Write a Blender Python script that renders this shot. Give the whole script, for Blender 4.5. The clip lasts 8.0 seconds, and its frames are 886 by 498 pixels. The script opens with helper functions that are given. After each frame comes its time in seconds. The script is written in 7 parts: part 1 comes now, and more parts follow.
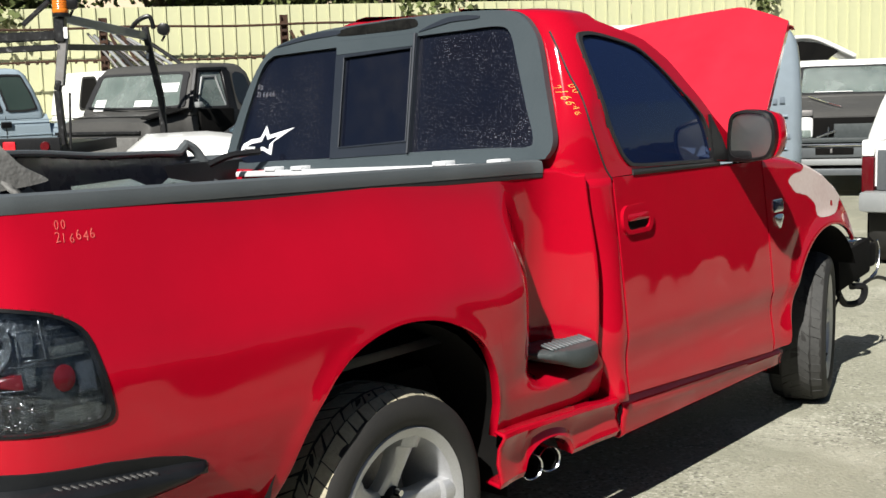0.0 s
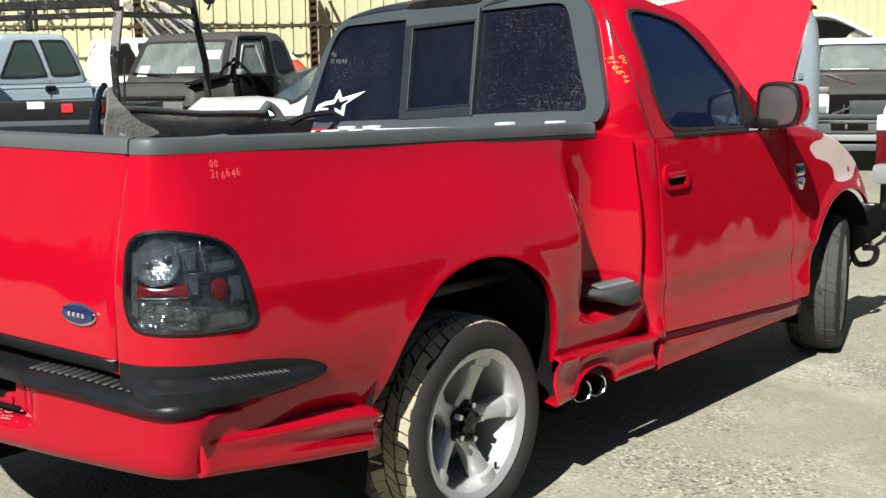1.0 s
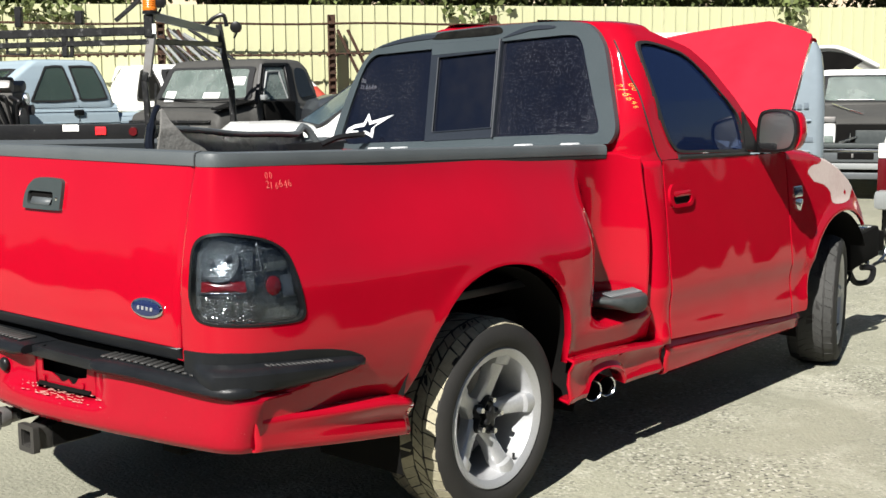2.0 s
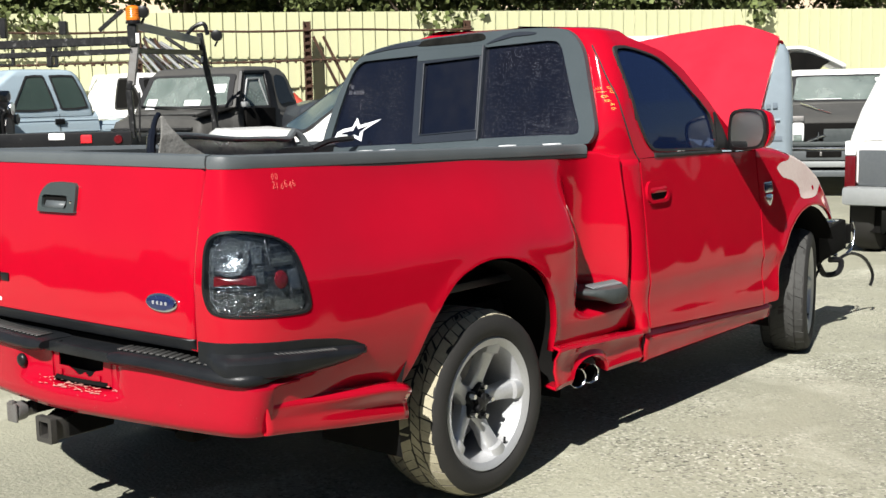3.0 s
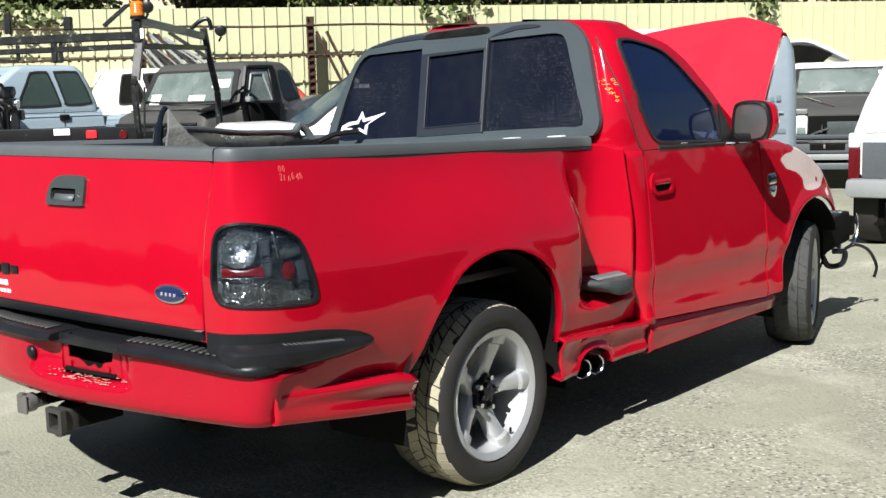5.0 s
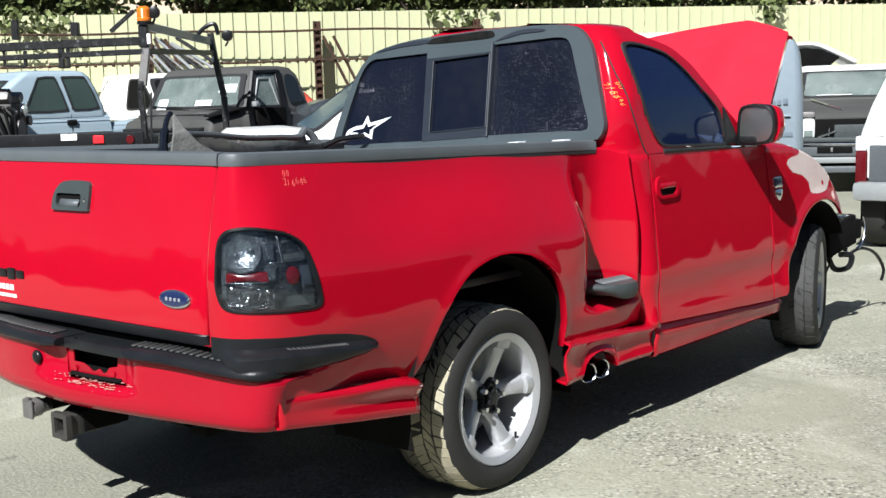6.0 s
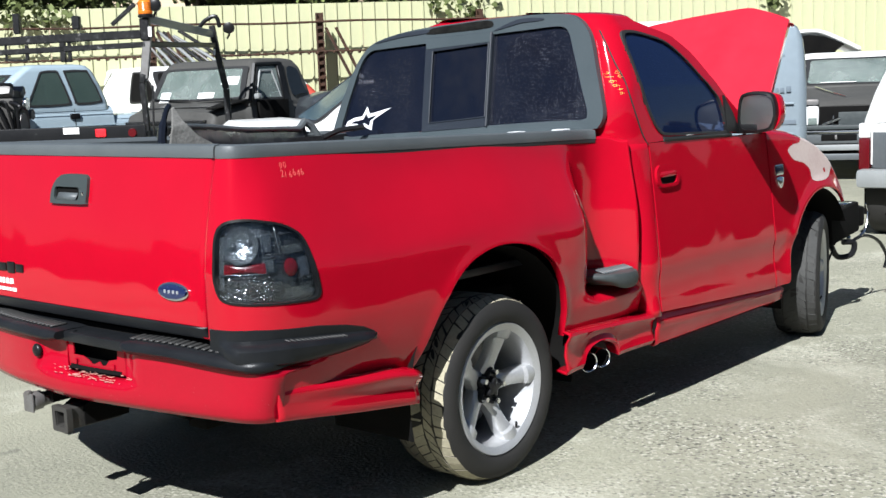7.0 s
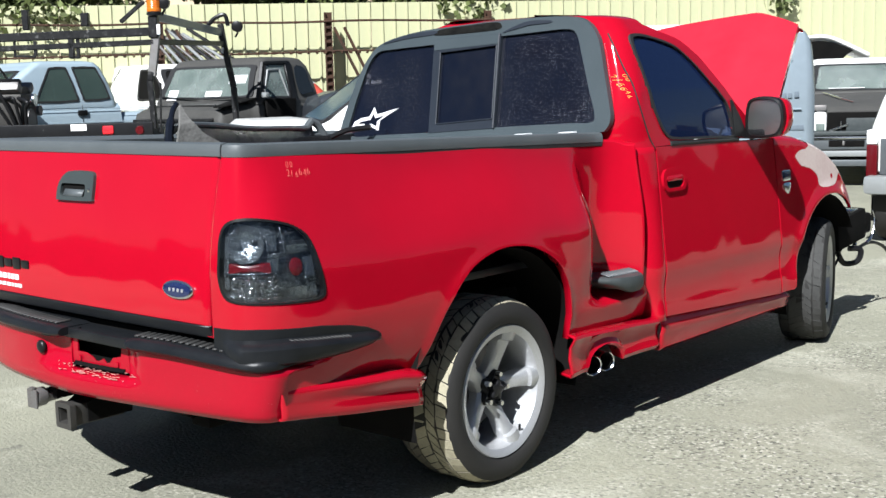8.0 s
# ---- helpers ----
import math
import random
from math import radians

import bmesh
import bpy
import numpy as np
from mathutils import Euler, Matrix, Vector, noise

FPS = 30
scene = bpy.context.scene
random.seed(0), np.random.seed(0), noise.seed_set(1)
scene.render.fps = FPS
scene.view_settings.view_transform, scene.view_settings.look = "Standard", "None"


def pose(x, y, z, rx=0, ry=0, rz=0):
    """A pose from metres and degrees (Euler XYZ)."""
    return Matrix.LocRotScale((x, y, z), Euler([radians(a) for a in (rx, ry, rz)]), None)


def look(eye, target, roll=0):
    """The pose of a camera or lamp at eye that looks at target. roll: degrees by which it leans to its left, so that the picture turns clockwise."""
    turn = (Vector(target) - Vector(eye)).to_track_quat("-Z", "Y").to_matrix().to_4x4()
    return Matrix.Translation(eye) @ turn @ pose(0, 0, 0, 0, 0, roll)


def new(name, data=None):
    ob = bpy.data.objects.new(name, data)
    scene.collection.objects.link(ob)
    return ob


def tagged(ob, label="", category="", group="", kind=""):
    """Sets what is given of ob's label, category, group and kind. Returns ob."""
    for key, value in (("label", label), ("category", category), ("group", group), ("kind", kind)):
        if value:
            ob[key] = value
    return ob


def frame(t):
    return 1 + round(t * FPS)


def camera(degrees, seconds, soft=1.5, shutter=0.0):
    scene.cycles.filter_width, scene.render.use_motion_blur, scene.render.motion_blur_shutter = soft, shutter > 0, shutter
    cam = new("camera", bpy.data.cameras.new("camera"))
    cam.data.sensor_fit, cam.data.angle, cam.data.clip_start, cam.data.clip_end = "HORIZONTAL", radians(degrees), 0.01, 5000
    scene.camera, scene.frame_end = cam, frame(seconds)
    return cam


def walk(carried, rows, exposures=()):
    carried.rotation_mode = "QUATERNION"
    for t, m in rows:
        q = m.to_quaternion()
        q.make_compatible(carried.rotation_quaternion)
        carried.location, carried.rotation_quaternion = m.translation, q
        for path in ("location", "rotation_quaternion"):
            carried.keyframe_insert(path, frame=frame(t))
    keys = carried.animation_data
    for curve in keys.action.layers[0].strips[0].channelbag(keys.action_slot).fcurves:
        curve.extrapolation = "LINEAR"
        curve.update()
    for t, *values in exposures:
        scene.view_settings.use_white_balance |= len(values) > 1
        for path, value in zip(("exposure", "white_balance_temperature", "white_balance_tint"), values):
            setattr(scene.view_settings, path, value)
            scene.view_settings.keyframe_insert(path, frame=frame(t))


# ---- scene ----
cam = camera(41.3, 8.0)
PATH = [
    (0, (3.037, -2.341, 1.523), (1.772, -0.815, 1.256), -1.8),
    (0.3, (3.101, -2.5, 1.529), (1.826, -0.981, 1.271), -2.1),
    (0.5, (3.142, -2.627, 1.511), (1.899, -1.084, 1.241), -1.9),
    (0.7, (3.187, -2.749, 1.507), (1.941, -1.215, 1.197), -1.8),
    (1, (3.223, -2.878, 1.512), (1.949, -1.368, 1.2), -0.9),
    (1.2, (3.278, -2.942, 1.508), (1.978, -1.451, 1.217), -1.1),
    (1.5, (3.358, -3.034, 1.506), (2.067, -1.534, 1.217), -0.5),
    (1.7, (3.392, -3.104, 1.503), (2.094, -1.606, 1.239), -0.4),
    (2.8, (3.529, -3.413, 1.503), (2.271, -1.882, 1.234), -1.1),
    (3, (3.542, -3.436, 1.503), (2.283, -1.903, 1.245), -1.2),
    (3.5, (3.567, -3.46, 1.498), (2.301, -1.933, 1.242), -1.5),
    (4, (3.561, -3.463, 1.495), (2.295, -1.938, 1.228), -1.4),
    (4.5, (3.557, -3.463, 1.494), (2.3, -1.931, 1.222), -1.6),
    (4.7, (3.552, -3.464, 1.494), (2.293, -1.934, 1.224), -1.5),
    (6, (3.563, -3.457, 1.495), (2.29, -1.937, 1.236), -1.6),
    (6.5, (3.57, -3.451, 1.494), (2.291, -1.936, 1.228), -1.7),
    (7, (3.581, -3.439, 1.492), (2.301, -1.927, 1.218), -2.1),
    (7.5, (3.576, -3.435, 1.493), (2.289, -1.931, 1.209), -1.5),
    (8, (3.578, -3.435, 1.493), (2.291, -1.929, 1.221), -1.4),
]
walk(cam, [(t, look(eye, target, roll)) for t, eye, target, roll in PATH],
     exposures=[(0.0, 0.86, 6250, 10), (0.6, 0.91, 6250, 10), (1.5, 1.02, 6250, 10), (3.5, 1.04, 6200, 10), (4.6, 1.03, 6100, 10), (6.0, 1.02, 5800, 10), (8.0, 1.01, 5750, 10)])

# ---- world, sun ----
SUN_DOWN = Vector((-0.30, 1.0, -1.0)).normalized()
elevation = math.asin(-SUN_DOWN.z)
world = bpy.data.worlds.new("world")
scene.world = world
world.use_nodes = True
wn = world.node_tree.nodes
sky = wn.new("ShaderNodeTexSky")
sky.sky_type = "NISHITA"
sky.sun_disc = False
sky.sun_elevation = elevation
sky.sun_rotation = math.atan2(-SUN_DOWN.x, -SUN_DOWN.y)
sky.altitude, sky.air_density, sky.dust_density = 200, 1.0, 0.6
wn["Background"].inputs["Strength"].default_value = 0.021
world.node_tree.links.new(sky.outputs[0], wn["Background"].inputs["Color"])
sun = new("sun", bpy.data.lights.new("sun", "SUN"))
sun.data.energy, sun.data.angle, sun.data.color = 5.0, radians(0.55), (1.0, 0.95, 0.86)
sun.matrix_world = look((0, 0, 30), Vector((0, 0, 30)) + SUN_DOWN)


# ---- materials ----
def mat(name, col, rough=0.5, metal=0.0, col2=None, scale=3.0, fine=60.0, vary=0.5, bump=0.0, bump_scale=120.0,
        coat=0.0, spec=0.5, trans=0.0, ior=1.45, emit=0.0, rough_vary=0.12, island=0.0, speck=None, wave=0.0):
    """A Principled material: two colours mixed by a broad and a fine noise, uneven gloss, fine relief."""
    m = bpy.data.materials.new(name)
    m.use_nodes = True
    nt = m.node_tree
    n, link = nt.nodes, nt.links.new
    p = n["Principled BSDF"]
    p.inputs["Metallic"].default_value = metal
    p.inputs["Coat Weight"].default_value = coat
    p.inputs["Coat Roughness"].default_value = 0.05
    p.inputs["Coat IOR"].default_value = 1.48
    p.inputs["Specular IOR Level"].default_value = spec
    p.inputs["Transmission Weight"].default_value = trans
    p.inputs["IOR"].default_value = ior
    tc = n.new("ShaderNodeTexCoord")
    a, b = n.new("ShaderNodeTexNoise"), n.new("ShaderNodeTexNoise")
    a.inputs["Scale"].default_value, a.inputs["Detail"].default_value = scale, 5
    b.inputs["Scale"].default_value, b.inputs["Detail"].default_value = fine, 4
    for t in (a, b):
        link(tc.outputs["Object"], t.inputs["Vector"])
    mixn = n.new("ShaderNodeMath")
    mixn.operation = "MULTIPLY_ADD"
    mixn.inputs[1].default_value = 0.45
    half = n.new("ShaderNodeMath")
    half.operation = "MULTIPLY"
    half.inputs[1].default_value = 0.55
    link(a.outputs["Fac"], half.inputs[0])
    link(b.outputs["Fac"], mixn.inputs[0])
    link(half.outputs[0], mixn.inputs[2])
    ramp = n.new("ShaderNodeMapRange")
    ramp.inputs[1].default_value, ramp.inputs[2].default_value = 0.35, 0.65
    ramp.inputs[3].default_value, ramp.inputs[4].default_value = 0.0, vary
    link(mixn.outputs[0], ramp.inputs[0])
    c = n.new("ShaderNodeMix")
    c.data_type = "RGBA"
    c.inputs[6].default_value = (*col, 1)
    c.inputs[7].default_value = (*(col2 or [v * 0.7 for v in col]), 1)
    link(ramp.outputs[0], c.inputs[0])
    out = c.outputs[2]
    if island:
        geo, hsv = n.new("ShaderNodeNewGeometry"), n.new("ShaderNodeHueSaturation")
        mr = n.new("ShaderNodeMapRange")
        mr.inputs[3].default_value, mr.inputs[4].default_value = 1 - island, 1 + island
        link(geo.outputs["Random Per Island"], mr.inputs[0])
        link(mr.outputs[0], hsv.inputs["Value"])
        link(out, hsv.inputs["Color"])
        out = hsv.outputs[0]
    if speck:
        s_scale, s_cut, s_col = speck
        v, th, mx = n.new("ShaderNodeTexNoise"), n.new("ShaderNodeMapRange"), n.new("ShaderNodeMix")
        v.inputs["Scale"].default_value, v.inputs["Detail"].default_value = s_scale, 2
        link(tc.outputs["Object"], v.inputs["Vector"])
        th.inputs[1].default_value, th.inputs[2].default_value = s_cut, s_cut + 0.05
        gate = n.new("ShaderNodeMath")
        gate.operation = "MULTIPLY"
        link(v.outputs["Fac"], th.inputs[0])
        link(th.outputs[0], gate.inputs[0])
        link(ramp.outputs[0], gate.inputs[1])
        mx.data_type = "RGBA"
        mx.inputs[7].default_value = (*s_col, 1)
        gate_more = n.new("ShaderNodeMath")
        gate_more.operation = "MULTIPLY"
        link(gate.outputs[0], gate_more.inputs[0])
        link(ramp.outputs[0], gate_more.inputs[1])
        link(gate_more.outputs[0], mx.inputs[0])
        link(out, mx.inputs[6])
        out = mx.outputs[2]
    link(out, p.inputs["Base Color"])
    rr = n.new("ShaderNodeMapRange")
    rr.inputs[3].default_value, rr.inputs[4].default_value = max(0, rough - rough_vary * rough), min(1, rough + rough_vary)
    link(b.outputs["Fac"], rr.inputs[0])
    link(rr.outputs[0], p.inputs["Roughness"])
    if bump:
        bt, bn = n.new("ShaderNodeTexNoise"), n.new("ShaderNodeBump")
        bt.inputs["Scale"].default_value, bt.inputs["Detail"].default_value = bump_scale, 4
        bn.inputs["Strength"].default_value, bn.inputs["Distance"].default_value = bump, 0.01
        link(tc.outputs["Object"], bt.inputs["Vector"])
        link(bt.outputs["Fac"], bn.inputs["Height"])
        link(bn.outputs[0], p.inputs["Normal"])
    if wave:
        wt, wb = n.new("ShaderNodeTexNoise"), n.new("ShaderNodeBump")
        wt.inputs["Scale"].default_value, wt.inputs["Detail"].default_value, wt.inputs["Roughness"].default_value = wave, 0.6, 0.4
        wb.inputs["Strength"].default_value, wb.inputs["Distance"].default_value = 1.0, 0.008
        link(tc.outputs["Object"], wt.inputs["Vector"])
        link(wt.outputs["Fac"], wb.inputs["Height"])
        link(wb.outputs[0], p.inputs["Coat Normal"])
    if emit:
        p.inputs["Emission Color"].default_value = (*col, 1)
        p.inputs["Emission Strength"].default_value = emit
    return m


RED = mat("red_paint", (0.365, 0.0018, 0.013), 0.55, col2=(0.325, 0.0018, 0.011), scale=1.3, fine=9, vary=0.5, coat=1.0, spec=0.0, rough_vary=0.1, bump=0.34, bump_scale=3.4, wave=4.0)
RED_PALE = mat("paler_red_paint", (0.46, 0.018, 0.034), 0.5, col2=(0.40, 0.010, 0.024), scale=1.6, fine=9, vary=0.6, coat=0.8, spec=0.1, rough_vary=0.1, bump=0.2, bump_scale=4)
RED_WORN = mat("worn_red_paint", (0.32, 0.002, 0.014), 0.5, col2=(0.27, 0.003, 0.013), scale=5, fine=60, vary=0.5, coat=0.7, spec=0.0, bump=0.05, speck=(90, 0.69, (0.45, 0.30, 0.26)))
RAIL = mat("grey_plastic_cap", (0.072, 0.082, 0.087), 0.42, col2=(0.11, 0.12, 0.125), scale=6, fine=300, bump=0.08, bump_scale=500)
HANDLE = mat("dark_green_grey_plastic", (0.034, 0.042, 0.043), 0.4, col2=(0.05, 0.06, 0.06), scale=8, fine=200, bump=0.05, bump_scale=400)
PAD = mat("black_ribbed_plastic", (0.007, 0.008, 0.0095), 0.30, col2=(0.018, 0.019, 0.021), scale=12, fine=240, bump=0.08, bump_scale=420, spec=0.24)
PAD_TOP = mat("dusty_step_plastic", (0.022, 0.022, 0.022), 0.55, col2=(0.055, 0.053, 0.05), scale=14, fine=160, bump=0.1)
BLACK = mat("black_metal", (0.006, 0.006, 0.007), 0.3, col2=(0.016, 0.016, 0.016), scale=5, fine=90, bump=0.03, spec=0.3, speck=(22, 0.70, (0.3, 0.3, 0.3)))
BLACK_SCUFFED = mat("scuffed_black_steel", (0.008, 0.008, 0.009), 0.34, col2=(0.03, 0.03, 0.03), scale=6, fine=40, bump=0.05, spec=0.4, speck=(26, 0.60, (0.42, 0.42, 0.42)))
DARK = mat("underbody_black", (0.004, 0.004, 0.004), 0.9, col2=(0.010, 0.009, 0.008), scale=6, fine=70, spec=0.1)
SEAL = mat("black_rubber_seal", (0.012, 0.012, 0.013), 0.6, col2=(0.03, 0.03, 0.03), fine=200)
FRAME = mat("sun_faded_grey_trim", (0.042, 0.054, 0.060), 0.36, col2=(0.060, 0.073, 0.080), scale=5, fine=140, bump=0.06, bump_scale=380)
PEELED = mat("peeled_black_trim", (0.002, 0.002, 0.002), 0.8, col2=(0.014, 0.014, 0.012), spec=0.15, scale=18, fine=90, vary=0.7, bump=0.4, bump_scale=90)
# the reflected sky's blue is put into this base colour
GLASS = mat("tinted_glass", (0.008, 0.017, 0.060), 0.02, col2=(0.010, 0.020, 0.068), scale=2, fine=30, trans=0.35, rough_vary=0.02, spec=0.6)
RIDGE_GLINT = mat("bright_ridge_glint", (0.50, 0.42, 0.34), 0.25, 0.6, col2=(0.16, 0.03, 0.03), scale=30, fine=60, vary=1.0, bump=0.3, bump_scale=50)
SLIDER = mat("dark_slate_trim", (0.014, 0.018, 0.026), 0.4, col2=(0.024, 0.029, 0.038), scale=6, fine=140, bump=0.05, bump_scale=380)
# navy of the reflected sky is put into both rear pane colours
GLASS_SPOT = mat("spotted_tinted_glass", (0.006, 0.008, 0.017), 0.04, col2=(0.013, 0.014, 0.022), scale=2.6, fine=5, vary=1.0, trans=0.3, rough_vary=0.1, spec=0.6, speck=(270, 0.655, (0.55, 0.55, 0.55)))
GLASS_NAVY = mat("dark_navy_glass", (0.006, 0.008, 0.017), 0.04, col2=(0.012, 0.013, 0.02), scale=3, fine=12, vary=1.0, trans=0.3, rough_vary=0.1, spec=0.6)
CLEAR = mat("windscreen_glass", (0.22, 0.28, 0.255), 0.06, col2=(0.46, 0.52, 0.49), scale=1.6, fine=5, vary=1.0, trans=0.62, rough_vary=0.1)
SMOKE = mat("smoked_lens", (0.46, 0.52, 0.57), 0.02, col2=(0.40, 0.46, 0.50), scale=3, fine=20, trans=1.0, rough_vary=0.02)
CHROME = mat("chrome", (0.75, 0.76, 0.78), 0.12, 1.0, col2=(0.6, 0.6, 0.6), fine=80)
SILVER = mat("cast_aluminium", (0.50, 0.505, 0.515), 0.38, 0.55, col2=(0.36, 0.36, 0.365), scale=7, fine=150, bump=0.05)
STEEL_DARK = mat("dull_dark_steel", (0.04, 0.039, 0.037), 0.5, 0.3, col2=(0.075, 0.068, 0.06), scale=12, fine=120, bump=0.1)
ALUMINIUM = mat("bright_aluminium", (0.72, 0.73, 0.74), 0.45, 0.15, col2=(0.60, 0.61, 0.62), scale=9, fine=160, bump=0.04)
STEEL = mat("dirty_steel", (0.25, 0.25, 0.25), 0.5, 0.7, col2=(0.14, 0.11, 0.09), scale=12, fine=120, bump=0.1)
REDLENS = mat("red_reflector", (0.085, 0.003, 0.006), 0.2, col2=(0.09, 0.004, 0.006), coat=0.6)
RUBBER = mat("tyre_sidewall", (0.012, 0.0115, 0.011), 0.7, col2=(0.027, 0.025, 0.022), scale=9, fine=120, bump=0.08)
TREAD = mat("dusty_tread", (0.40, 0.365, 0.26), 0.9, col2=(0.17, 0.158, 0.12), scale=6, fine=80, bump=0.3, bump_scale=160, spec=0.2)
TREAD_GREY = mat("worn_grey_tread", (0.040, 0.040, 0.039), 0.8, col2=(0.075, 0.074, 0.070), scale=8, fine=60, bump=0.2, spec=0.3)
FELT = mat("grey_felt", (0.17, 0.168, 0.16), 0.95, col2=(0.07, 0.068, 0.064), scale=16, fine=110, vary=0.7, bump=0.35, bump_scale=60, spec=0.1)
WHITE = mat("white_paint", (0.78, 0.78, 0.76), 0.35, col2=(0.68, 0.67, 0.64), scale=2, fine=30, vary=0.4, coat=0.5)
STEP = mat("dark_grey_step_plastic", (0.036, 0.043, 0.044), 0.5, col2=(0.062, 0.070, 0.071), scale=22, fine=160, vary=0.8, bump=0.12, bump_scale=260, spec=0.35)
TREAD_DARK = mat("shaded_dusty_tread", (0.13, 0.118, 0.09), 0.9, col2=(0.24, 0.215, 0.16), scale=7, fine=80, bump=0.3, bump_scale=160, spec=0.2)
HOUSING = mat("lamp_housing", (0.22, 0.24, 0.26), 0.2, 0.85, col2=(0.035, 0.04, 0.045), scale=22, fine=70, vary=0.95, bump=0.5, bump_scale=70)
HOUSING_BRIGHT = mat("dulled_lamp_chrome", (0.302, 0.324, 0.346), 0.18, 0.9, col2=(0.16, 0.18, 0.20), scale=30, fine=90, vary=0.9, bump=0.3, bump_scale=90)
GLOSS_BLACK = mat("smooth_black_plastic", (0.005, 0.007, 0.013), 0.2, spec=0.12, col2=(0.014, 0.016, 0.022), scale=4, fine=20, rough_vary=0.2)
DARK_GLASS = mat("dark_car_glass", (0.02, 0.026, 0.032), 0.03, col2=(0.03, 0.036, 0.042), scale=2, fine=20, trans=0.3, rough_vary=0.03)
BUMPER_GREY = mat("grey_satin_bumper", (0.10, 0.11, 0.118), 0.35, 0.3, col2=(0.14, 0.15, 0.155), scale=4, fine=40)
DECAL = mat("white_vinyl", (0.8, 0.8, 0.8), 0.5, col2=(0.7, 0.7, 0.7), fine=50)
AUTO_GLASS = mat("green_tinted_glass", (0.12, 0.18, 0.155), 0.04, col2=(0.20, 0.26, 0.23), scale=2, fine=14, trans=0.7, rough_vary=0.05)
CHALK = mat("yellow_paint_pen", (0.75, 0.42, 0.08), 0.7, col2=(0.6, 0.3, 0.06), fine=200)
CHALK_PALE = mat("pale_paint_pen", (0.60, 0.10, 0.085), 0.7, col2=(0.5, 0.05, 0.05), fine=200)
CHALK_GREY = mat("grey_paint_pen", (0.16, 0.16, 0.18), 0.7, col2=(0.1, 0.1, 0.11), fine=200)
BLUE_BADGE = mat("blue_enamel", (0.01, 0.018, 0.07), 0.2, col2=(0.01, 0.014, 0.05), coat=0.8)
AMBER = mat("amber_plastic", (0.75, 0.20, 0.01), 0.25, col2=(0.6, 0.14, 0.01), trans=0.15, coat=0.4)
BLUE_PAINT = mat("pale_blue_paint", (0.36, 0.45, 0.51), 0.35, 0.2, col2=(0.42, 0.50, 0.55), scale=1.5, fine=20, coat=0.5)
CHARCOAL = mat("matt_charcoal_paint", (0.052, 0.051, 0.048), 0.5, col2=(0.078, 0.076, 0.071), scale=2, fine=25, coat=0.08, spec=0.2)
GREY_PAINT = mat("grey_two_tone_paint", (0.24, 0.25, 0.25), 0.4, col2=(0.18, 0.19, 0.19), scale=2, fine=25, coat=0.3)
VAN_PAINT = mat("faded_blue_grey_paint", (0.205, 0.245, 0.275), 0.4, col2=(0.25, 0.30, 0.345), scale=1.5, fine=14, coat=0.3)
VAN_TRIM = mat("dull_grey_blue_trim", (0.30, 0.36, 0.41), 0.5, col2=(0.22, 0.27, 0.32), scale=3, fine=30)
LETTER = mat("faded_sign_letters", (0.12, 0.15, 0.18), 0.6, col2=(0.18, 0.21, 0.24), fine=60)
RUST = mat("rusted_steel", (0.075, 0.036, 0.020), 0.85, 0.2, col2=(0.03, 0.018, 0.013), scale=9, fine=70, vary=0.9, bump=0.4, bump_scale=80)
FENCE = mat("cream_painted_sheet_steel", (0.47, 0.47, 0.285), 0.55, col2=(0.42, 0.43, 0.265), scale=0.8, fine=9, vary=0.6, bump=0.03, bump_scale=30)
STUCCO = mat("beige_stucco", (0.62, 0.50, 0.36), 0.9, col2=(0.55, 0.44, 0.32), scale=1.5, fine=30, bump=0.3, bump_scale=50)
BARK = mat("grey_bark", (0.14, 0.11, 0.08), 0.9, col2=(0.08, 0.06, 0.045), scale=10, fine=60, bump=0.6, bump_scale=40)
LEAF = mat("green_leaf", (0.105, 0.125, 0.042), 0.6, col2=(0.065, 0.088, 0.028), scale=2, fine=20, island=0.45, spec=0.3)


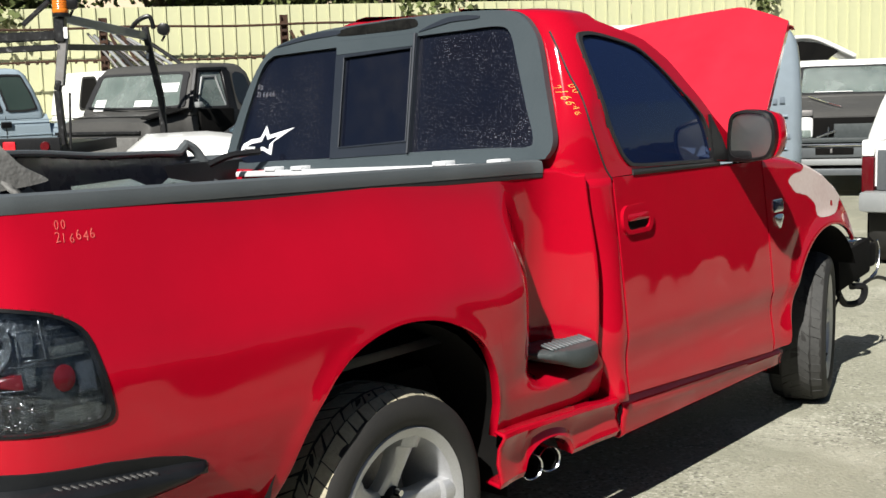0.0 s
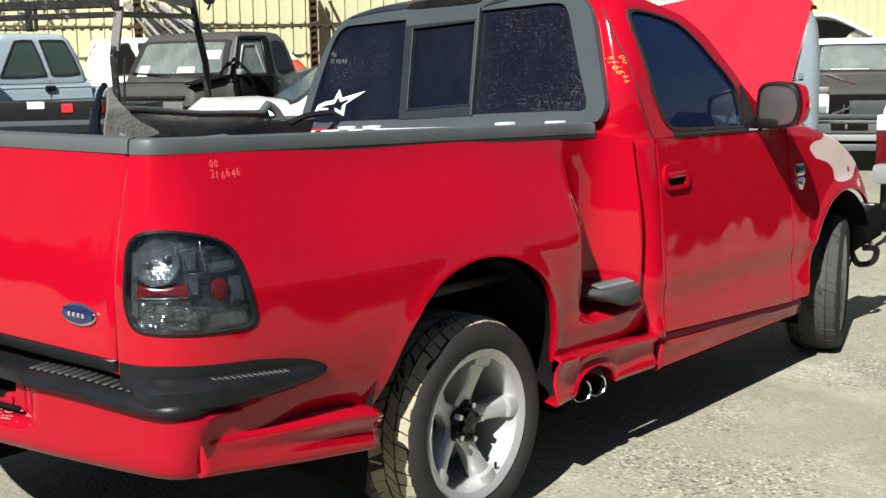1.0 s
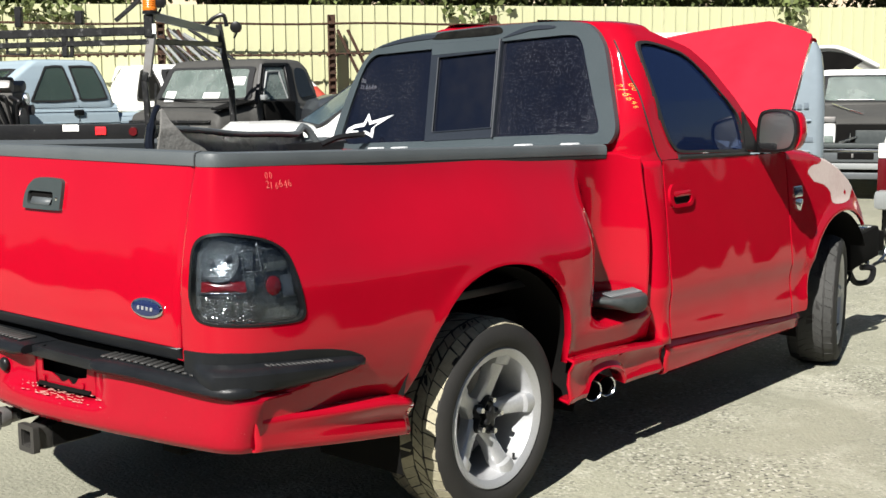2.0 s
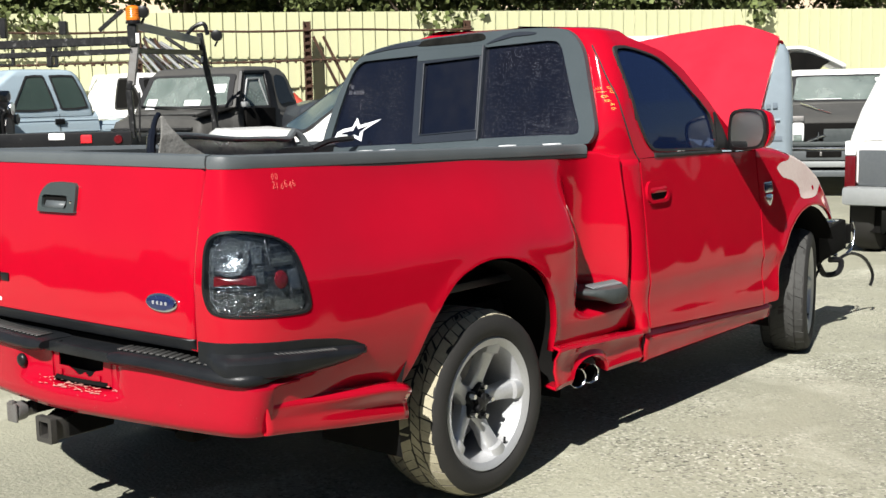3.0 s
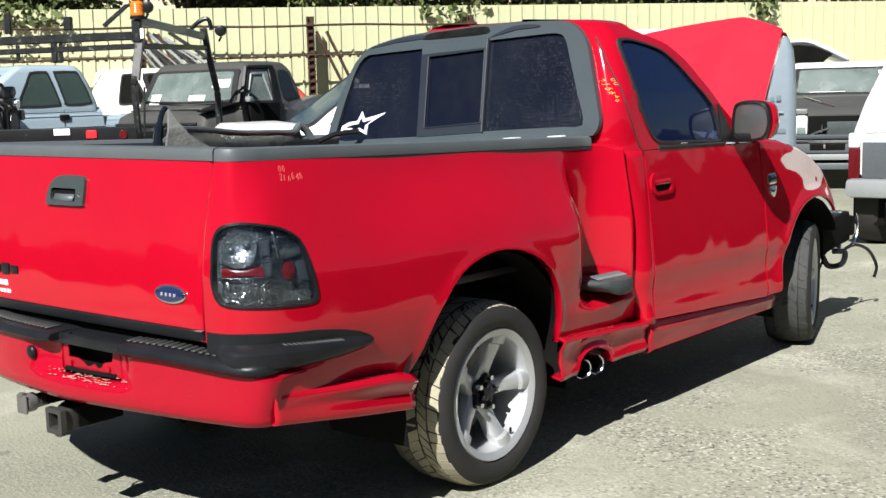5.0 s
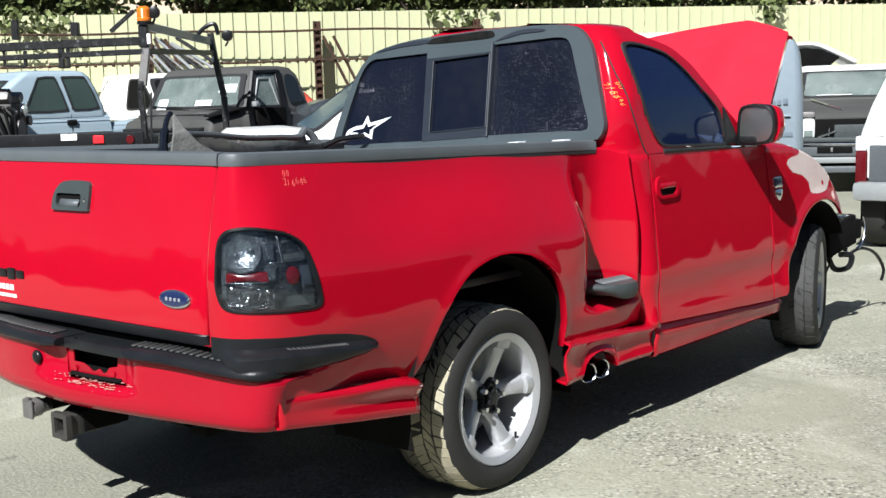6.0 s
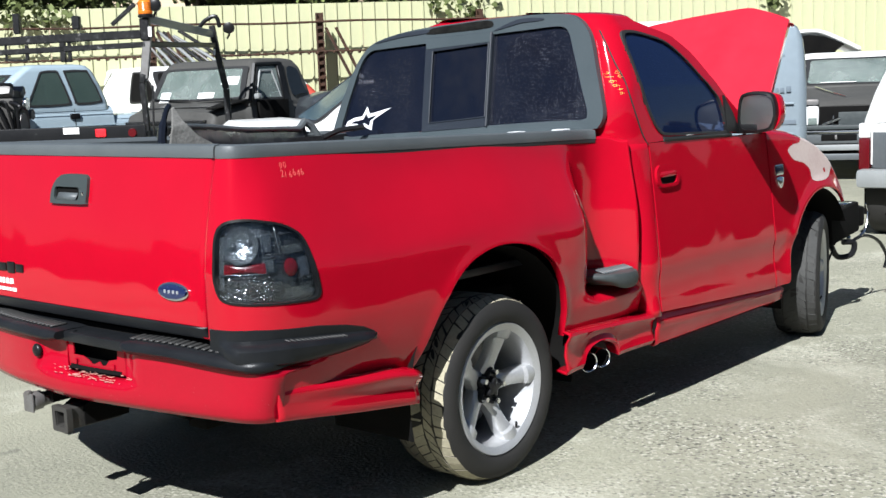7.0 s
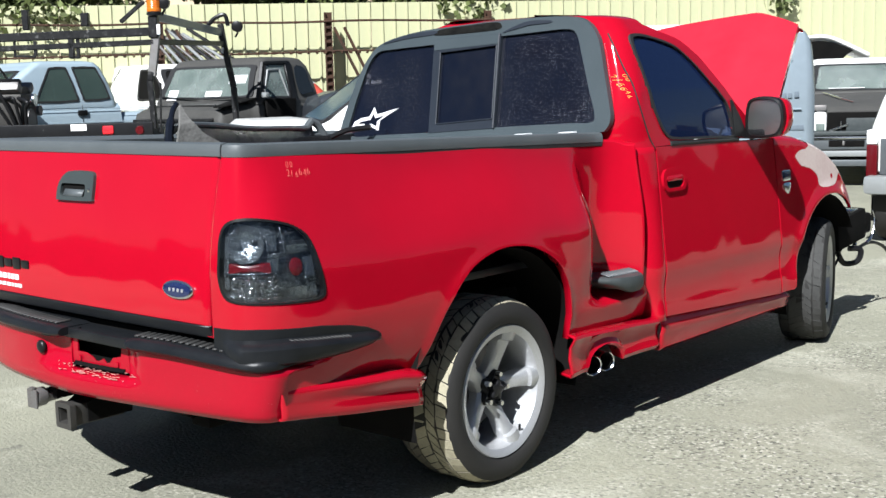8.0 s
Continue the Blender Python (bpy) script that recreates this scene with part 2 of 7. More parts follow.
def ground_material():
    """Old pale asphalt: broad stains and worn patches, fine aggregate, dark grit, thin wandering cracks."""
    m = bpy.data.materials.new("old_pale_asphalt")
    m.use_nodes = True
    n, link = m.node_tree.nodes, m.node_tree.links.new
    p = n["Principled BSDF"]
    p.inputs["Roughness"].default_value = 0.92
    p.inputs["Specular IOR Level"].default_value = 0.2
    tc = n.new("ShaderNodeTexCoord")

    def noise_tex(scale, detail, lo, hi, rough=0.55, warp=0.0):
        t, r = n.new("ShaderNodeTexNoise"), n.new("ShaderNodeMapRange")
        t.inputs["Scale"].default_value, t.inputs["Detail"].default_value, t.inputs["Roughness"].default_value = scale, detail, rough
        t.inputs["Distortion"].default_value = warp
        r.inputs[1].default_value, r.inputs[2].default_value = lo, hi
        link(tc.outputs["Object"], t.inputs["Vector"])
        link(t.outputs["Fac"], r.inputs[0])
        return r.outputs[0]

    def mix(a, b, fac):
        x = n.new("ShaderNodeMix")
        x.data_type = "RGBA"
        for sock, v in ((x.inputs[6], a), (x.inputs[7], b)):
            if isinstance(v, tuple):
                sock.default_value = (*v, 1)
            else:
                link(v, sock)
        if isinstance(fac, float):
            x.inputs[0].default_value = fac
        else:
            link(fac, x.inputs[0])
        return x.outputs[2]

    def times(a, k):
        x = n.new("ShaderNodeMath")
        x.operation = "MULTIPLY"
        link(a, x.inputs[0])
        x.inputs[1].default_value = k
        return x.outputs[0]

    c = mix((0.284, 0.279, 0.212), (0.214, 0.212, 0.164), noise_tex(0.45, 6, 0.38, 0.62))
    c = mix(c, (0.39, 0.38, 0.305), times(noise_tex(1.3, 5, 0.54, 0.70, 0.6, 0.6), 0.8))
    c = mix(c, (0.16, 0.152, 0.135), times(noise_tex(0.9, 4, 0.62, 0.74, 0.6, 1.2), 0.55))
    v = n.new("ShaderNodeTexVoronoi")
    v.inputs["Scale"].default_value = 78
    link(tc.outputs["Object"], v.inputs["Vector"])
    vr = n.new("ShaderNodeSeparateColor")
    link(v.outputs["Color"], vr.inputs[0])
    g1, g2 = n.new("ShaderNodeMapRange"), n.new("ShaderNodeMapRange")
    g1.inputs[1].default_value, g1.inputs[2].default_value = 0.72, 0.95
    g2.inputs[1].default_value, g2.inputs[2].default_value = 0.74, 0.97
    link(vr.outputs[0], g1.inputs[0])
    link(vr.outputs[1], g2.inputs[0])
    worn = noise_tex(0.8, 5, 0.36, 0.56, 0.65, 0.5)

    def gated(a, k):
        x = n.new("ShaderNodeMath")
        x.operation = "MULTIPLY"
        link(times(a, k), x.inputs[0])
        link(worn, x.inputs[1])
        return x.outputs[0]

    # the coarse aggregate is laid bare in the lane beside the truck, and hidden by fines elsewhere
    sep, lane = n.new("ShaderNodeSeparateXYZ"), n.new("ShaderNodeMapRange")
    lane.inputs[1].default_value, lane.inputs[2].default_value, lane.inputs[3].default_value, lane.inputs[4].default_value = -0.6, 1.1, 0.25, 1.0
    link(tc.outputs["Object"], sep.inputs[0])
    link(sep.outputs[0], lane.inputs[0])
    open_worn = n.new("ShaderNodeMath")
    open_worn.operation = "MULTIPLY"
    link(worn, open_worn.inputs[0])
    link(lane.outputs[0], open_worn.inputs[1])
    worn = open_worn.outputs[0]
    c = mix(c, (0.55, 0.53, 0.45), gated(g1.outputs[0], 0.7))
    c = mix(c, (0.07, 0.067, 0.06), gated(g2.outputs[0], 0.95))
    c = mix(c, (0.09, 0.085, 0.075), times(noise_tex(2.3, 3, 0.69, 0.73, 0.5, 0.8), 0.5))
    c = mix(c, (0.12, 0.115, 0.10), times(noise_tex(28, 5, 0.55, 0.75), 0.35))
    crack = n.new("ShaderNodeTexVoronoi")
    crack.feature = "DISTANCE_TO_EDGE"
    crack.inputs["Scale"].default_value = 0.55
    warp, add = n.new("ShaderNodeTexNoise"), n.new("ShaderNodeVectorMath")
    warp.inputs["Scale"].default_value, warp.inputs["Detail"].default_value = 1.6, 5
    add.operation = "ADD"
    link(tc.outputs["Object"], warp.inputs["Vector"])
    link(tc.outputs["Object"], add.inputs[0])
    link(warp.outputs["Color"], add.inputs[1])
    link(add.outputs[0], crack.inputs["Vector"])
    cr = n.new("ShaderNodeMapRange")
    cr.inputs[1].default_value, cr.inputs[2].default_value, cr.inputs[3].default_value, cr.inputs[4].default_value = 0.001, 0.005, 0.16, 0.0
    link(crack.outputs["Distance"], cr.inputs[0])
    c = mix(c, (0.07, 0.068, 0.06), cr.outputs[0])
    link(c, p.inputs["Base Color"])
    bt, bn = n.new("ShaderNodeTexNoise"), n.new("ShaderNodeBump")
    bt.inputs["Scale"].default_value, bt.inputs["Detail"].default_value = 60, 6
    bn.inputs["Strength"].default_value, bn.inputs["Distance"].default_value = 0.7, 0.012
    link(tc.outputs["Object"], bt.inputs["Vector"])
    link(bt.outputs["Fac"], bn.inputs["Height"])
    link(bn.outputs[0], p.inputs["Normal"])
    return m


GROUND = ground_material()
FADED = mat("faded_pinkish_primer", (0.62, 0.52, 0.48), 0.4, col2=(0.50, 0.36, 0.34), scale=6, fine=60, vary=0.6, coat=0.4)
SLATE_PAINT = mat("dark_slate_paint", (0.030, 0.034, 0.040), 0.4, col2=(0.05, 0.055, 0.062), scale=2, fine=25, coat=0.4)
FAR_RED = mat("faded_orange_red_paint", (0.42, 0.06, 0.035), 0.45, col2=(0.34, 0.045, 0.03), scale=2, fine=25, coat=0.3)
PAPER = mat("white_sticker", (0.8, 0.8, 0.78), 0.6, col2=(0.7, 0.7, 0.7))
INTERIOR = mat("dark_cloth", (0.02, 0.02, 0.022), 0.9, col2=(0.035, 0.033, 0.03), fine=120)


# ---- mesh helpers ----
def part(name, bm, material, parent=None, label="", angle=38):
    me = bpy.data.meshes.new(name)
    bmesh.ops.recalc_face_normals(bm, faces=bm.faces)
    bm.to_mesh(me)
    bm.free()
    for m in (material if isinstance(material, (list, tuple)) else [material]):
        me.materials.append(m)
    me.polygons.foreach_set("use_smooth", [True] * len(me.polygons))
    me.set_sharp_from_angle(angle=radians(angle))
    ob = new(name, me)
    ob.parent = parent
    return tagged(ob, label)


def thing(name, label, category, m=None, kind="", group=""):
    ob = new(name)
    ob.empty_display_size = 0.2
    if m is not None:
        ob.matrix_basis = m
    return tagged(ob, label, category, group, kind)


def spline(pts, n=8, closed=False):
    """Catmull-Rom through points of any dimension."""
    p = np.array(pts, float)
    k = len(p)
    out = []
    for i in range(k if closed else k - 1):
        a, b, c, d = [p[(i + j) % k] if closed else p[min(max(i + j, 0), k - 1)] for j in (-1, 0, 1, 2)]
        for t in np.arange(n) / n:
            out.append(0.5 * (2 * b + (c - a) * t + (2 * a - 5 * b + 4 * c - d) * t * t + (3 * b - a - 3 * c + d) * t ** 3))
    if not closed:
        out.append(p[-1])
    return np.array(out)


def lerp_table(table, v):
    a = np.array(table, float)
    return [float(np.interp(v, a[:, 0], a[:, i])) for i in range(1, a.shape[1])]


def smooth01(a, b, v):
    t = min(max((v - a) / (b - a), 0), 1)
    return t * t * (3 - 2 * t)


def grid(bm, rows, wrap=False):
    vs = [[bm.verts.new(p) for p in r] for r in rows]
    for a, b in zip(vs, vs[1:]):
        k = len(a)
        for i in range(k if wrap else k - 1):
            q = (a[i], a[(i + 1) % k], b[(i + 1) % k], b[i])
            if len(set(q)) == 4:
                bm.faces.new(q)
    return vs


def loft(bm, rings, cap=True):
    vs = grid(bm, rings, True)
    if cap:
        bm.faces.new(vs[0])
        bm.faces.new(vs[-1])
    return vs


def box(bm, size, at, bevel=0.0, m=None, seg=2):
    r = bmesh.ops.create_cube(bm, size=1, matrix=Matrix.Translation(at) @ (m or Matrix()) @ Matrix.Diagonal((*size, 1)))
    if bevel:
        vs = set(r["verts"])
        bmesh.ops.bevel(bm, geom=[e for e in bm.edges if e.verts[0] in vs and e.verts[1] in vs], offset=bevel, segments=seg, affect="EDGES", profile=0.6)


def tube(bm, pts, r, n=10, cap=True):
    """A round bar along points; r is one radius or one for each point."""
    pts = [Vector(p) for p in pts]
    rs = r if isinstance(r, (list, tuple, np.ndarray)) else [r] * len(pts)
    rings = []
    side = None
    for i, p in enumerate(pts):
        d = (pts[min(i + 1, len(pts) - 1)] - pts[max(i - 1, 0)]).normalized()
        side = d.orthogonal().normalized() if side is None else (side - d * side.dot(d)).normalized()
        up = d.cross(side)
        rings.append([p + (side * math.cos(2 * math.pi * j / n) + up * math.sin(2 * math.pi * j / n)) * rs[i] for j in range(n)])
    loft(bm, rings, cap)


def bar(bm, a, b, w, h):
    """A square bar from a to b."""
    a, b = Vector(a), Vector(b)
    d = b - a
    m = d.to_track_quat("Y", "Z").to_matrix().to_4x4()
    box(bm, (w, d.length, h), (a + b) / 2, min(w, h) * 0.12, m, 1)


def lathe(bm, prof, n=64, axis="X"):
    """Turn a profile of (along the axis, radius) round the axis."""
    rows = []
    for k in range(n):
        c, s = math.cos(2 * math.pi * k / n), math.sin(2 * math.pi * k / n)
        rows.append([(a, r * c, r * s) if axis == "X" else (r * c, r * s, a) for a, r in prof])
    rows.append(rows[0])
    grid(bm, rows)
    bmesh.ops.remove_doubles(bm, verts=bm.verts, dist=1e-5)


def plate(bm, outer, holes, put, thick):
    """A plate with holes: loops of (u, v), laid by put(u, v, depth)."""
    work = bmesh.new()
    edges = []
    for loop in (outer, *holes):
        vs = [work.verts.new((u, v, 0)) for u, v in loop]
        edges += [work.edges.new((vs[i], vs[(i + 1) % len(vs)])) for i in range(len(vs))]
    bmesh.ops.triangle_fill(work, edges=edges, use_beauty=True)
    ex = bmesh.ops.extrude_face_region(work, geom=work.faces[:])
    back = {v for v in ex["geom"] if isinstance(v, bmesh.types.BMVert)}
    idx = {}
    for v in work.verts:
        idx[v] = bm.verts.new(put(v.co.x, v.co.y, thick if v in back else 0.0))
    for f in work.faces:
        bm.faces.new([idx[v] for v in f.verts])
    work.free()


def patch(bm, outline, put, rings=6, rise=0.0, edge=0.0):
    """A filled outline of (u, v), domed: put(u, v, depth); rise at its middle, edge at its rim, with a skirt to depth 0."""
    o = np.array(outline, float)
    c = o.mean(0)
    rows = []
    for k in range(1, rings + 1):
        s = k / rings
        rows.append([put(*(c + (p - c) * s), edge + (rise - edge) * (1 - s ** 2.2)) for p in o])
    rows.append([put(*p, 0.0) for p in o])
    vs = grid(bm, rows, True)
    mid = bm.verts.new(put(*c, rise))
    for i in range(len(o)):
        bm.faces.new((mid, vs[0][i], vs[0][(i + 1) % len(o)]))


def rounded(w, h, r, n=6, cx=0.0, cy=0.0):
    out = []
    for qx, qy, a0 in ((1, 1, 0), (-1, 1, 90), (-1, -1, 180), (1, -1, 270)):
        for k in range(n + 1):
            a = radians(a0 + 90 * k / n)
            out.append((cx + qx * (w / 2 - r) + r * math.cos(a), cy + qy * (h / 2 - r) + r * math.sin(a)))
    return out


def solid(ob, t, offset=-1):
    m = ob.modifiers.new("thick", "SOLIDIFY")
    m.thickness, m.offset = t, offset
    return ob


def text_mesh(body, size, depth=0.002, thin=0.0):
    """Flat lettering as a bmesh in the xy plane, from the built-in font."""
    cu = bpy.data.curves.new("letters", "FONT")
    cu.body, cu.size, cu.extrude, cu.resolution_u, cu.offset = body, size, depth, 3, -thin
    ob = bpy.data.objects.new("letters", cu)
    me = bpy.data.meshes.new_from_object(ob)
    bm = bmesh.new()
    bm.from_mesh(me)
    bpy.data.objects.remove(ob)
    bpy.data.meshes.remove(me)
    bpy.data.curves.remove(cu)
    return bm


TIMBER = mat("weathered_board", (0.06, 0.05, 0.042), 0.85, col2=(0.10, 0.085, 0.07), scale=2, fine=30, bump=0.2)

# ---- ground, fence, what lies behind it ----
bm = bmesh.new()
steps = [-400, -120, -40] + list(np.linspace(-24, 24, 49)) + [40, 120, 400]
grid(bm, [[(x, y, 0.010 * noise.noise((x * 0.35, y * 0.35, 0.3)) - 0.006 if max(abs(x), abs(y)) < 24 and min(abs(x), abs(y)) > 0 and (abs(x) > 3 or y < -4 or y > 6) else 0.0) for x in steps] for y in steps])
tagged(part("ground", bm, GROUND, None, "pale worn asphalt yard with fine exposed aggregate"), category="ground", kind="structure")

ALONG, OUT = Vector((0.63, 0.776, 0)), Vector((0.776, -0.63, 0))
FENCE_AT = Vector((-10, 14.03, 0))


def fence_point(s, out, z):
    return FENCE_AT + ALONG * s + OUT * out + Vector((0, 0, z))


def sheet_panel(w, h):
    """One sheet of the fence: flat pans between narrow raised ribs."""
    rib = []
    n = 4
    for i in range(n):
        u = -w / 2 + w * i / n
        p = w / n
        rib += [(u, 0.0), (u + p * 0.80, 0.0), (u + p * 0.84, 0.028), (u + p * 0.96, 0.028)]
    rib.append((w / 2, 0.0))
    b = bmesh.new()
    grid(b, [[(u, -d, z) for u, d in rib] for z in (0.0, h)])
    for f in bmesh.ops.extrude_face_region(b, geom=b.faces[:])["geom"]:
        if isinstance(f, bmesh.types.BMVert):
            f.co.y += 0.004
    return b


fence = thing("wall_fence", "tall pale yellow-cream ribbed sheet steel yard fence", "fence", kind="structure")
PANEL_W = 0.908
first = None
for k in range(-24, 26):
    if first is None:
        first = part("panel", sheet_panel(PANEL_W - 0.004, 3.05), FENCE, fence)
        ob = first
    else:
        ob = new("panel", first.data)
        ob.parent = fence
    q = fence_point(k * PANEL_W, 0, 0)
    ob.matrix_basis = Matrix.Translation(q) @ Matrix.Rotation(math.atan2(ALONG.y, ALONG.x), 4, "Z") @ Matrix.Rotation(radians(random.uniform(-0.15, 0.15)), 4, "Y")

# added unseen walls close the yard and put dark bands in the paint's reflections
for nm, a, b, tops in (("wall_unseen_south", (-34, -15), (7.4, -15), (2.4, 2.0, 2.6, 2.2, 2.5)), ("wall_unseen_east", (7.4, -15), (7.4, 36), (1.75, 1.6, 1.85, 1.55, 1.9, 1.7, 1.5, 1.8)), ("wall_unseen_west", (-34, -15), (-34, 30), (2.6, 2.3))):
    bm = bmesh.new()
    d = Vector(b) - Vector(a)
    rng = random.Random(len(tops))
    k_ = int(d.length / 0.4)
    for i in range(k_):
        c_ = Vector(a) + d * ((i + 0.5) / k_)
        h_ = tops[i * len(tops) // k_] + rng.uniform(-0.16, 0.12)
        box(bm, (d.length / k_ - 0.008, 0.05 + rng.uniform(0, 0.03), h_), (c_.x, c_.y, h_ / 2), 0, Matrix.Rotation(math.atan2(d.y, d.x), 4, "Z"), 1)
    tagged(part(nm, bm, TIMBER, None, "added unseen dark board wall closing the yard for reflections"), category="fence", kind="structure")

# rusted frame before the fence: posts, top pipe, lower chain bar, braces
frame_ob = thing("pipe_frame", "rusted steel posts and pipes standing before the fence", "fence frame")
for s in (-3.08, -0.18, -6.0, -9.0):
    b = bmesh.new()
    for off in (-0.055, 0.055):
        a = fence_point(s + off, 0.35, 0)
        box(b, (0.02, 0.13, 2.86), a + Vector((0, 0, 1.43)), 0.002, Matrix.Rotation(math.atan2(ALONG.y, ALONG.x), 4, "Z"), 1)
    box(b, (0.10, 0.015, 2.86), fence_point(s, 0.35, 1.43), 0, Matrix.Rotation(math.atan2(ALONG.y, ALONG.x), 4, "Z"))
    for i in range(22):
        box(b, (0.09, 0.02, 0.05), fence_point(s, 0.40, 0.1 + i * 0.125), 0.004, Matrix.Rotation(math.atan2(ALONG.y, ALONG.x), 4, "Z"), 1)
    part("post", b, RUST, frame_ob)
    if s > -7:
        b = bmesh.new()
        for o in (0.0, 0.18):
            bar(b, fence_point(s + 0.1 + o, 0.38, 2.6), fence_point(s + 1.0 + o, 0.38, 0.7), 0.05, 0.05)
        part("brace", b, RUST, frame_ob)
b = bmesh.new()
tube(b, [fence_point(s, 0.42, 2.70 + 0.012 * math.sin(s * 2)) for s in np.linspace(-9.2, -0.1, 40)], 0.02, 8)
part("top_pipe", b, RUST, frame_ob)
b = bmesh.new()
tube(b, [fence_point(s, 0.42, 2.17 + 0.015 * math.sin(s * 1.7)) for s in np.linspace(-9.2, -0.1, 40)], 0.017, 8)
for i in range(60):
    box(b, (0.07, 0.03, 0.05), fence_point(-9 + i * 0.15, 0.42, 2.16), 0.008, Matrix.Rotation(i * 0.9, 4, "Z"), 1)
part("lower_pipe", b, RUST, frame_ob)

# beige building far behind the fence
hall = thing("building", "beige stucco building behind the fence and the trees", "building", Matrix.Translation(fence_point(0, -20, 0)) @ Matrix.Rotation(math.atan2(ALONG.y, ALONG.x), 4, "Z"))
b = bmesh.new()
box(b, (70, 8, 7.0), (0, 4, 3.5), 0.05, None, 1)
part("wall", b, STUCCO, hall)
b = bmesh.new()
box(b, (71, 9, 0.35), (0, 4, 7.17), 0.05, None, 1)
part("roof", b, STUCCO, hall)
for i in range(-6, 7):
    wf = bmesh.new()
    plate(wf, rounded(1.7, 1.5, 0.03, 2), [rounded(1.5, 1.3, 0.02, 2)], lambda u, v, d: (u, -0.06 + d, v), 0.08)
    w_ob = part("window", wf, FRAME, hall)
    w_ob.location = (i * 5.2 + 1.5, 0, 2.4)
    wp = bmesh.new()
    box(wp, (1.5, 0.02, 1.3), (0, -0.01, 0))
    part("pane", wp, GLASS, w_ob)


def leaf_clumps(b, centre, size, count, rng):
    """Many small folded leaves on drooping sprays inside a lumpy volume."""
    for _ in range(count):
        v = Vector((rng.gauss(0, 1), rng.gauss(0, 1), rng.gauss(0, 1)))
        v = v.normalized() * rng.random() ** 0.45
        q = Vector(centre) + Vector((v.x * size[0], v.y * size[1], v.z * size[2]))
        for _ in range(5):
            d = Vector((rng.uniform(-1, 1), rng.uniform(-1, 1), rng.uniform(-1.1, 0.35))).normalized()
            l, w = rng.uniform(0.10, 0.20), rng.uniform(0.035, 0.06)
            s = d.orthogonal().normalized() * w
            s.rotate(Matrix.Rotation(rng.uniform(0, 6.28), 3, d))
            o = q + Vector((rng.gauss(0, 0.12), rng.gauss(0, 0.12), rng.gauss(0, 0.12)))
            vs = [b.verts.new(o), b.verts.new(o + d * l * 0.5 + s), b.verts.new(o + d * l), b.verts.new(o + d * l * 0.5 - s)]
            b.faces.new(vs)


def tree(at, height, spread, seed, low, sprays=()):
    rng = random.Random(seed)
    t = thing("tree", "broad green leafy tree hanging over the yard fence", "tree", Matrix.Translation(at), group="trees behind the fence")
    b = bmesh.new()
    tube(b, [(0, 0, 0), (0.05, 0.02, height * 0.3), (-0.04, 0.06, height * 0.55), (0.05, 0, height * 0.85)], [0.16, 0.13, 0.09, 0.03], 10)
    ends = []
    for i in range(9):
        a = i * 2.4 + rng.uniform(-0.3, 0.3)
        z0 = height * rng.uniform(0.35, 0.7)
        r = spread * rng.uniform(0.5, 0.95)
        e = Vector((r * math.cos(a), r * math.sin(a), rng.uniform(low, height * 0.95)))
        mid = Vector((e.x * 0.5, e.y * 0.5, z0 + (e.z - z0) * 0.5 + 0.4))
        tube(b, [(0, 0, z0), mid, e], [0.06, 0.04, 0.012], 6)
        ends.append(e)
    part("trunk", b, BARK, t)
    b = bmesh.new()
    for e in ends:
        for _ in range(4):
            c = e + Vector((rng.gauss(0, 0.45), rng.gauss(0, 0.45), rng.gauss(0, 0.4)))
            k = rng.uniform(0.35, 0.7)
            leaf_clumps(b, c, (k, k, k * 0.7), 55, rng)
    # sprays that droop over the fence, a few leaves wide
    for along, drop, wide in sprays:
        for q in np.linspace(-1, 1, 5):
            leaf_clumps(b, fence_point(along + 0.5 * wide * q, 0.16, 3.1 - drop * (0.25 + 0.75 * rng.random()) * (1 - 0.5 * abs(q))) - Vector(at), (wide * 0.2, 0.08, drop * 0.4), 3, rng)
    part("crown", b, LEAF, t)


SPRAYS = {1: ((-8.2, 0.40, 0.9), (-7.7, 0.30, 0.6)), 4: ((-0.6, 0.28, 0.8),), 6: ((5.7, 0.26, 0.25),)}
for i, (s, back, h, sp, low) in enumerate(((-11.5, -0.9, 5.2, 1.7, 2.8), (-8.6, -2.6, 5.0, 1.7, 3.3), (-5.2, -2.8, 4.8, 1.6, 3.4), (-2.9, -2.8, 4.9, 1.6, 3.4),
                                            (-0.75, -1.9, 5.2, 1.5, 3.0), (2.0, -2.6, 5.0, 1.8, 3.3), (4.6, -2.4, 5.0, 1.8, 3.2), (7.2, -2.8, 4.9, 1.6, 3.4), (10.4, -3.0, 4.8, 1.7, 3.4))):
    tree(fence_point(s, back, 0), h, sp, 10 + i, low, SPRAYS.get(i, ()))

# ---- the red pickup ----
truck = thing("pickup_truck", "bright red lowered flareside pickup truck, bonnet raised, front bumper missing", "pickup truck")

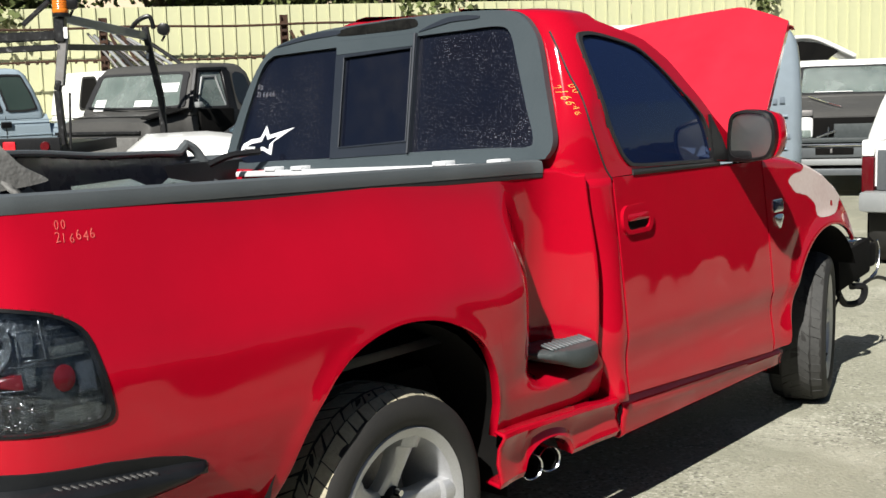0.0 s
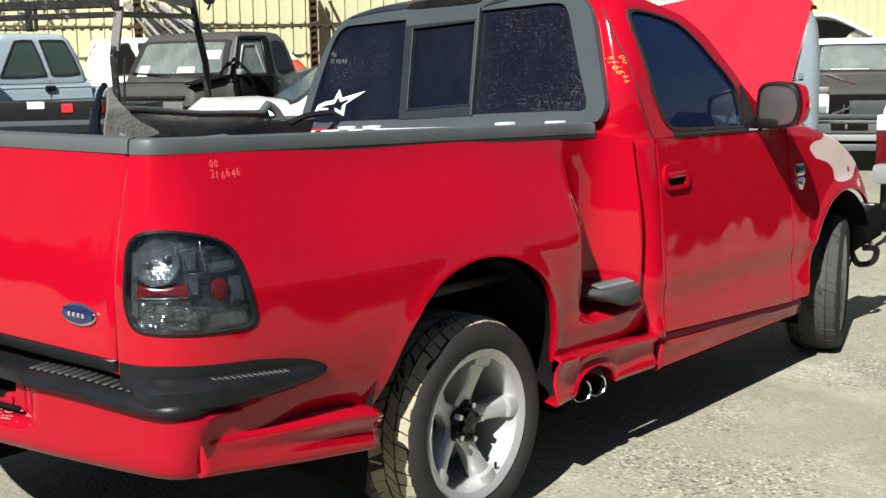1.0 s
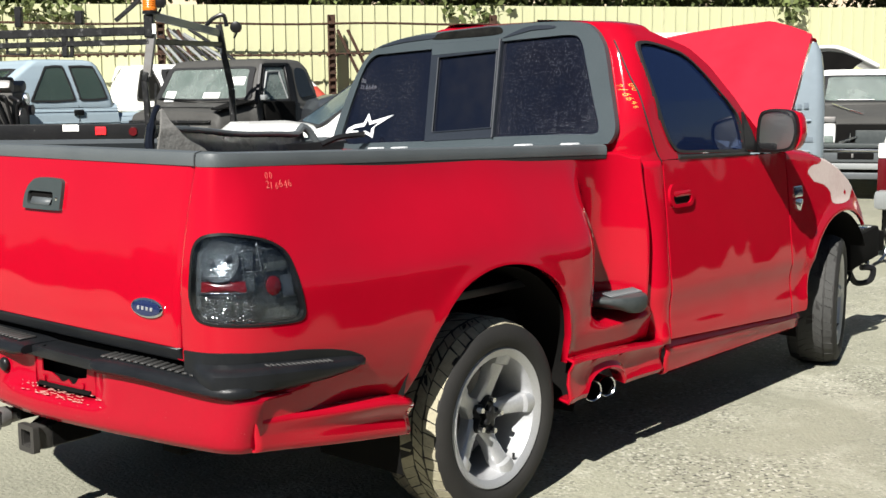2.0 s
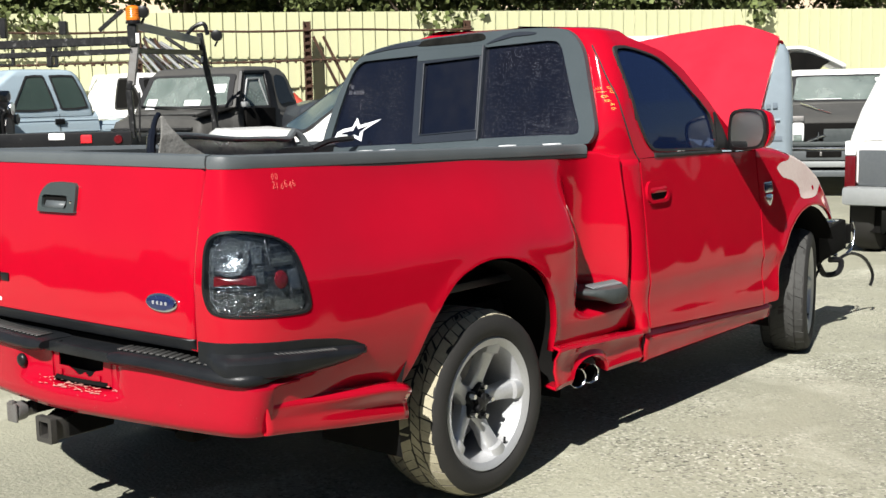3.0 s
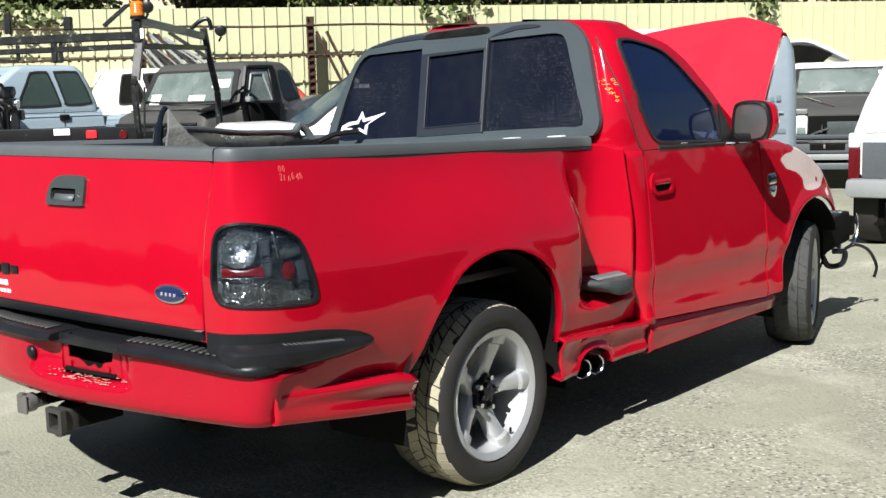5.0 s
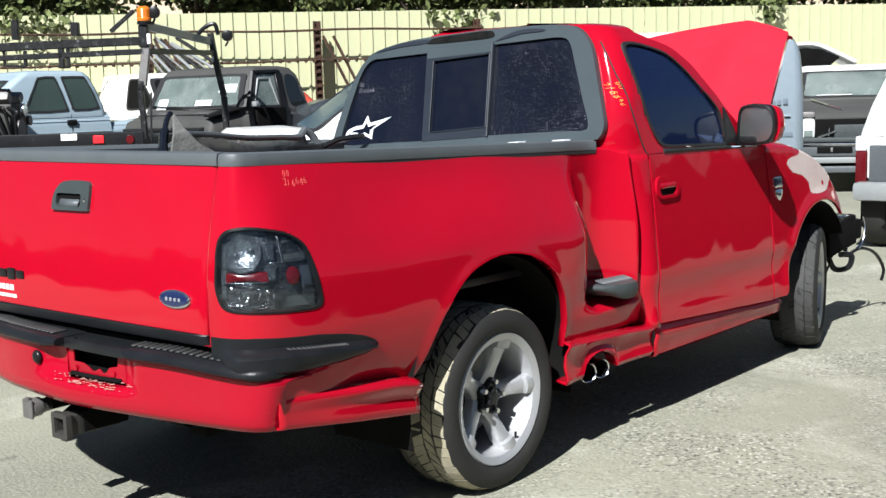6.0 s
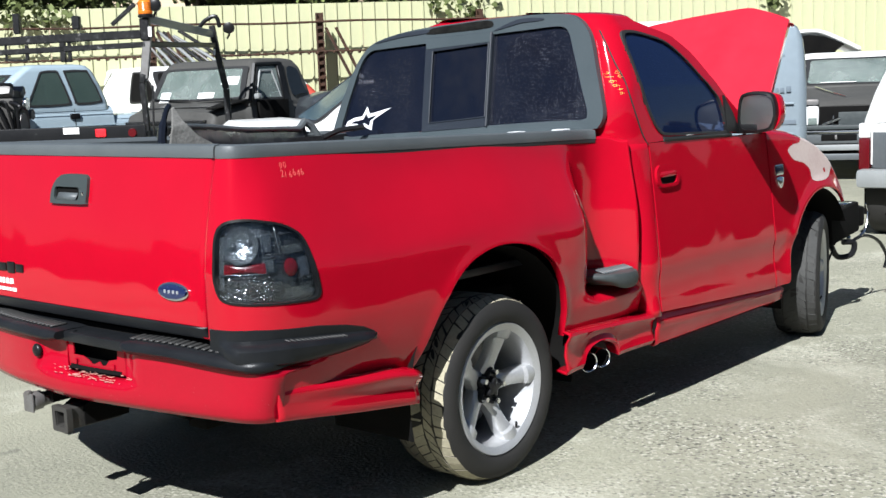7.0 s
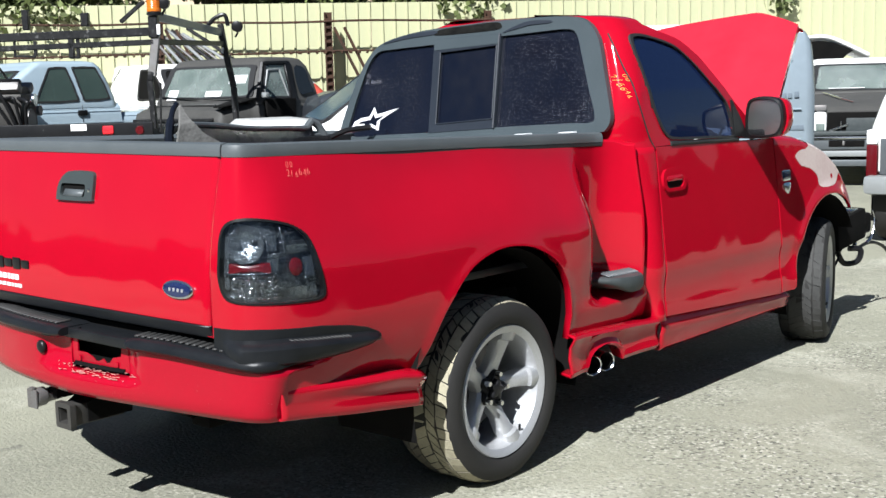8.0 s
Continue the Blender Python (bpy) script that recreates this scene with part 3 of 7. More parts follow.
# plan of the bed side: lower body, top rail, and the filled plan below the step
LOW = [(0.728, -1.20), (0.775, -1.199), (0.83, -1.185), (0.885, -1.145), (0.925, -1.08), (0.948, -0.99), (0.958, -0.86), (0.963, -0.68), (0.970, -0.50), (0.978, -0.28), (0.982, -0.05),
       (0.984, 0.15), (0.981, 0.32), (0.976, 0.42), (0.968, 0.50), (0.952, 0.575), (0.915, 0.625), (0.86, 0.655), (0.815, 0.69), (0.80, 0.74), (0.802, 0.80), (0.828, 0.86), (0.892, 0.915), (0.968, 0.962)]
TOP = [(0.722, -1.125), (0.755, -1.122), (0.785, -1.10), (0.80, -1.05), (0.805, -1.0), (0.808, -0.93), (0.81, -0.82), (0.81, -0.66), (0.812, -0.49), (0.812, -0.28), (0.812, -0.05),
       (0.814, 0.15), (0.816, 0.32), (0.818, 0.42), (0.818, 0.50), (0.818, 0.575), (0.817, 0.625), (0.816, 0.66), (0.815, 0.70), (0.815, 0.75), (0.819, 0.81), (0.838, 0.868), (0.880, 0.917), (0.928, 0.952)]
FILL = LOW[:13] + [(0.979, 0.42), (0.978, 0.50), (0.977, 0.575), (0.976, 0.625), (0.976, 0.66), (0.975, 0.70), (0.974, 0.77), (0.973, 0.85), (0.972, 0.91), (0.97, 0.965), (0.968, 1.02)]
LOW_S, TOP_S, FILL_S = spline(LOW, 10), spline(TOP, 10), spline(FILL, 10)
LEN = np.concatenate([[0], np.cumsum(np.linalg.norm(np.diff(LOW_S, axis=0), axis=1))])
REAR_ARCH = [(-0.478, 0.53), (-0.440, 0.60), (-0.392, 0.70), (-0.308, 0.80), (-0.212, 0.866), (-0.083, 0.902), (0.04, 0.904), (0.165, 0.876), (0.290, 0.808), (0.365, 0.705), (0.398, 0.60), (0.408, 0.497)]
ARCH_S = spline(REAR_ARCH, 6)


LAMP = spline([(0.044, 0.93), (0.042, 0.99), (0.045, 1.066), (0.072, 1.102), (0.13, 1.114), (0.205, 1.108), (0.284, 1.091), (0.343, 1.063), (0.370, 1.03), (0.388, 0.976), (0.402, 0.904), (0.402, 0.868), (0.378, 0.853), (0.303, 0.853), (0.194, 0.857), (0.108, 0.863), (0.064, 0.880)], 5, True)


def inside(poly, x, y):
    hit = False
    k = len(poly)
    for i in range(k):
        (x1, y1), (x2, y2) = poly[i][:2], poly[(i + 1) % k][:2]
        if (y1 > y) != (y2 > y) and x < (x2 - x1) * (y - y1) / (y2 - y1) + x1:
            hit = not hit
    return hit


def shrunk(poly, s):
    p = np.array(poly)
    c = p.mean(0)
    return [tuple(c + (q - c) * s) for q in p]


def bed_top(y):
    return 1.305 - 0.055 * (y + 1.15) / 2.05 - 0.016 * smooth01(0.88, 0.94, y)


def bed_point(l, z, out=0.0):
    """The bed side's skin at a length along its plan and a height; out: metres off the skin."""
    def at(l):
        low = Vector([np.interp(l, LEN, LOW_S[:, i]) for i in (0, 1)])
        top = Vector([np.interp(l, LEN, TOP_S[:, i]) for i in (0, 1)])
        fill = Vector([np.interp(l, LEN, FILL_S[:, i]) for i in (0, 1)])
        base = fill.lerp(low, smooth01(0.57, 0.65, z))
        zt = bed_top(low.y)
        even = min(max((z - 0.93) / (zt - 0.93), 0), 1) ** 1.5
        k = smooth01(-1.0, -0.35, low.y)
        zs = 1.125 - 0.045 * smooth01(0.0, 0.5, low.y)
        w = even + (smooth01(zs - 0.21, zs + 0.17, z) - even) * k * 0.85
        p = base.lerp(top, w)
        p.x -= 0.065 * min(max(0.0, z - 0.77), 0.24) * (1 - w) * smooth01(-1.12, -0.95, low.y) * smooth01(0.60, 0.35, low.y)
        p.x -= (0.75 - 0.40 * smooth01(-0.25, 0.30, low.y)) * max(0.0, 0.80 - z) ** 2 * (1 - w) * smooth01(-1.19, -1.05, low.y)
        if low.y < -0.5:
            p.x += max(0.0, 0.945 - p.x) * smooth01(0.672, 0.650, z) * smooth01(-1.165, -1.11, p.y) * smooth01(-0.72, -0.95, p.y)
        d = np.min(np.hypot(ARCH_S[:, 0] - p.y, ARCH_S[:, 1] - z))
        p.x += 0.006 * math.exp(-(d / 0.03) ** 2) - 0.10 * max(0, 0.62 - z) ** 1.6
        return p
    p = at(l)
    if out:
        t = at(l + 0.004) - at(l - 0.004)
        nrm = Vector((t.y, -t.x)).normalized()
        p = p + nrm * out
    return (p.x, p.y, z)


def bed_bottom(l, y):
    if l < 0.30:
        return 0.745 - 0.215 * smooth01(0.10, 0.30, l)
    if y < -0.478:
        return 0.53
    if y > 0.408:
        return 0.478
    return float(np.interp(y, ARCH_S[:, 0], ARCH_S[:, 1]))


def bed_side():
    ls = sorted(set(list(np.linspace(0.0, 0.44, 100)) + list(np.linspace(0, LEN[-1], 200)) + [float(np.interp(y, LOW_S[40:, 1], LEN[40:])) for y in list(np.linspace(-0.50, -0.36, 11)) + list(np.linspace(0.28, 0.42, 16))]))
    rows = []
    for l in ls:
        y = float(np.interp(l, LEN, LOW_S[:, 1]))
        zb, zt = bed_bottom(l, y), bed_top(y)
        rows.append([bed_point(l, zb + (zt - zb) * s) for s in np.linspace(0, 1, 96)])
        # turn the wheel arch's lip inwards
        x0, y0, z0 = rows[-1][0]
        rows[-1].insert(0, (x0 - 0.03, y0 + (0.004 if l < 0.3 else 0), z0 + 0.002))
    b = bmesh.new()
    grid(b, rows)
    # the tail lamp's opening
    b.faces.ensure_lookup_table()
    cols = len(rows[0]) - 1
    hole = shrunk(LAMP, 0.992)
    gone = []
    for k, f in enumerate(b.faces):
        l = (ls[k // cols] + ls[k // cols + 1]) / 2
        if l < 0.45 and inside(hole, l, f.calc_center_median().z):
            gone.append(f)
    bmesh.ops.delete(b, geom=gone, context="FACES")
    return b


solid(part("bed_side", bed_side(), RED, truck, "glossy red flared bed side"), 0.003)
b = bed_side()
bmesh.ops.scale(b, vec=(-1, 1, 1), verts=b.verts)
solid(part("bed_side", b, RED, truck), 0.003)


# a bright patch painted as the reflection along the forward ridge
b = bmesh.new()
patch(b, spline([(1.925, 1.052), (1.945, 1.02), (1.962, 0.985), (1.968, 0.945), (1.950, 0.94), (1.935, 0.965), (1.920, 0.985), (1.915, 1.015)], 3, True), lambda u, v, d: bed_point(u, v, 0.003 + d), 3, 0.002, 0.001)
part("ridge_glint", b, RIDGE_GLINT, truck, "painted bright glint on the bed's forward ridge")


def sweep(b, path, prof):
    """Sweep a profile of (out, up) along a plan path of (x, y, z), out to its right."""
    rings = []
    for i, p in enumerate(path):
        a, c = Vector(path[max(i - 1, 0)]), Vector(path[min(i + 1, len(path) - 1)])
        t = (c - a).normalized()
        o = Vector((t.y, -t.x, 0)).normalized()
        rings.append([Vector(p) + o * u + Vector((0, 0, v)) for u, v in prof])
    loft(b, rings)


CAP = [(-0.085, -0.01), (-0.088, 0.020), (-0.07, 0.032), (-0.02, 0.036), (0.001, 0.031), (0.005, 0.020), (0.006, 0.004), (0.005, -0.006), (0.0, -0.008)]
LIP = [(-0.004, -0.008), (0.003, -0.007), (0.004, -0.012), (0.003, -0.021), (0.001, -0.023), (-0.004, -0.025)]
rail_path = [(x, y, bed_top(y)) for x, y in TOP_S[2:] if y < 0.85]
for sx in (1, -1):
    b = bmesh.new()
    sweep(b, rail_path, CAP)
    if sx < 0:
        bmesh.ops.scale(b, vec=(-1, 1, 1), verts=b.verts)
    cap = part("rail_cap", b, RAIL, truck, "weathered dark grey plastic bed rail cap")
    b = bmesh.new()
    sweep(b, [p for p in rail_path if p[1] > -0.98], LIP)
    if sx < 0:
        bmesh.ops.scale(b, vec=(-1, 1, 1), verts=b.verts)
    part("lower_lip", b, SEAL, cap, "black rubber lip")

# bed tub
b = bmesh.new()
box(b, (1.46, 2.0, 0.04), (0, -0.12, 0.80), 0.004)
# added wider sheet stops sunlight leaking past the floor's sides
box(b, (1.66, 1.5, 0.03), (0, -0.36, 0.79), 0.004)
bed_floor = part("bed_floor", b, PAD, truck)
first = None
for i in range(11):
    if first is None:
        b = bmesh.new()
        box(b, (0.06, 1.96, 0.018), (0, 0, 0), 0.006)
        first = part("floor_rib", b, PAD, bed_floor)
        ob = first
    else:
        ob = new("floor_rib", first.data)
        ob.parent = bed_floor
    ob.location = (-0.6 + i * 0.12, -0.12, 0.828)
# red top of the bed's front corners
for sx in (1, -1):
    b = bmesh.new()
    tops = [(x, y) for x, y in TOP_S if y > 0.82]
    grid(b, [[(sx * x, y, bed_top(y) - 0.001) for x, y in tops], [(sx * (x - 0.004), y + 0.006, bed_top(y) + 0.003) for x, y in tops], [(sx * min(x - 0.01, 0.90), max(y + 0.02, 0.955), bed_top(y) + 0.003) for x, y in tops], [(sx * min(x - 0.012, 0.898), max(y + 0.02, 0.955), bed_top(y) - 0.03) for x, y in tops]])
    part("corner_top", b, RED, truck)
for sx in (1, -1):
    b = bmesh.new()
    box(b, (0.03, 1.94, 0.50), (sx * 0.712, -0.07, 1.02), 0.006)
    box(b, (0.22, 0.80, 0.22), (sx * 0.60, 0.0, 0.92), 0.05)
    part("bed_liner", b, PAD, truck)
b = bmesh.new()
box(b, (1.46, 0.04, 0.46), (0, 0.87, 1.00), 0.008)
part("bed_front_wall", b, RED, truck)
b = bmesh.new()
TILT_BAR = Matrix.Rotation(-0.040, 4, "Y")
box(b, (1.44, 0.05, 0.022), (0.06, 0.835, 1.240), 0.005, TILT_BAR)
for x in (-0.45, -0.30, 0.42, 0.66):
    box(b, (0.06, 0.06, 0.016), (x, 0.835, 1.257 + 0.040 * (x - 0.06)), 0.004, TILT_BAR)
part("aluminium_bar", b, ALUMINIUM, truck, "bright aluminium bar across the bed's front")


# tailgate
def gate_y(z):
    return -1.203 + 0.078 * max(0, (z - 0.78) / 0.53) ** 1.5


def gate_put(x, z, d=0.0):
    return (x, gate_y(z) - 0.010 * (1 - (x / 0.75) ** 2) - d, z)


gate = part("tailgate", bmesh.new(), RED, truck, "closed red tailgate")
b = bmesh.new()
zs = [0.782, 0.785, 0.795] + list(np.linspace(0.81, 1.27, 18)) + [1.295, 1.303, 1.306]
xs = [-0.712, -0.709, -0.70] + list(np.linspace(-0.68, 0.68, 28)) + [0.70, 0.712, 0.718]
rows = []
for z in zs:
    rows.append([Vector(gate_put(x, z)) + Vector((0, 0.02 if i in (0, len(xs) - 1) else (0.006 if i in (1, len(xs) - 2) else 0), 0)) for i, x in enumerate(xs)])
grid(b, rows)
bmesh.ops.recalc_face_normals(b, faces=b.faces)
b.to_mesh(gate.data)
b.free()
gate.data.polygons.foreach_set("use_smooth", [True] * len(gate.data.polygons))
solid(gate, 0.05)
b = bmesh.new()
sweep(b, [(x, gate_y(1.3) - 0.008 * (1 - (x / 0.75) ** 2) + 0.0, 1.306) for x in np.linspace(-0.715, 0.722, 24)], CAP)
part("gate_cap", b, RAIL, gate, "weathered dark grey plastic cap")
b = bmesh.new()
grid(b, [[gate_put(x, z, -0.012 if z < 0.75 else 0.006) for x in np.linspace(-0.712, 0.716, 20)] for z in (0.742, 0.748, 0.776, 0.781)])
solid(part("lower_strip", b, PAD, gate, "black strip under the tailgate"), 0.02)
# handle bezel with a finger pocket
hx, hz = -0.022, 1.187
b = bmesh.new()
hb = spline([(-0.11, -0.045), (-0.108, -0.005), (-0.085, 0.03), (-0.04, 0.05), (0.06, 0.052), (0.10, 0.046), (0.108, 0.02), (0.108, -0.04), (0.10, -0.048), (0, -0.05), (-0.10, -0.05)], 5, True)
pocket = rounded(0.15, 0.044, 0.012, 4, -0.012, -0.014)
plate(b, [(hx + u, hz + v) for u, v in hb], [[(hx + u, hz + v) for u, v in pocket]], lambda u, v, d: gate_put(u, v, 0.012 - d), 0.02)
handle = part("gate_handle", b, HANDLE, gate, "dark grey plastic tailgate handle")
# black sheet stands for the pocket's shade, paler strip for its lit slope
b = bmesh.new()
patch(b, [(hx + u, hz + v) for u, v in pocket], lambda u, v, d: gate_put(u, v, 0.002 + d), 3, 0.0, 0.0)
part("pocket_shade", b, DARK, handle)
b = bmesh.new()
grid(b, [[gate_put(hx + u, hz - 0.014 + v, d) for u in (-0.072, 0.045)] for v, d in ((-0.021, 0.0115), (0.002, 0.0035))])
solid(part("lit_lip", b, RAIL, handle), 0.002)
b = bmesh.new()
box(b, (0.012, 0.004, 0.014), (hx + 0.085, gate_y(hz) - 0.024, hz - 0.012), 0.002)
part("lock", b, CHROME, handle)
# oval badge, drawn as a plain shape
b = bmesh.new()
oval = [(0.572 + 0.076 * math.cos(a), 0.884 + 0.029 * math.sin(a)) for a in np.linspace(0, 2 * math.pi, 40, endpoint=False)]
patch(b, oval, lambda u, v, d: gate_put(u, v, d), 4, 0.010, 0.006)
badge = part("oval_badge", b, CHROME, gate, "small oval badge with a blue field")
b = bmesh.new()
oval = [(0.572 + 0.067 * math.cos(a), 0.884 + 0.023 * math.sin(a)) for a in np.linspace(0, 2 * math.pi, 40, endpoint=False)]
patch(b, oval, lambda u, v, d: gate_put(u, v, 0.0085 + d), 4, 0.005, 0.003)
part("blue_field", b, BLUE_BADGE, badge)
b = bmesh.new()
for i in range(4):
    box(b, (0.010, 0.002, 0.011), (0.541 + i * 0.021, gate_put(0.572, 0.884, 0.014)[1], 0.884), 0.002)
part("emblem_bar", b, SILVER, badge)
# dark emblem and white sticker lines near the gate's middle
b = bmesh.new()
for i in range(5):
    box(b, (0.05, 0.006, 0.030 + 0.012 * (i % 2)), (-0.56 + i * 0.058, gate_put(-0.4, 0.895, 0.004)[1], 0.893), 0.004)
part("emblem", b, BLACK, gate, "dark raised emblem")
b = bmesh.new()
for row, (z, h, x1) in enumerate(((0.842, 0.020, -0.375), (0.812, 0.013, -0.36))):
    x = -0.66
    rng = random.Random(row)
    while x < x1:
        w = rng.uniform(0.012, 0.03)
        box(b, (w, 0.002, h), (x + w / 2, gate_put(x, z, 0.002)[1], z))
        x += w + 0.008
part("sticker_line", b, DECAL, gate, "white sticker lettering")

# tail lamps


def tail_lamp(sx):
    def put(u, v, d):
        p = bed_point(u, v, d)
        return (sx * p[0], p[1], p[2])
    c = LAMP.mean(0)
    b = bmesh.new()
    plate(b, [tuple(c + (p - c) * 1.020) for p in LAMP], [[tuple(c + (p - c) * 0.968) for p in LAMP]], lambda u, v, d: put(u, v, 0.0035 - d), 0.034)
    lamp = part("tail_lamp", b, BLACK, truck, "smoked clear tail lamp with chrome reflectors")
    b = bmesh.new()
    patch(b, [tuple(c + (p - c) * 0.975) for p in LAMP], lambda u, v, d: put(u, v, -0.030 + d), 5, 0.0, 0.0)
    part("housing", b, HOUSING, lamp)
    # one deep bowl with a bulb, over a row of faceted reflectors
    b = bmesh.new()
    uc, vc, r = 0.135, 1.037, 0.060
    rows = []
    for q, d in ((1.0, 0.018), (0.94, 0.015), (0.8, 0.006), (0.55, -0.002), (0.25, -0.005)):
        rows.append([put(uc + r * q * math.cos(a), vc + r * 0.95 * q * math.sin(a), -0.024 + d) for a in np.linspace(0, 2 * math.pi, 28, endpoint=False)])
    vs = grid(b, rows, True)
    b.faces.new(vs[-1])
    bowl = part("reflector", b, HOUSING_BRIGHT, lamp, "round chromed bowl")
    b = bmesh.new()
    bmesh.ops.create_uvsphere(b, u_segments=14, v_segments=8, radius=0.009, matrix=Matrix.Translation(put(uc - 0.026, vc - 0.004, -0.018)))
    part("bulb", b, HOUSING, bowl)
    b = bmesh.new()
    bmesh.ops.create_uvsphere(b, u_segments=14, v_segments=8, radius=0.010, matrix=Matrix.Translation(put(uc + 0.026, vc + 0.008, -0.018)))
    part("bulb", b, HOUSING, bowl)
    rng = random.Random(31)

    def glints(name, u0, u1, v0, v1, n, lo, hi):
        b = bmesh.new()
        for _ in range(n):
            o = put(rng.uniform(u0, u1), rng.uniform(v0, v1), -0.019 + rng.uniform(0, 0.006))
            bmesh.ops.create_icosphere(b, subdivisions=1, radius=rng.uniform(lo, hi), matrix=Matrix.Translation(o) @ Euler((rng.uniform(0, 3), rng.uniform(0, 3), 0)).to_matrix().to_4x4())
        tagged(part(name, b, CHROME, lamp), kind="stuff")

    glints("facet", 0.082, 0.152, 0.872, 0.940, 70, 0.0018, 0.0046)
    glints("facet", 0.160, 0.238, 0.868, 0.938, 80, 0.0018, 0.0046)
    glints("facet", 0.100, 0.180, 0.992, 1.020, 60, 0.0012, 0.0036)
    glints("facet", 0.086, 0.112, 1.030, 1.062, 18, 0.0012, 0.0030)
    glints("facet", 0.255, 0.385, 0.862, 0.885, 26, 0.0012, 0.0030)
    for poly in (rounded(0.142, 0.032, 0.006, 3, 0.146, 0.964), [(0.307 + 0.025 * math.cos(a), 0.960 + 0.027 * math.sin(a)) for a in np.linspace(0, 6.283, 18, endpoint=False)]):
        b = bmesh.new()
        patch(b, poly, lambda u, v, d: put(u, v, -0.022 + d), 3, 0.010, 0.006)
        part("red_reflector", b, REDLENS, lamp)
    # moulded frames and ribs
    b = bmesh.new()
    for z, u0, u1, w in ((0.995, 0.06, 0.26, 0.002), (0.948, 0.06, 0.25, 0.0025), (0.905, 0.335, 0.392, 0.002), (0.925, 0.335, 0.390, 0.002), (1.004, 0.22, 0.372, 0.0025), (1.036, 0.25, 0.362, 0.002), (1.062, 0.20, 0.33, 0.002)):
        grid(b, [[put(u, z + dz, -0.012) for u in np.linspace(u0, u1, 8)] for dz in (0, w)])
    for u, w, z0, z1 in ((0.276, 0.006, 1.0, 1.085), (0.218, 0.002, 0.945, 1.05), (0.155, 0.002, 0.866, 0.945), (0.336, 0.002, 0.88, 0.94)):
        grid(b, [[put(u + du + (z - 0.95) * -0.16, z, -0.011) for z in np.linspace(z0, z1, 10)] for du in (0, w)])
    solid(part("trim_line", b, HOUSING_BRIGHT, lamp), 0.003)
    for u0, u1, z0, z1, tilt in ((0.276, 0.36, 1.000, 1.026, 0.006), (0.272, 0.325, 1.058, 1.086, -0.005), (0.275, 0.38, 0.868, 0.90, 0.006), (0.206, 0.244, 0.952, 1.0, 0.004), (0.338, 0.378, 0.928, 0.985, -0.005), (0.205, 0.242, 1.012, 1.066, 0.005), (0.055, 0.074, 0.90, 1.06, 0.005)):
        b = bmesh.new()
        grid(b, [[put(u, z, -0.020 + tilt * (z - z0) / (z1 - z0)) for u in np.linspace(u0, u1, 5)] for z in (z0, z1)])
        part("reflector_panel", b, HOUSING_BRIGHT, lamp)
    b = bmesh.new()
    patch(b, [tuple(c + (p - c) * 0.970) for p in LAMP], lambda u, v, d: put(u, v, d), 6, 0.0045, 0.002)
    lens = part("lens", b, SMOKE, lamp)
    lens.visible_shadow = False


tail_lamp(1)
tail_lamp(-1)


# rear bumper: red cover, black step pads, side pads and side valances
BUMPER = spline([(-0.93, -1.04), (-0.86, -1.11), (-0.75, -1.165), (-0.386, -1.257), (0.03, -1.288), (0.34, -1.268), (0.58, -1.240), (0.743, -1.217), (0.86, -1.195), (0.922, -1.168), (0.952, -1.130), (0.960, -1.10)], 8)


def bumper_y(x):
    return float(np.interp(x, BUMPER[:, 0], BUMPER[:, 1]))


def pad_drop(x):
    return -0.022 * smooth01(0.45, 0.95, abs(x - 0.05))


bumper = part("rear_bumper", bmesh.new(), RED_WORN, truck, "red rear bumper with black step pads, scuffed round the empty plate recess")
b = bmesh.new()
PX0, PX1 = 0.015, 0.325
zrow = [(0.492, 0.06, 0), (0.496, 0.012, 0), (0.52, 0.0, 0), (0.55, 0.0, 0), (0.568, 0.0, 0.1), (0.578, 0.0, 0.45), (0.584, 0.0, 1), (0.64, 0.0, 1), (0.685, -0.002, 1), (0.70, 0.004, 0.7), (0.708, 0.03, 0), (0.708, 0.11, 0)]


def set_back(x):
    return 0.036 * smooth01(-0.16, -0.02, x) * smooth01(0.43, 0.335, x)


xs = sorted(set(list(np.linspace(-0.90, 0.959, 64)) + [PX0, PX1]))
rows = []
for x in xs:
    droop = 0.012 * (1 - min(1, abs(x - 0.05) / 0.9))
    rows.append([(x - 0.018 * smooth01(0.83, 0.96, x) * smooth01(0.62, 0.5, z), bumper_y(x) + d + q * set_back(x), z - droop * (z < 0.6) - 0.055 * smooth01(0.86, 0.95, x) * smooth01(0.60, 0.70, z)) for z, d, q in zrow])
vs = [[b.verts.new(p) for p in r] for r in rows]
for i in range(len(vs) - 1):
    xm = (xs[i] + xs[i + 1]) / 2
    for j in range(len(zrow) - 1):
        if PX0 < xm < PX1 and j in (6, 7):
            continue
        b.faces.new((vs[i][j], vs[i + 1][j], vs[i + 1][j + 1], vs[i][j + 1]))
bmesh.ops.recalc_face_normals(b, faces=b.faces)
b.to_mesh(bumper.data)
b.free()
bumper.data.polygons.foreach_set("use_smooth", [True] * len(bumper.data.polygons))
solid(bumper, 0.008)
b = bmesh.new()
box(b, (0.60, 0.01, 0.19), (0.10, -1.19, 0.61), 0)
part("plate_recess", b, DARK, bumper, "dark empty number plate recess")
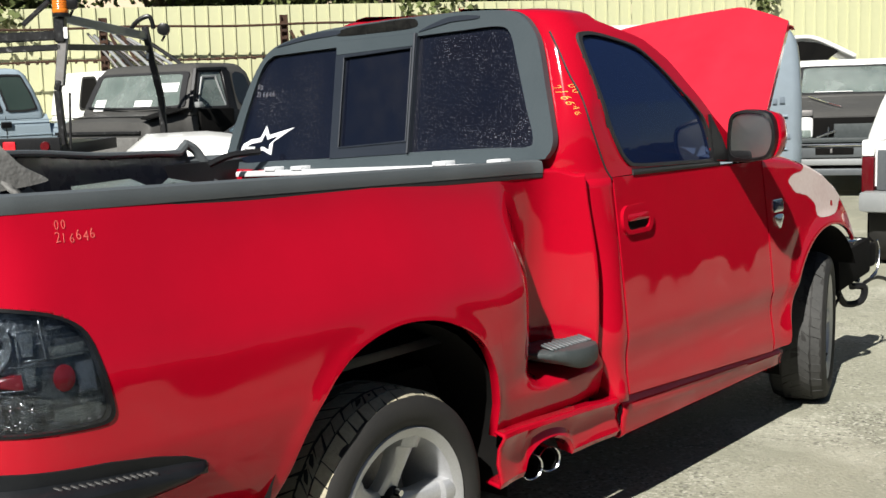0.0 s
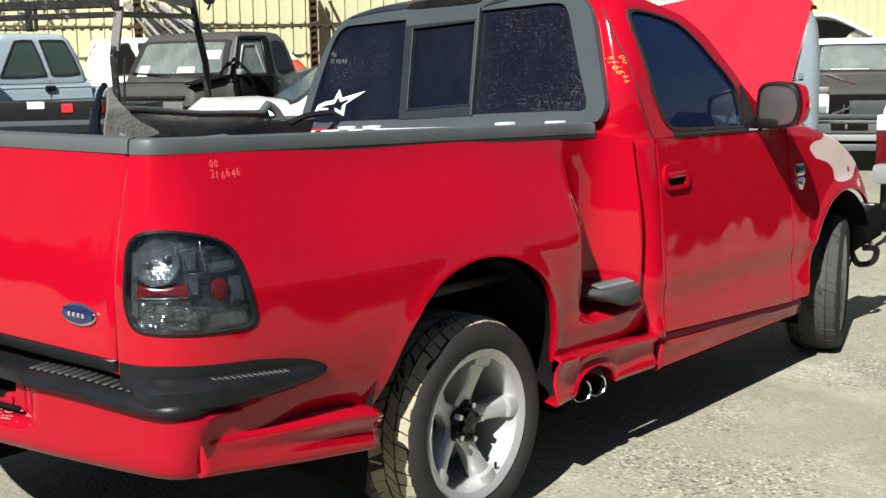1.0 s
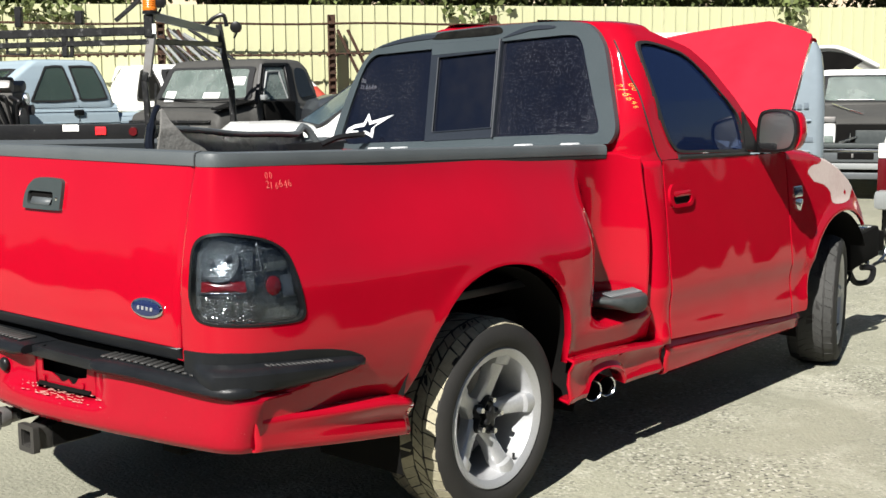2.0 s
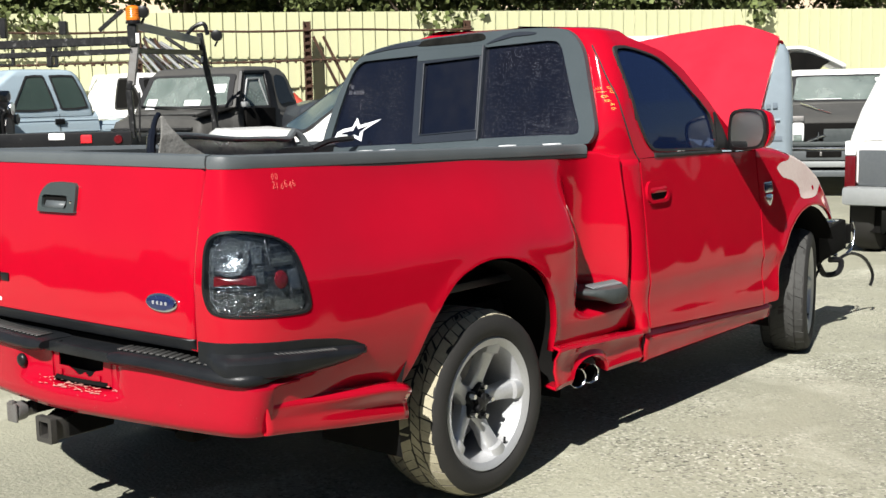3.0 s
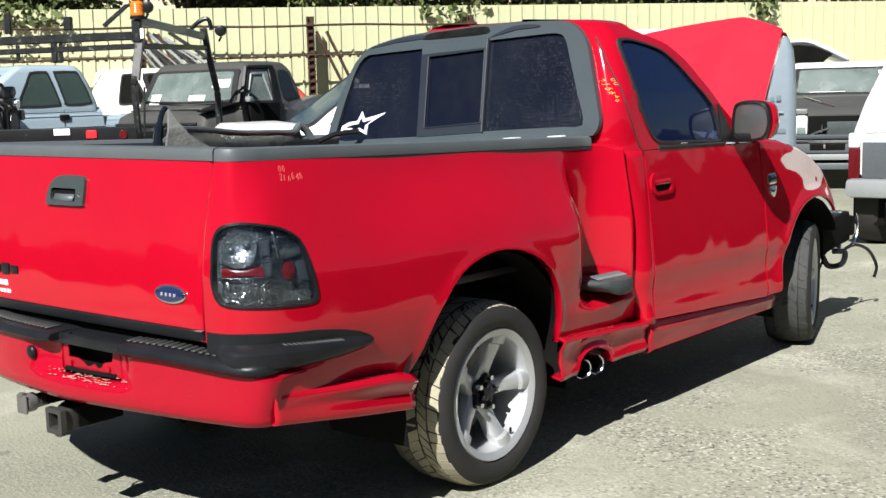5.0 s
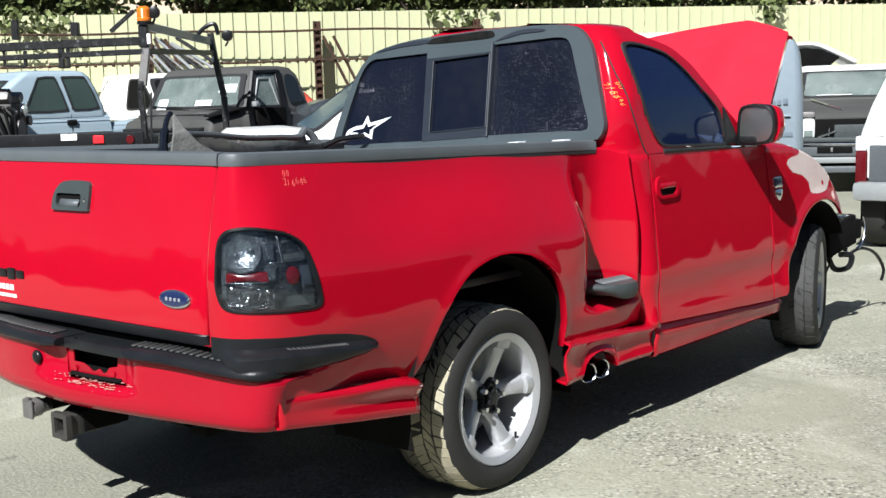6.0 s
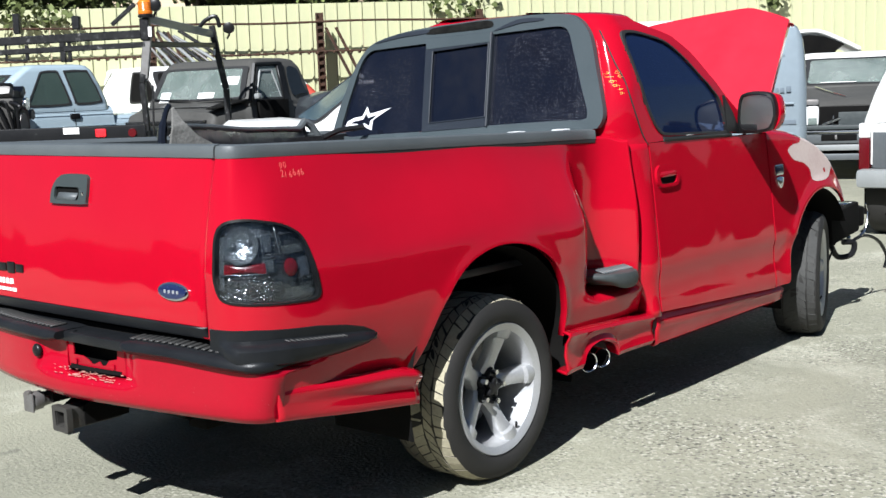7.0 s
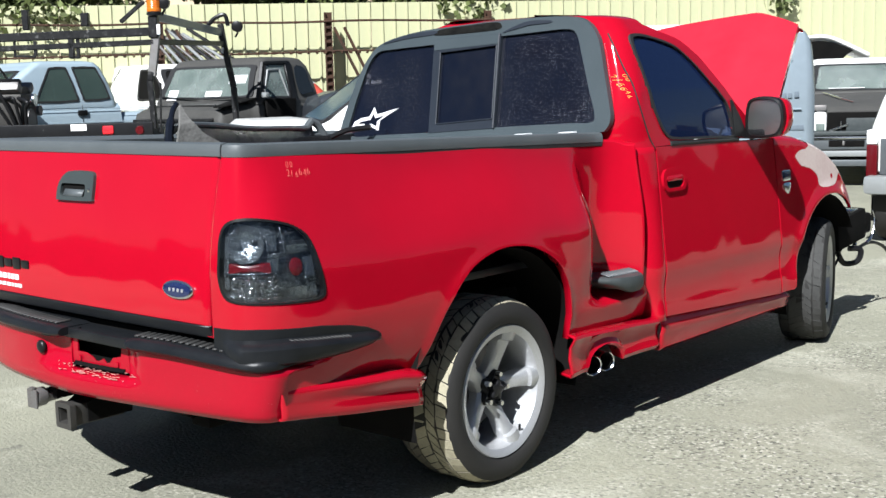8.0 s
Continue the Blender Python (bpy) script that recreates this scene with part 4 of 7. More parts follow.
# set-back mounting panel with a ragged opening, slot and ledge below it
b = bmesh.new()
HOLE = [(0.05, 0.676), (0.287, 0.676), (0.28, 0.634), (0.24, 0.626), (0.222, 0.607), (0.203, 0.604), (0.188, 0.617), (0.165, 0.606), (0.147, 0.606), (0.132, 0.617), (0.10, 0.628), (0.05, 0.628)]
plate(b, [(-0.02, 0.705), (0.345, 0.705), (0.345, 0.583), (-0.02, 0.583)], [HOLE], lambda u, v, d: (u, bumper_y(u) + 0.041 + d, v), 0.004)
for x in (0.062, 0.262):
    box(b, (0.016, 0.006, 0.018), (x, bumper_y(x) + 0.038, 0.606), 0.003)
part("plate_panel", b, RED_WORN, bumper, "scuffed red plate mounting panel")
b = bmesh.new()
rows = [[(x, bumper_y(x) + d, z) for x in np.linspace(0.03, 0.30, 16)] for d, z in ((0.030, 0.5835), (0.0385, 0.5895), (0.0385, 0.594))]
grid(b, rows)
solid(part("recess_slot", b, DARK, bumper), 0.002)
rng = random.Random(12)
b = bmesh.new()
for _ in range(110):
    x, z = rng.gauss(0.15, 0.10), rng.uniform(0.562, 0.583)
    w = rng.uniform(0.002, 0.012)
    y = bumper_y(x) - 0.0016
    b.faces.new([b.verts.new((x + u * w, bumper_y(x + u * w) + set_back(x) * smooth01(0.564, 0.584, z) + 0.003 + v * rng.uniform(0.0008, 0.0022), z + 0.0012 + v * 0.0008)) for u, v in ((-1, -0.6), (0.2, -1), (1, 0.5), (-0.3, 1))])
solid(tagged(part("scuff", b, mat("scraped_primer", (0.50, 0.26, 0.22), 0.8, col2=(0.42, 0.14, 0.12), fine=200), bumper, "pale scrape marks"), kind="stuff"), 0.0006)
b = bmesh.new()
bmesh.ops.create_uvsphere(b, u_segments=16, v_segments=10, radius=0.024, matrix=Matrix.Translation((-0.125, bumper_y(-0.125) + set_back(-0.125) - 0.004, 0.628)) @ Matrix.Diagonal((1, 0.6, 1, 1)))
part("round_plug", b, BLACK, bumper)


def step_pad(x0, x1):
    b = bmesh.new()
    xs = np.linspace(x0, x1, 30)
    rings = []
    for i, x in enumerate(xs):
        e = min(i, len(xs) - 1 - i)
        k = 0.6 if e == 0 else (0.88 if e == 1 else 1.0)
        y = bumper_y(x)
        prof = [(0.12, -0.012), (0.12, 0.018), (0.06, 0.022), (0.006, 0.020), (-0.014, 0.015), (-0.026, 0.003), (-0.028, -0.010), (-0.020, -0.020), (0.0, -0.027), (0.02, -0.024)]
        rings.append([(x, y + d * (k if d < 0.05 else 1), 0.700 + pad_drop(x) + u * k) for d, u in prof])
    loft(b, rings)
    p = part("step_pad", b, PAD, bumper, "thick black rubber step pad with ribbed top")
    b = bmesh.new()
    for x in np.arange(x0 + 0.03, min(x1 - 0.04, 0.90), 0.028):
        y = bumper_y(x)
        box(b, (0.018, 0.062, 0.008), (x, y + 0.036, 0.7235 + pad_drop(x)), 0.003, Matrix.Rotation(math.atan2(bumper_y(x + 0.01) - y, 0.01), 4, "Z"), 1)
    part("rib", b, PAD_TOP, p)


step_pad(0.372, 0.952)
step_pad(-0.90, 0.025)
# added box, closes the gap against sunlight leaking under the bed
b = bmesh.new()
box(b, (1.46, 0.18, 0.03), (0, -1.08, 0.712), 0.004)
box(b, (1.30, 0.03, 0.25), (0, -1.05, 0.64), 0.004)
part("gap_closer", b, DARK, truck)
b = bmesh.new()
box(b, (0.52, 0.16, 0.035), (0.20, -1.185, 0.692), 0.006)
box(b, (1.5, 0.09, 0.035), (0.02, -1.14, 0.690), 0.006)
bmesh.ops.create_cone(b, cap_ends=True, segments=12, radius1=0.012, radius2=0.012, depth=0.004, matrix=Matrix.Translation((0.06, -1.25, 0.711)))
part("step_shelf", b, PAD, bumper)
for sx in (1, -1):
    # side pad: a flush dark band round the corner and, standing out of it, a moulded ledge that tapers to a rounded tip
    TIP = 0.632
    z_top = [(0.0, 0.779), (0.17, 0.780), (0.38, 0.767), (0.50, 0.749), (0.58, 0.729), (TIP, 0.706)]
    z_in = [(0.0, 0.742), (0.26, 0.742), (0.42, 0.728), (0.57, 0.712), (TIP, 0.700)]
    z_low = [(0.0, 0.668), (0.25, 0.666), (0.34, 0.666), (0.47, 0.667), (0.57, 0.674), (TIP, 0.690)]
    b = bmesh.new()
    rows = []
    for l in np.concatenate([np.linspace(0.01, TIP - 0.06, 36), TIP - 0.06 + 0.06 * np.sin(np.linspace(0.1, math.pi / 2, 10))]):
        k = math.sqrt(max(0.0, 1 - max(0.0, (l - TIP + 0.06) / 0.06) ** 2))
        zt, zi, zb = (lerp_table(t_, l)[0] for t_ in (z_top, z_in, z_low))
        d_ = lerp_table([(0.05, 0.0), (0.13, 0.046), (0.25, 0.050), (0.40, 0.040), (0.55, 0.032)], l)[0] * max(k, 0.08)
        rows.append([(sx * p[0], p[1], p[2]) for p in (bed_point(l, z, o) for o, z in (
            (-0.003, zt + 0.003), (0.004, zt), (0.004, zi + 0.006), (0.004 + d_ * 0.35, zi), (0.004 + d_ * 0.75, zi - 0.006), (0.005 + d_, zi - 0.018), (0.005 + d_ * 1.04, (zi + zb) / 2), (0.005 + d_, zb + 0.014), (0.004 + d_ * 0.75, zb + 0.003), (0.0, zb), (-0.004, zb)))])
    grid(b, rows)
    sp = part("side_pad", b, PAD, bumper, "black moulded side pad wrapping the corner")
    b = bmesh.new()
    for i in range(14):
        l = 0.265 + i * 0.0165
        p = bed_point(l, lerp_table(z_in, l)[0] - 0.001, 0.018)
        box(b, (0.022, 0.008, 0.007), (sx * p[0], p[1], p[2]), 0.002, Matrix.Rotation(sx * 0.3, 4, "Y") @ Matrix.Rotation(sx * 0.5, 4, "Z"), 1)
    part("rib", b, PAD_TOP, sp)
    # corner block between bed and bumper
    b = bmesh.new()
    box(b, (0.22, 0.12, 0.055), (sx * 0.84, -1.09, 0.702), 0.015)
    part("corner_block", b, PAD, bumper)
    # side valance
    b = bmesh.new()
    rows = []
    for t in np.linspace(0, 1, 24):
        y = -1.124 + 0.621 * t
        x = 0.945 + 0.020 * smooth01(0.0, 0.6, t)
        zt, zb = 0.592 - 0.045 * t - 0.012 * smooth01(0.8, 1.0, t), 0.497 - 0.085 * t
        bulge = 0.030 * smooth01(0.0, 0.95, t)
        h = zt - zb
        prof = [(-0.05, 0.0), (-0.010, 0.0), (0.0, 0.05), (0.003, 0.2), (0.002 - 0.15 * bulge, 0.38), (0.001 - 0.2 * bulge, 0.55), (0.002 + 0.4 * bulge, 0.76), (0.002 + 0.55 * bulge, 0.88), (-0.001 + 0.3 * bulge, 0.97), (-0.008, 1.02), (-0.05, 1.05)]
        rows.append([(sx * (x + d), y, zb + h * q) for d, q in spline(prof, 3)])
    grid(b, rows)
    solid(part("side_valance", b, RED, bumper, "sculpted red side valance"), 0.008)

# skirt with the side exhaust outlet, and the sill below the door
def skirt(sx, y0, y1, cut):
    b = bmesh.new()
    rows = []
    for y in np.linspace(y0, y1, 46):
        zt = 0.497 - 0.055 * (y - 0.395) - 0.004
        zb = 0.322 - 0.016 * (y - 0.395)
        if cut:
            zb = max(zb, 0.322 + 0.085 * math.sqrt(max(0, 1 - ((y - 0.665) / 0.135) ** 2)))
        x = 0.972 - 0.012 * smooth01(0.395, 0.5, y) + 0.010 * smooth01(0.9, 1.08, y)
        h = zt - zb
        rows.append([(sx * (x - 0.06), y, zb + 0.01), (sx * (x - 0.006), y, zb), (sx * (x + 0.004), y, zb + h * 0.12), (sx * (x - 0.010), y, zb + h * 0.45), (sx * (x - 0.004), y, zb + h * 0.72), (sx * (x + 0.016), y, zt - 0.012), (sx * (x + 0.012), y, zt), (sx * (x - 0.02), y, zt + 0.008)])
    grid(b, rows)
    solid(part("skirt", b, RED, truck, "red bed skirt with an exhaust cut-out"), 0.008)


for sx in (1, -1):
    skirt(sx, 0.392, 1.082, True)
    b = bmesh.new()
    rows = []
    for y in np.linspace(1.092, 2.42, 40):
        t = (y - 1.092) / 1.33
        zt, zb = 0.468 - 0.075 * t, 0.305 - 0.008 * t
        x = 0.972
        h = zt - zb
        rows.append([(sx * (x - 0.08), y, zb + 0.006), (sx * (x - 0.012), y, zb), (sx * x, y, zb + 0.012), (sx * (x + 0.004), y, zb + h * 0.45), (sx * (x + 0.012), y, zb + h * 0.6), (sx * (x + 0.008), y, zb + h * 0.75), (sx * (x - 0.014), y, zt - 0.004), (sx * (x - 0.05), y, zt)])
    grid(b, rows)
    solid(part("sill", b, RED, truck, "red side sill"), 0.008)
for y in (0.612, 0.712):
    b = bmesh.new()
    m = Matrix.Translation((0.905, y, 0.330)) @ Matrix.Rotation(radians(-22), 4, "Z")
    lathe(b, [(-0.20, 0.036), (0.03, 0.041), (0.036, 0.0425), (0.038, 0.041), (0.034, 0.0375), (-0.19, 0.034)], 28)
    bmesh.ops.transform(b, matrix=m, verts=b.verts)
    tip = part("exhaust_tip", b, CHROME, truck, "polished twin exhaust tip")
    b = bmesh.new()
    lathe(b, [(-0.18, 0.0), (-0.18, 0.033), (0.02, 0.0365), (0.02, 0.035), (-0.17, 0.032), (-0.17, 0.0)], 24)
    bmesh.ops.transform(b, matrix=m, verts=b.verts)
    part("dark_bore", b, DARK, tip)
# side step ahead of the flare
for sx in (1, -1):
    b = bmesh.new()
    foot = spline([(0.80, 0.69), (0.88, 0.655), (0.945, 0.665), (0.985, 0.71), (1.004, 0.78), (1.006, 0.85), (0.99, 0.92), (0.945, 0.962), (0.86, 0.93), (0.80, 0.84)], 5, True)
    c = foot.mean(0)
    rings = []
    for s, z in ((0.70, 0.618), (0.88, 0.622), (0.975, 0.638), (1.0, 0.658), (0.985, 0.676), (0.93, 0.688), (0.82, 0.693), (0.4, 0.696)):
        rings.append([(sx * (c + (p - c) * s)[0], (c + (p - c) * s)[1], z - 0.03 * ((c + (p - c) * s)[1] - 0.6) + (0.692 - z) * 0.62 * smooth01(0.84, 0.64, (c + (p - c) * s)[1])) for p in foot])
    loft(b, rings)
    st = part("side_step", b, STEP, truck, "dark grey moulded foot step")
    b = bmesh.new()
    for y in np.arange(0.70, 0.92, 0.022):
        box(b, (0.055, 0.010, 0.008), (sx * 0.935, y, 0.701 - 0.03 * (y - 0.6)), 0.003, Matrix.Rotation(sx * 0.22, 4, "Y"), 1)
    part("rib", b, RAIL, st)


# cab sides, doors and wings share one skin
def side_x(y, z):
    x = 0.998 - 0.09 * max(0, z - 0.62) - 0.025 * max(0, z - 0.65) ** 2
    x -= 0.014 * smooth01(0.675 - 0.025 * (y - 1.15), 0.60, z) if z < 0.68 else 0
    x += 0.016 * smooth01(0.56, 0.42, z)
    d = abs(math.hypot(y - 2.95, z - 0.345) - 0.51)
    x += 0.014 * math.exp(-(d / 0.05) ** 2) if z > 0.3 else 0
    if y > 3.0:
        x -= 0.36 * (y - 3.0) ** 2
    return x


def side_panel(name, ys, zb, zt, sx, label="", roll=False, n=26, parent=None):
    b = bmesh.new()
    rows = []
    ys = list(ys)
    for i, y in enumerate(ys):
        tuck = 0.014 if i in (0, len(ys) - 1) else 0.0
        lo, hi = zb(y), zt(y)
        r = [(side_x(y, lo) - 0.02, y, lo)]
        r += [(side_x(y, z) - tuck - (0.003 if z == lo else 0), y, z) for z in np.linspace(lo, hi, n)]
        if roll:
            x0 = side_x(y, hi)
            for a in np.linspace(10, 90, 8):
                r.append((x0 - 0.20 * (1 - math.cos(radians(a))) - tuck, y, hi + 0.05 * math.sin(radians(a))))
            r.append((x0 - 0.24, y, hi + 0.045))
        else:
            r.append((side_x(y, hi) - 0.02, y, hi + 0.003))
        rows.append([(sx * p[0], p[1], p[2]) for p in r])
    grid(b, rows)
    return solid(part(name, b, RED, parent or truck, label), 0.006)


def wing_top(y):
    return lerp_table([(2.2, 1.19), (2.4, 1.178), (2.6, 1.155), (2.8, 1.11), (2.92, 1.07), (3.05, 1.0), (3.15, 0.925), (3.22, 0.86), (3.28, 0.785)], y)[0]


def front_arch(y):
    if y < 2.443:
        return 0.392
    return max(0.36, 0.345 + math.sqrt(max(0, 0.51 ** 2 - (y - 2.95) ** 2)))


def edged(a, b, n, e=0.003):
    return [a, a + e, *np.linspace(a + 0.02, b - 0.02, n), b - e, b]


for sx in (1, -1):
    b = bmesh.new()
    rows = []
    for z in np.linspace(0.445, 1.2135, 26):
        xs_ = side_x(1.08, z)
        rc = 0.105 + 0.08 * smooth01(0.95, 1.2135, z) - 0.065 * smooth01(0.66, 0.47, z)
        r_ = [(0.60, 1.087 - rc), (xs_ - rc - 0.02, 1.087 - rc)] + [(xs_ - rc + rc * math.sin(a), 1.087 - rc * math.cos(a)) for a in np.linspace(0.05, math.pi / 2, 16)] + [(xs_, 1.095), (xs_ - 0.001, 1.101), (xs_ - 0.014, 1.104)]
        rows.append([(sx * x, y, z) for x, y in r_])
    grid(b, rows)
    solid(part("cab_corner", b, RED, truck, "red cab corner behind the door"), 0.006)
    door = side_panel("door", edged(1.110, 2.285, 40), lambda y: 0.462 - 0.062 * (y - 1.11), lambda y: 1.212 - 0.018 * (y - 1.1), sx, "closed red door with tinted window")
    ys = [2.292, 2.295, 2.33, 2.38, 2.42, 2.4431] + [2.95 - 0.51 * math.cos(a) for a in np.linspace(0.12, 2.20, 34)] + [3.262, 3.268]
    side_panel("front_wing", ys, front_arch, wing_top, sx, "red front wing with dulled nose", True)
    if sx > 0:
        # faded patch on the wing's crown and nose
        edge = spline([(2.535, 1.09), (2.60, 1.115), (2.70, 1.128), (2.76, 1.22), (3.02, 1.22), (3.12, 1.02), (3.07, 0.94), (3.01, 0.905), (2.90, 0.897), (2.813, 0.911), (2.795, 0.965), (2.738, 1.0), (2.69, 1.016), (2.604, 1.032), (2.56, 1.06)], 4, True)
        b = bmesh.new()
        rows = []
        for y in np.linspace(2.5, 3.15, 150):
            hi = wing_top(y)
            r = [(side_x(y, z), z) for z in np.linspace(0.87, hi, 70)] + [(side_x(y, hi) - 0.20 * (1 - math.cos(radians(q))), hi + 0.05 * math.sin(radians(q))) for q in np.linspace(4, 90, 20)]
            rows.append([(x + 0.0012 + 0.001 * (i > 69), y, z + (0.0015 if i > 69 else 0)) for i, (x, z) in enumerate(r)])
        grid(b, rows)
        bmesh.ops.delete(b, geom=[f for f in b.faces if not inside(edge, f.calc_center_median().y, f.calc_center_median().z) or math.hypot(f.calc_center_median().y - 2.985, f.calc_center_median().z - 0.951) < 0.014], context="FACES")
        part("faded_patch", b, FADED, truck, "faded pinkish-white patch of perished paint on the wing")
    # door handle: recess, flap, surround
    if sx > 0:
        put = lambda u, v, d: (side_x(u, v) + d, u, v)
        b = bmesh.new()
        o = rounded(0.205, 0.10, 0.045, 6, 1.232, 1.060)
        plate(b, o, [rounded(0.15, 0.055, 0.025, 6, 1.232, 1.052)], lambda u, v, d: put(u, v, 0.012 - d), 0.014)
        h = part("door_handle", b, RED, door, "red flap door handle in a dark recess")
        b = bmesh.new()
        patch(b, rounded(0.152, 0.057, 0.025, 6, 1.232, 1.052), lambda u, v, d: put(u, v, 0.002 + d), 3)
        part("recess", b, DARK, h)
        b = bmesh.new()
        patch(b, rounded(0.14, 0.024, 0.011, 5, 1.232, 1.068), lambda u, v, d: put(u, v, 0.003 + d), 3, 0.014, 0.010)
        part("flap", b, RED, h)
        # door window seal ledge
        b = bmesh.new()
        tube(b, [(side_x(y, 1.205) - 0.004, y, 1.222 - 0.018 * (y - 1.1)) for y in np.linspace(1.24, 1.90, 20)], 0.011, 8)
        part("belt_seal", b, SEAL, door)
        # small shield badge on the wing
        b = bmesh.new()
        patch(b, rounded(0.10, 0.055, 0.012, 4, 2.40, 0.995), lambda u, v, d: put(u, v, d), 3, 0.007, 0.004)
        wb = part("wing_badge", b, CHROME, truck, "chrome and blue badge on the wing")
        b = bmesh.new()
        patch(b, rounded(0.088, 0.040, 0.008, 4, 2.40, 0.998), lambda u, v, d: put(u, v, 0.006 + d), 3, 0.004, 0.002)
        part("blue_field", b, BLUE_BADGE, wb)
        b = bmesh.new()
        patch(b, spline([(2.36, 0.955), (2.44, 0.955), (2.43, 0.92), (2.40, 0.90), (2.37, 0.92)], 4, True), lambda u, v, d: put(u, v, d), 3, 0.010, 0.005)
        part("shield", b, CHROME, wb)

# ---- cab top ----
WIDE = [(1.18, 0.9418), (1.21, 0.937), (1.25, 0.9312), (1.33, 0.922), (1.46, 0.902), (1.57, 0.866), (1.66, 0.832), (1.72, 0.802), (1.76, 0.765)]
LEFT = [(1.18, 0.86), (1.33, 0.825), (1.46, 0.79), (1.57, 0.74), (1.66, 0.69), (1.72, 0.62), (1.76, 0.55)]
FRONT = [(1.18, 2.17), (1.25, 2.10), (1.324, 2.0), (1.39, 1.905), (1.448, 1.835), (1.531, 1.742), (1.612, 1.655), (1.691, 1.52), (1.727, 1.37), (1.76, 1.26)]


def back_y(z):
    return 0.904 + 0.253 * (z - 1.334)


def cab_ring(z, inset=0.0, n=20):
    zz = min(z, 1.76)
    wr, wl, yf = lerp_table(WIDE, zz)[0] - inset, lerp_table(LEFT, zz)[0] - inset, lerp_table(FRONT, zz)[0] - inset * 0.5
    yb = back_y(zz) + 0.018 + inset * 0.35 + 0.0105 * smooth01(1.30, 1.2135, z)
    r = 0.10 + 0.085 * smooth01(1.42, 1.2135, z)
    out = []
    out += [(wr, yb + r + (yf - yb - r) * t) for t in np.linspace(1, 0, 26)]
    out += [(wr - r * (1 - math.cos(a)), yb + r - r * math.sin(a)) for a in np.linspace(0, math.pi / 2, 9)[1:]]
    out += [(wr - r - (wr + wl - 2 * r) * t, yb) for t in np.linspace(0, 1, 30)[1:-1]]
    out += [(-wl + r * (1 - math.sin(a)), yb + r * (1 - math.cos(a))) for a in np.linspace(0, math.pi / 2, 9)]
    out += [(-wl, yb + r + (yf - yb - r) * t) for t in np.linspace(0, 1, 26)[1:]]
    out += [(-wl + (wl + wr) * t, yf + 0.22 * math.sin(math.pi * t)) for t in np.linspace(0, 1, 24)[1:-1]]
    return [(x, y, z) for x, y in out]


DOOR_GLASS = spline([(1.100, 1.690), (1.14, 1.702), (1.226, 1.70), (1.39, 1.672), (1.475, 1.642), (1.57, 1.580), (1.665, 1.502), (1.75, 1.436), (1.805, 1.390), (1.835, 1.325), (1.856, 1.24), (1.84, 1.225), (1.58, 1.233), (1.30, 1.243), (1.215, 1.262), (1.16, 1.325), (1.12, 1.42), (1.098, 1.545), (1.088, 1.645)], 5, True)
WIN_OUT = spline([(-0.787, 1.236), (-0.775, 1.33), (-0.748, 1.433), (-0.694, 1.577), (-0.633, 1.675), (-0.544, 1.729), (-0.34, 1.768), (-0.10, 1.785), (0.15, 1.795), (0.40, 1.799), (0.58, 1.792), (0.66, 1.765), (0.715, 1.71), (0.745, 1.65), (0.783, 1.536), (0.822, 1.42), (0.842, 1.345), (0.825, 1.297), (0.77, 1.284), (0.40, 1.262), (0.0, 1.243), (-0.40, 1.224), (-0.74, 1.212)], 4, True)
WIN_IN = spline([(-0.727, 1.285), (-0.715, 1.36), (-0.685, 1.48), (-0.64, 1.62), (-0.585, 1.678), (-0.50, 1.688), (-0.2, 1.702), (0.17, 1.722), (0.40, 1.733), (0.56, 1.738), (0.615, 1.71), (0.655, 1.62), (0.715, 1.47), (0.762, 1.355), (0.735, 1.326), (0.60, 1.322), (0.216, 1.304), (-0.172, 1.279), (-0.5, 1.264), (-0.68, 1.254)], 4, True)


b = bmesh.new()
rings = [cab_ring(z) for z in np.linspace(1.2135, 1.755, 40)]
rings += [cab_ring(1.76 + 0.040 * math.sin(a), 0.16 * (1 - math.cos(a))) for a in np.linspace(0.25, math.pi / 2, 7)]
rings += [cab_ring(1.802 + 0.004 * k, 0.16 + 0.09 * k) for k in (1, 2, 3)]
rings = [[(x, y, z - 0.24 * max(0, -x - 0.22) * smooth01(1.68, 1.79, z)) for x, y, z in r] for r in rings]
vs = grid(b, rings, True)
b.faces.new(vs[-1])
gone = []
DG, WG = shrunk(DOOR_GLASS, 1.012), shrunk(WIN_IN, 1.0)
for f in b.faces:
    c = f.calc_center_median()
    if c.z < 1.75 and ((abs(c.x) > 0.55 and 1.08 < c.y < 1.9 and c.x > 0 and inside(DG, c.y, c.z)) or (c.y < 1.06 and inside(WG, c.x, c.z) and abs(c.x) < 0.77)):
        gone.append(f)
    elif c.y > lerp_table(FRONT, min(c.z, 1.76))[0] + 0.06 and 1.22 < c.z < 1.70:
        gone.append(f)
bmesh.ops.delete(b, geom=gone, context="FACES")
part("cab_shell", b, RED, truck, "red cab roof and pillars")


def back_put(u, v, d):
    return (u, back_y(v) - 0.012 + d - 0.010 * (1 - (u / 0.8) ** 2), v)


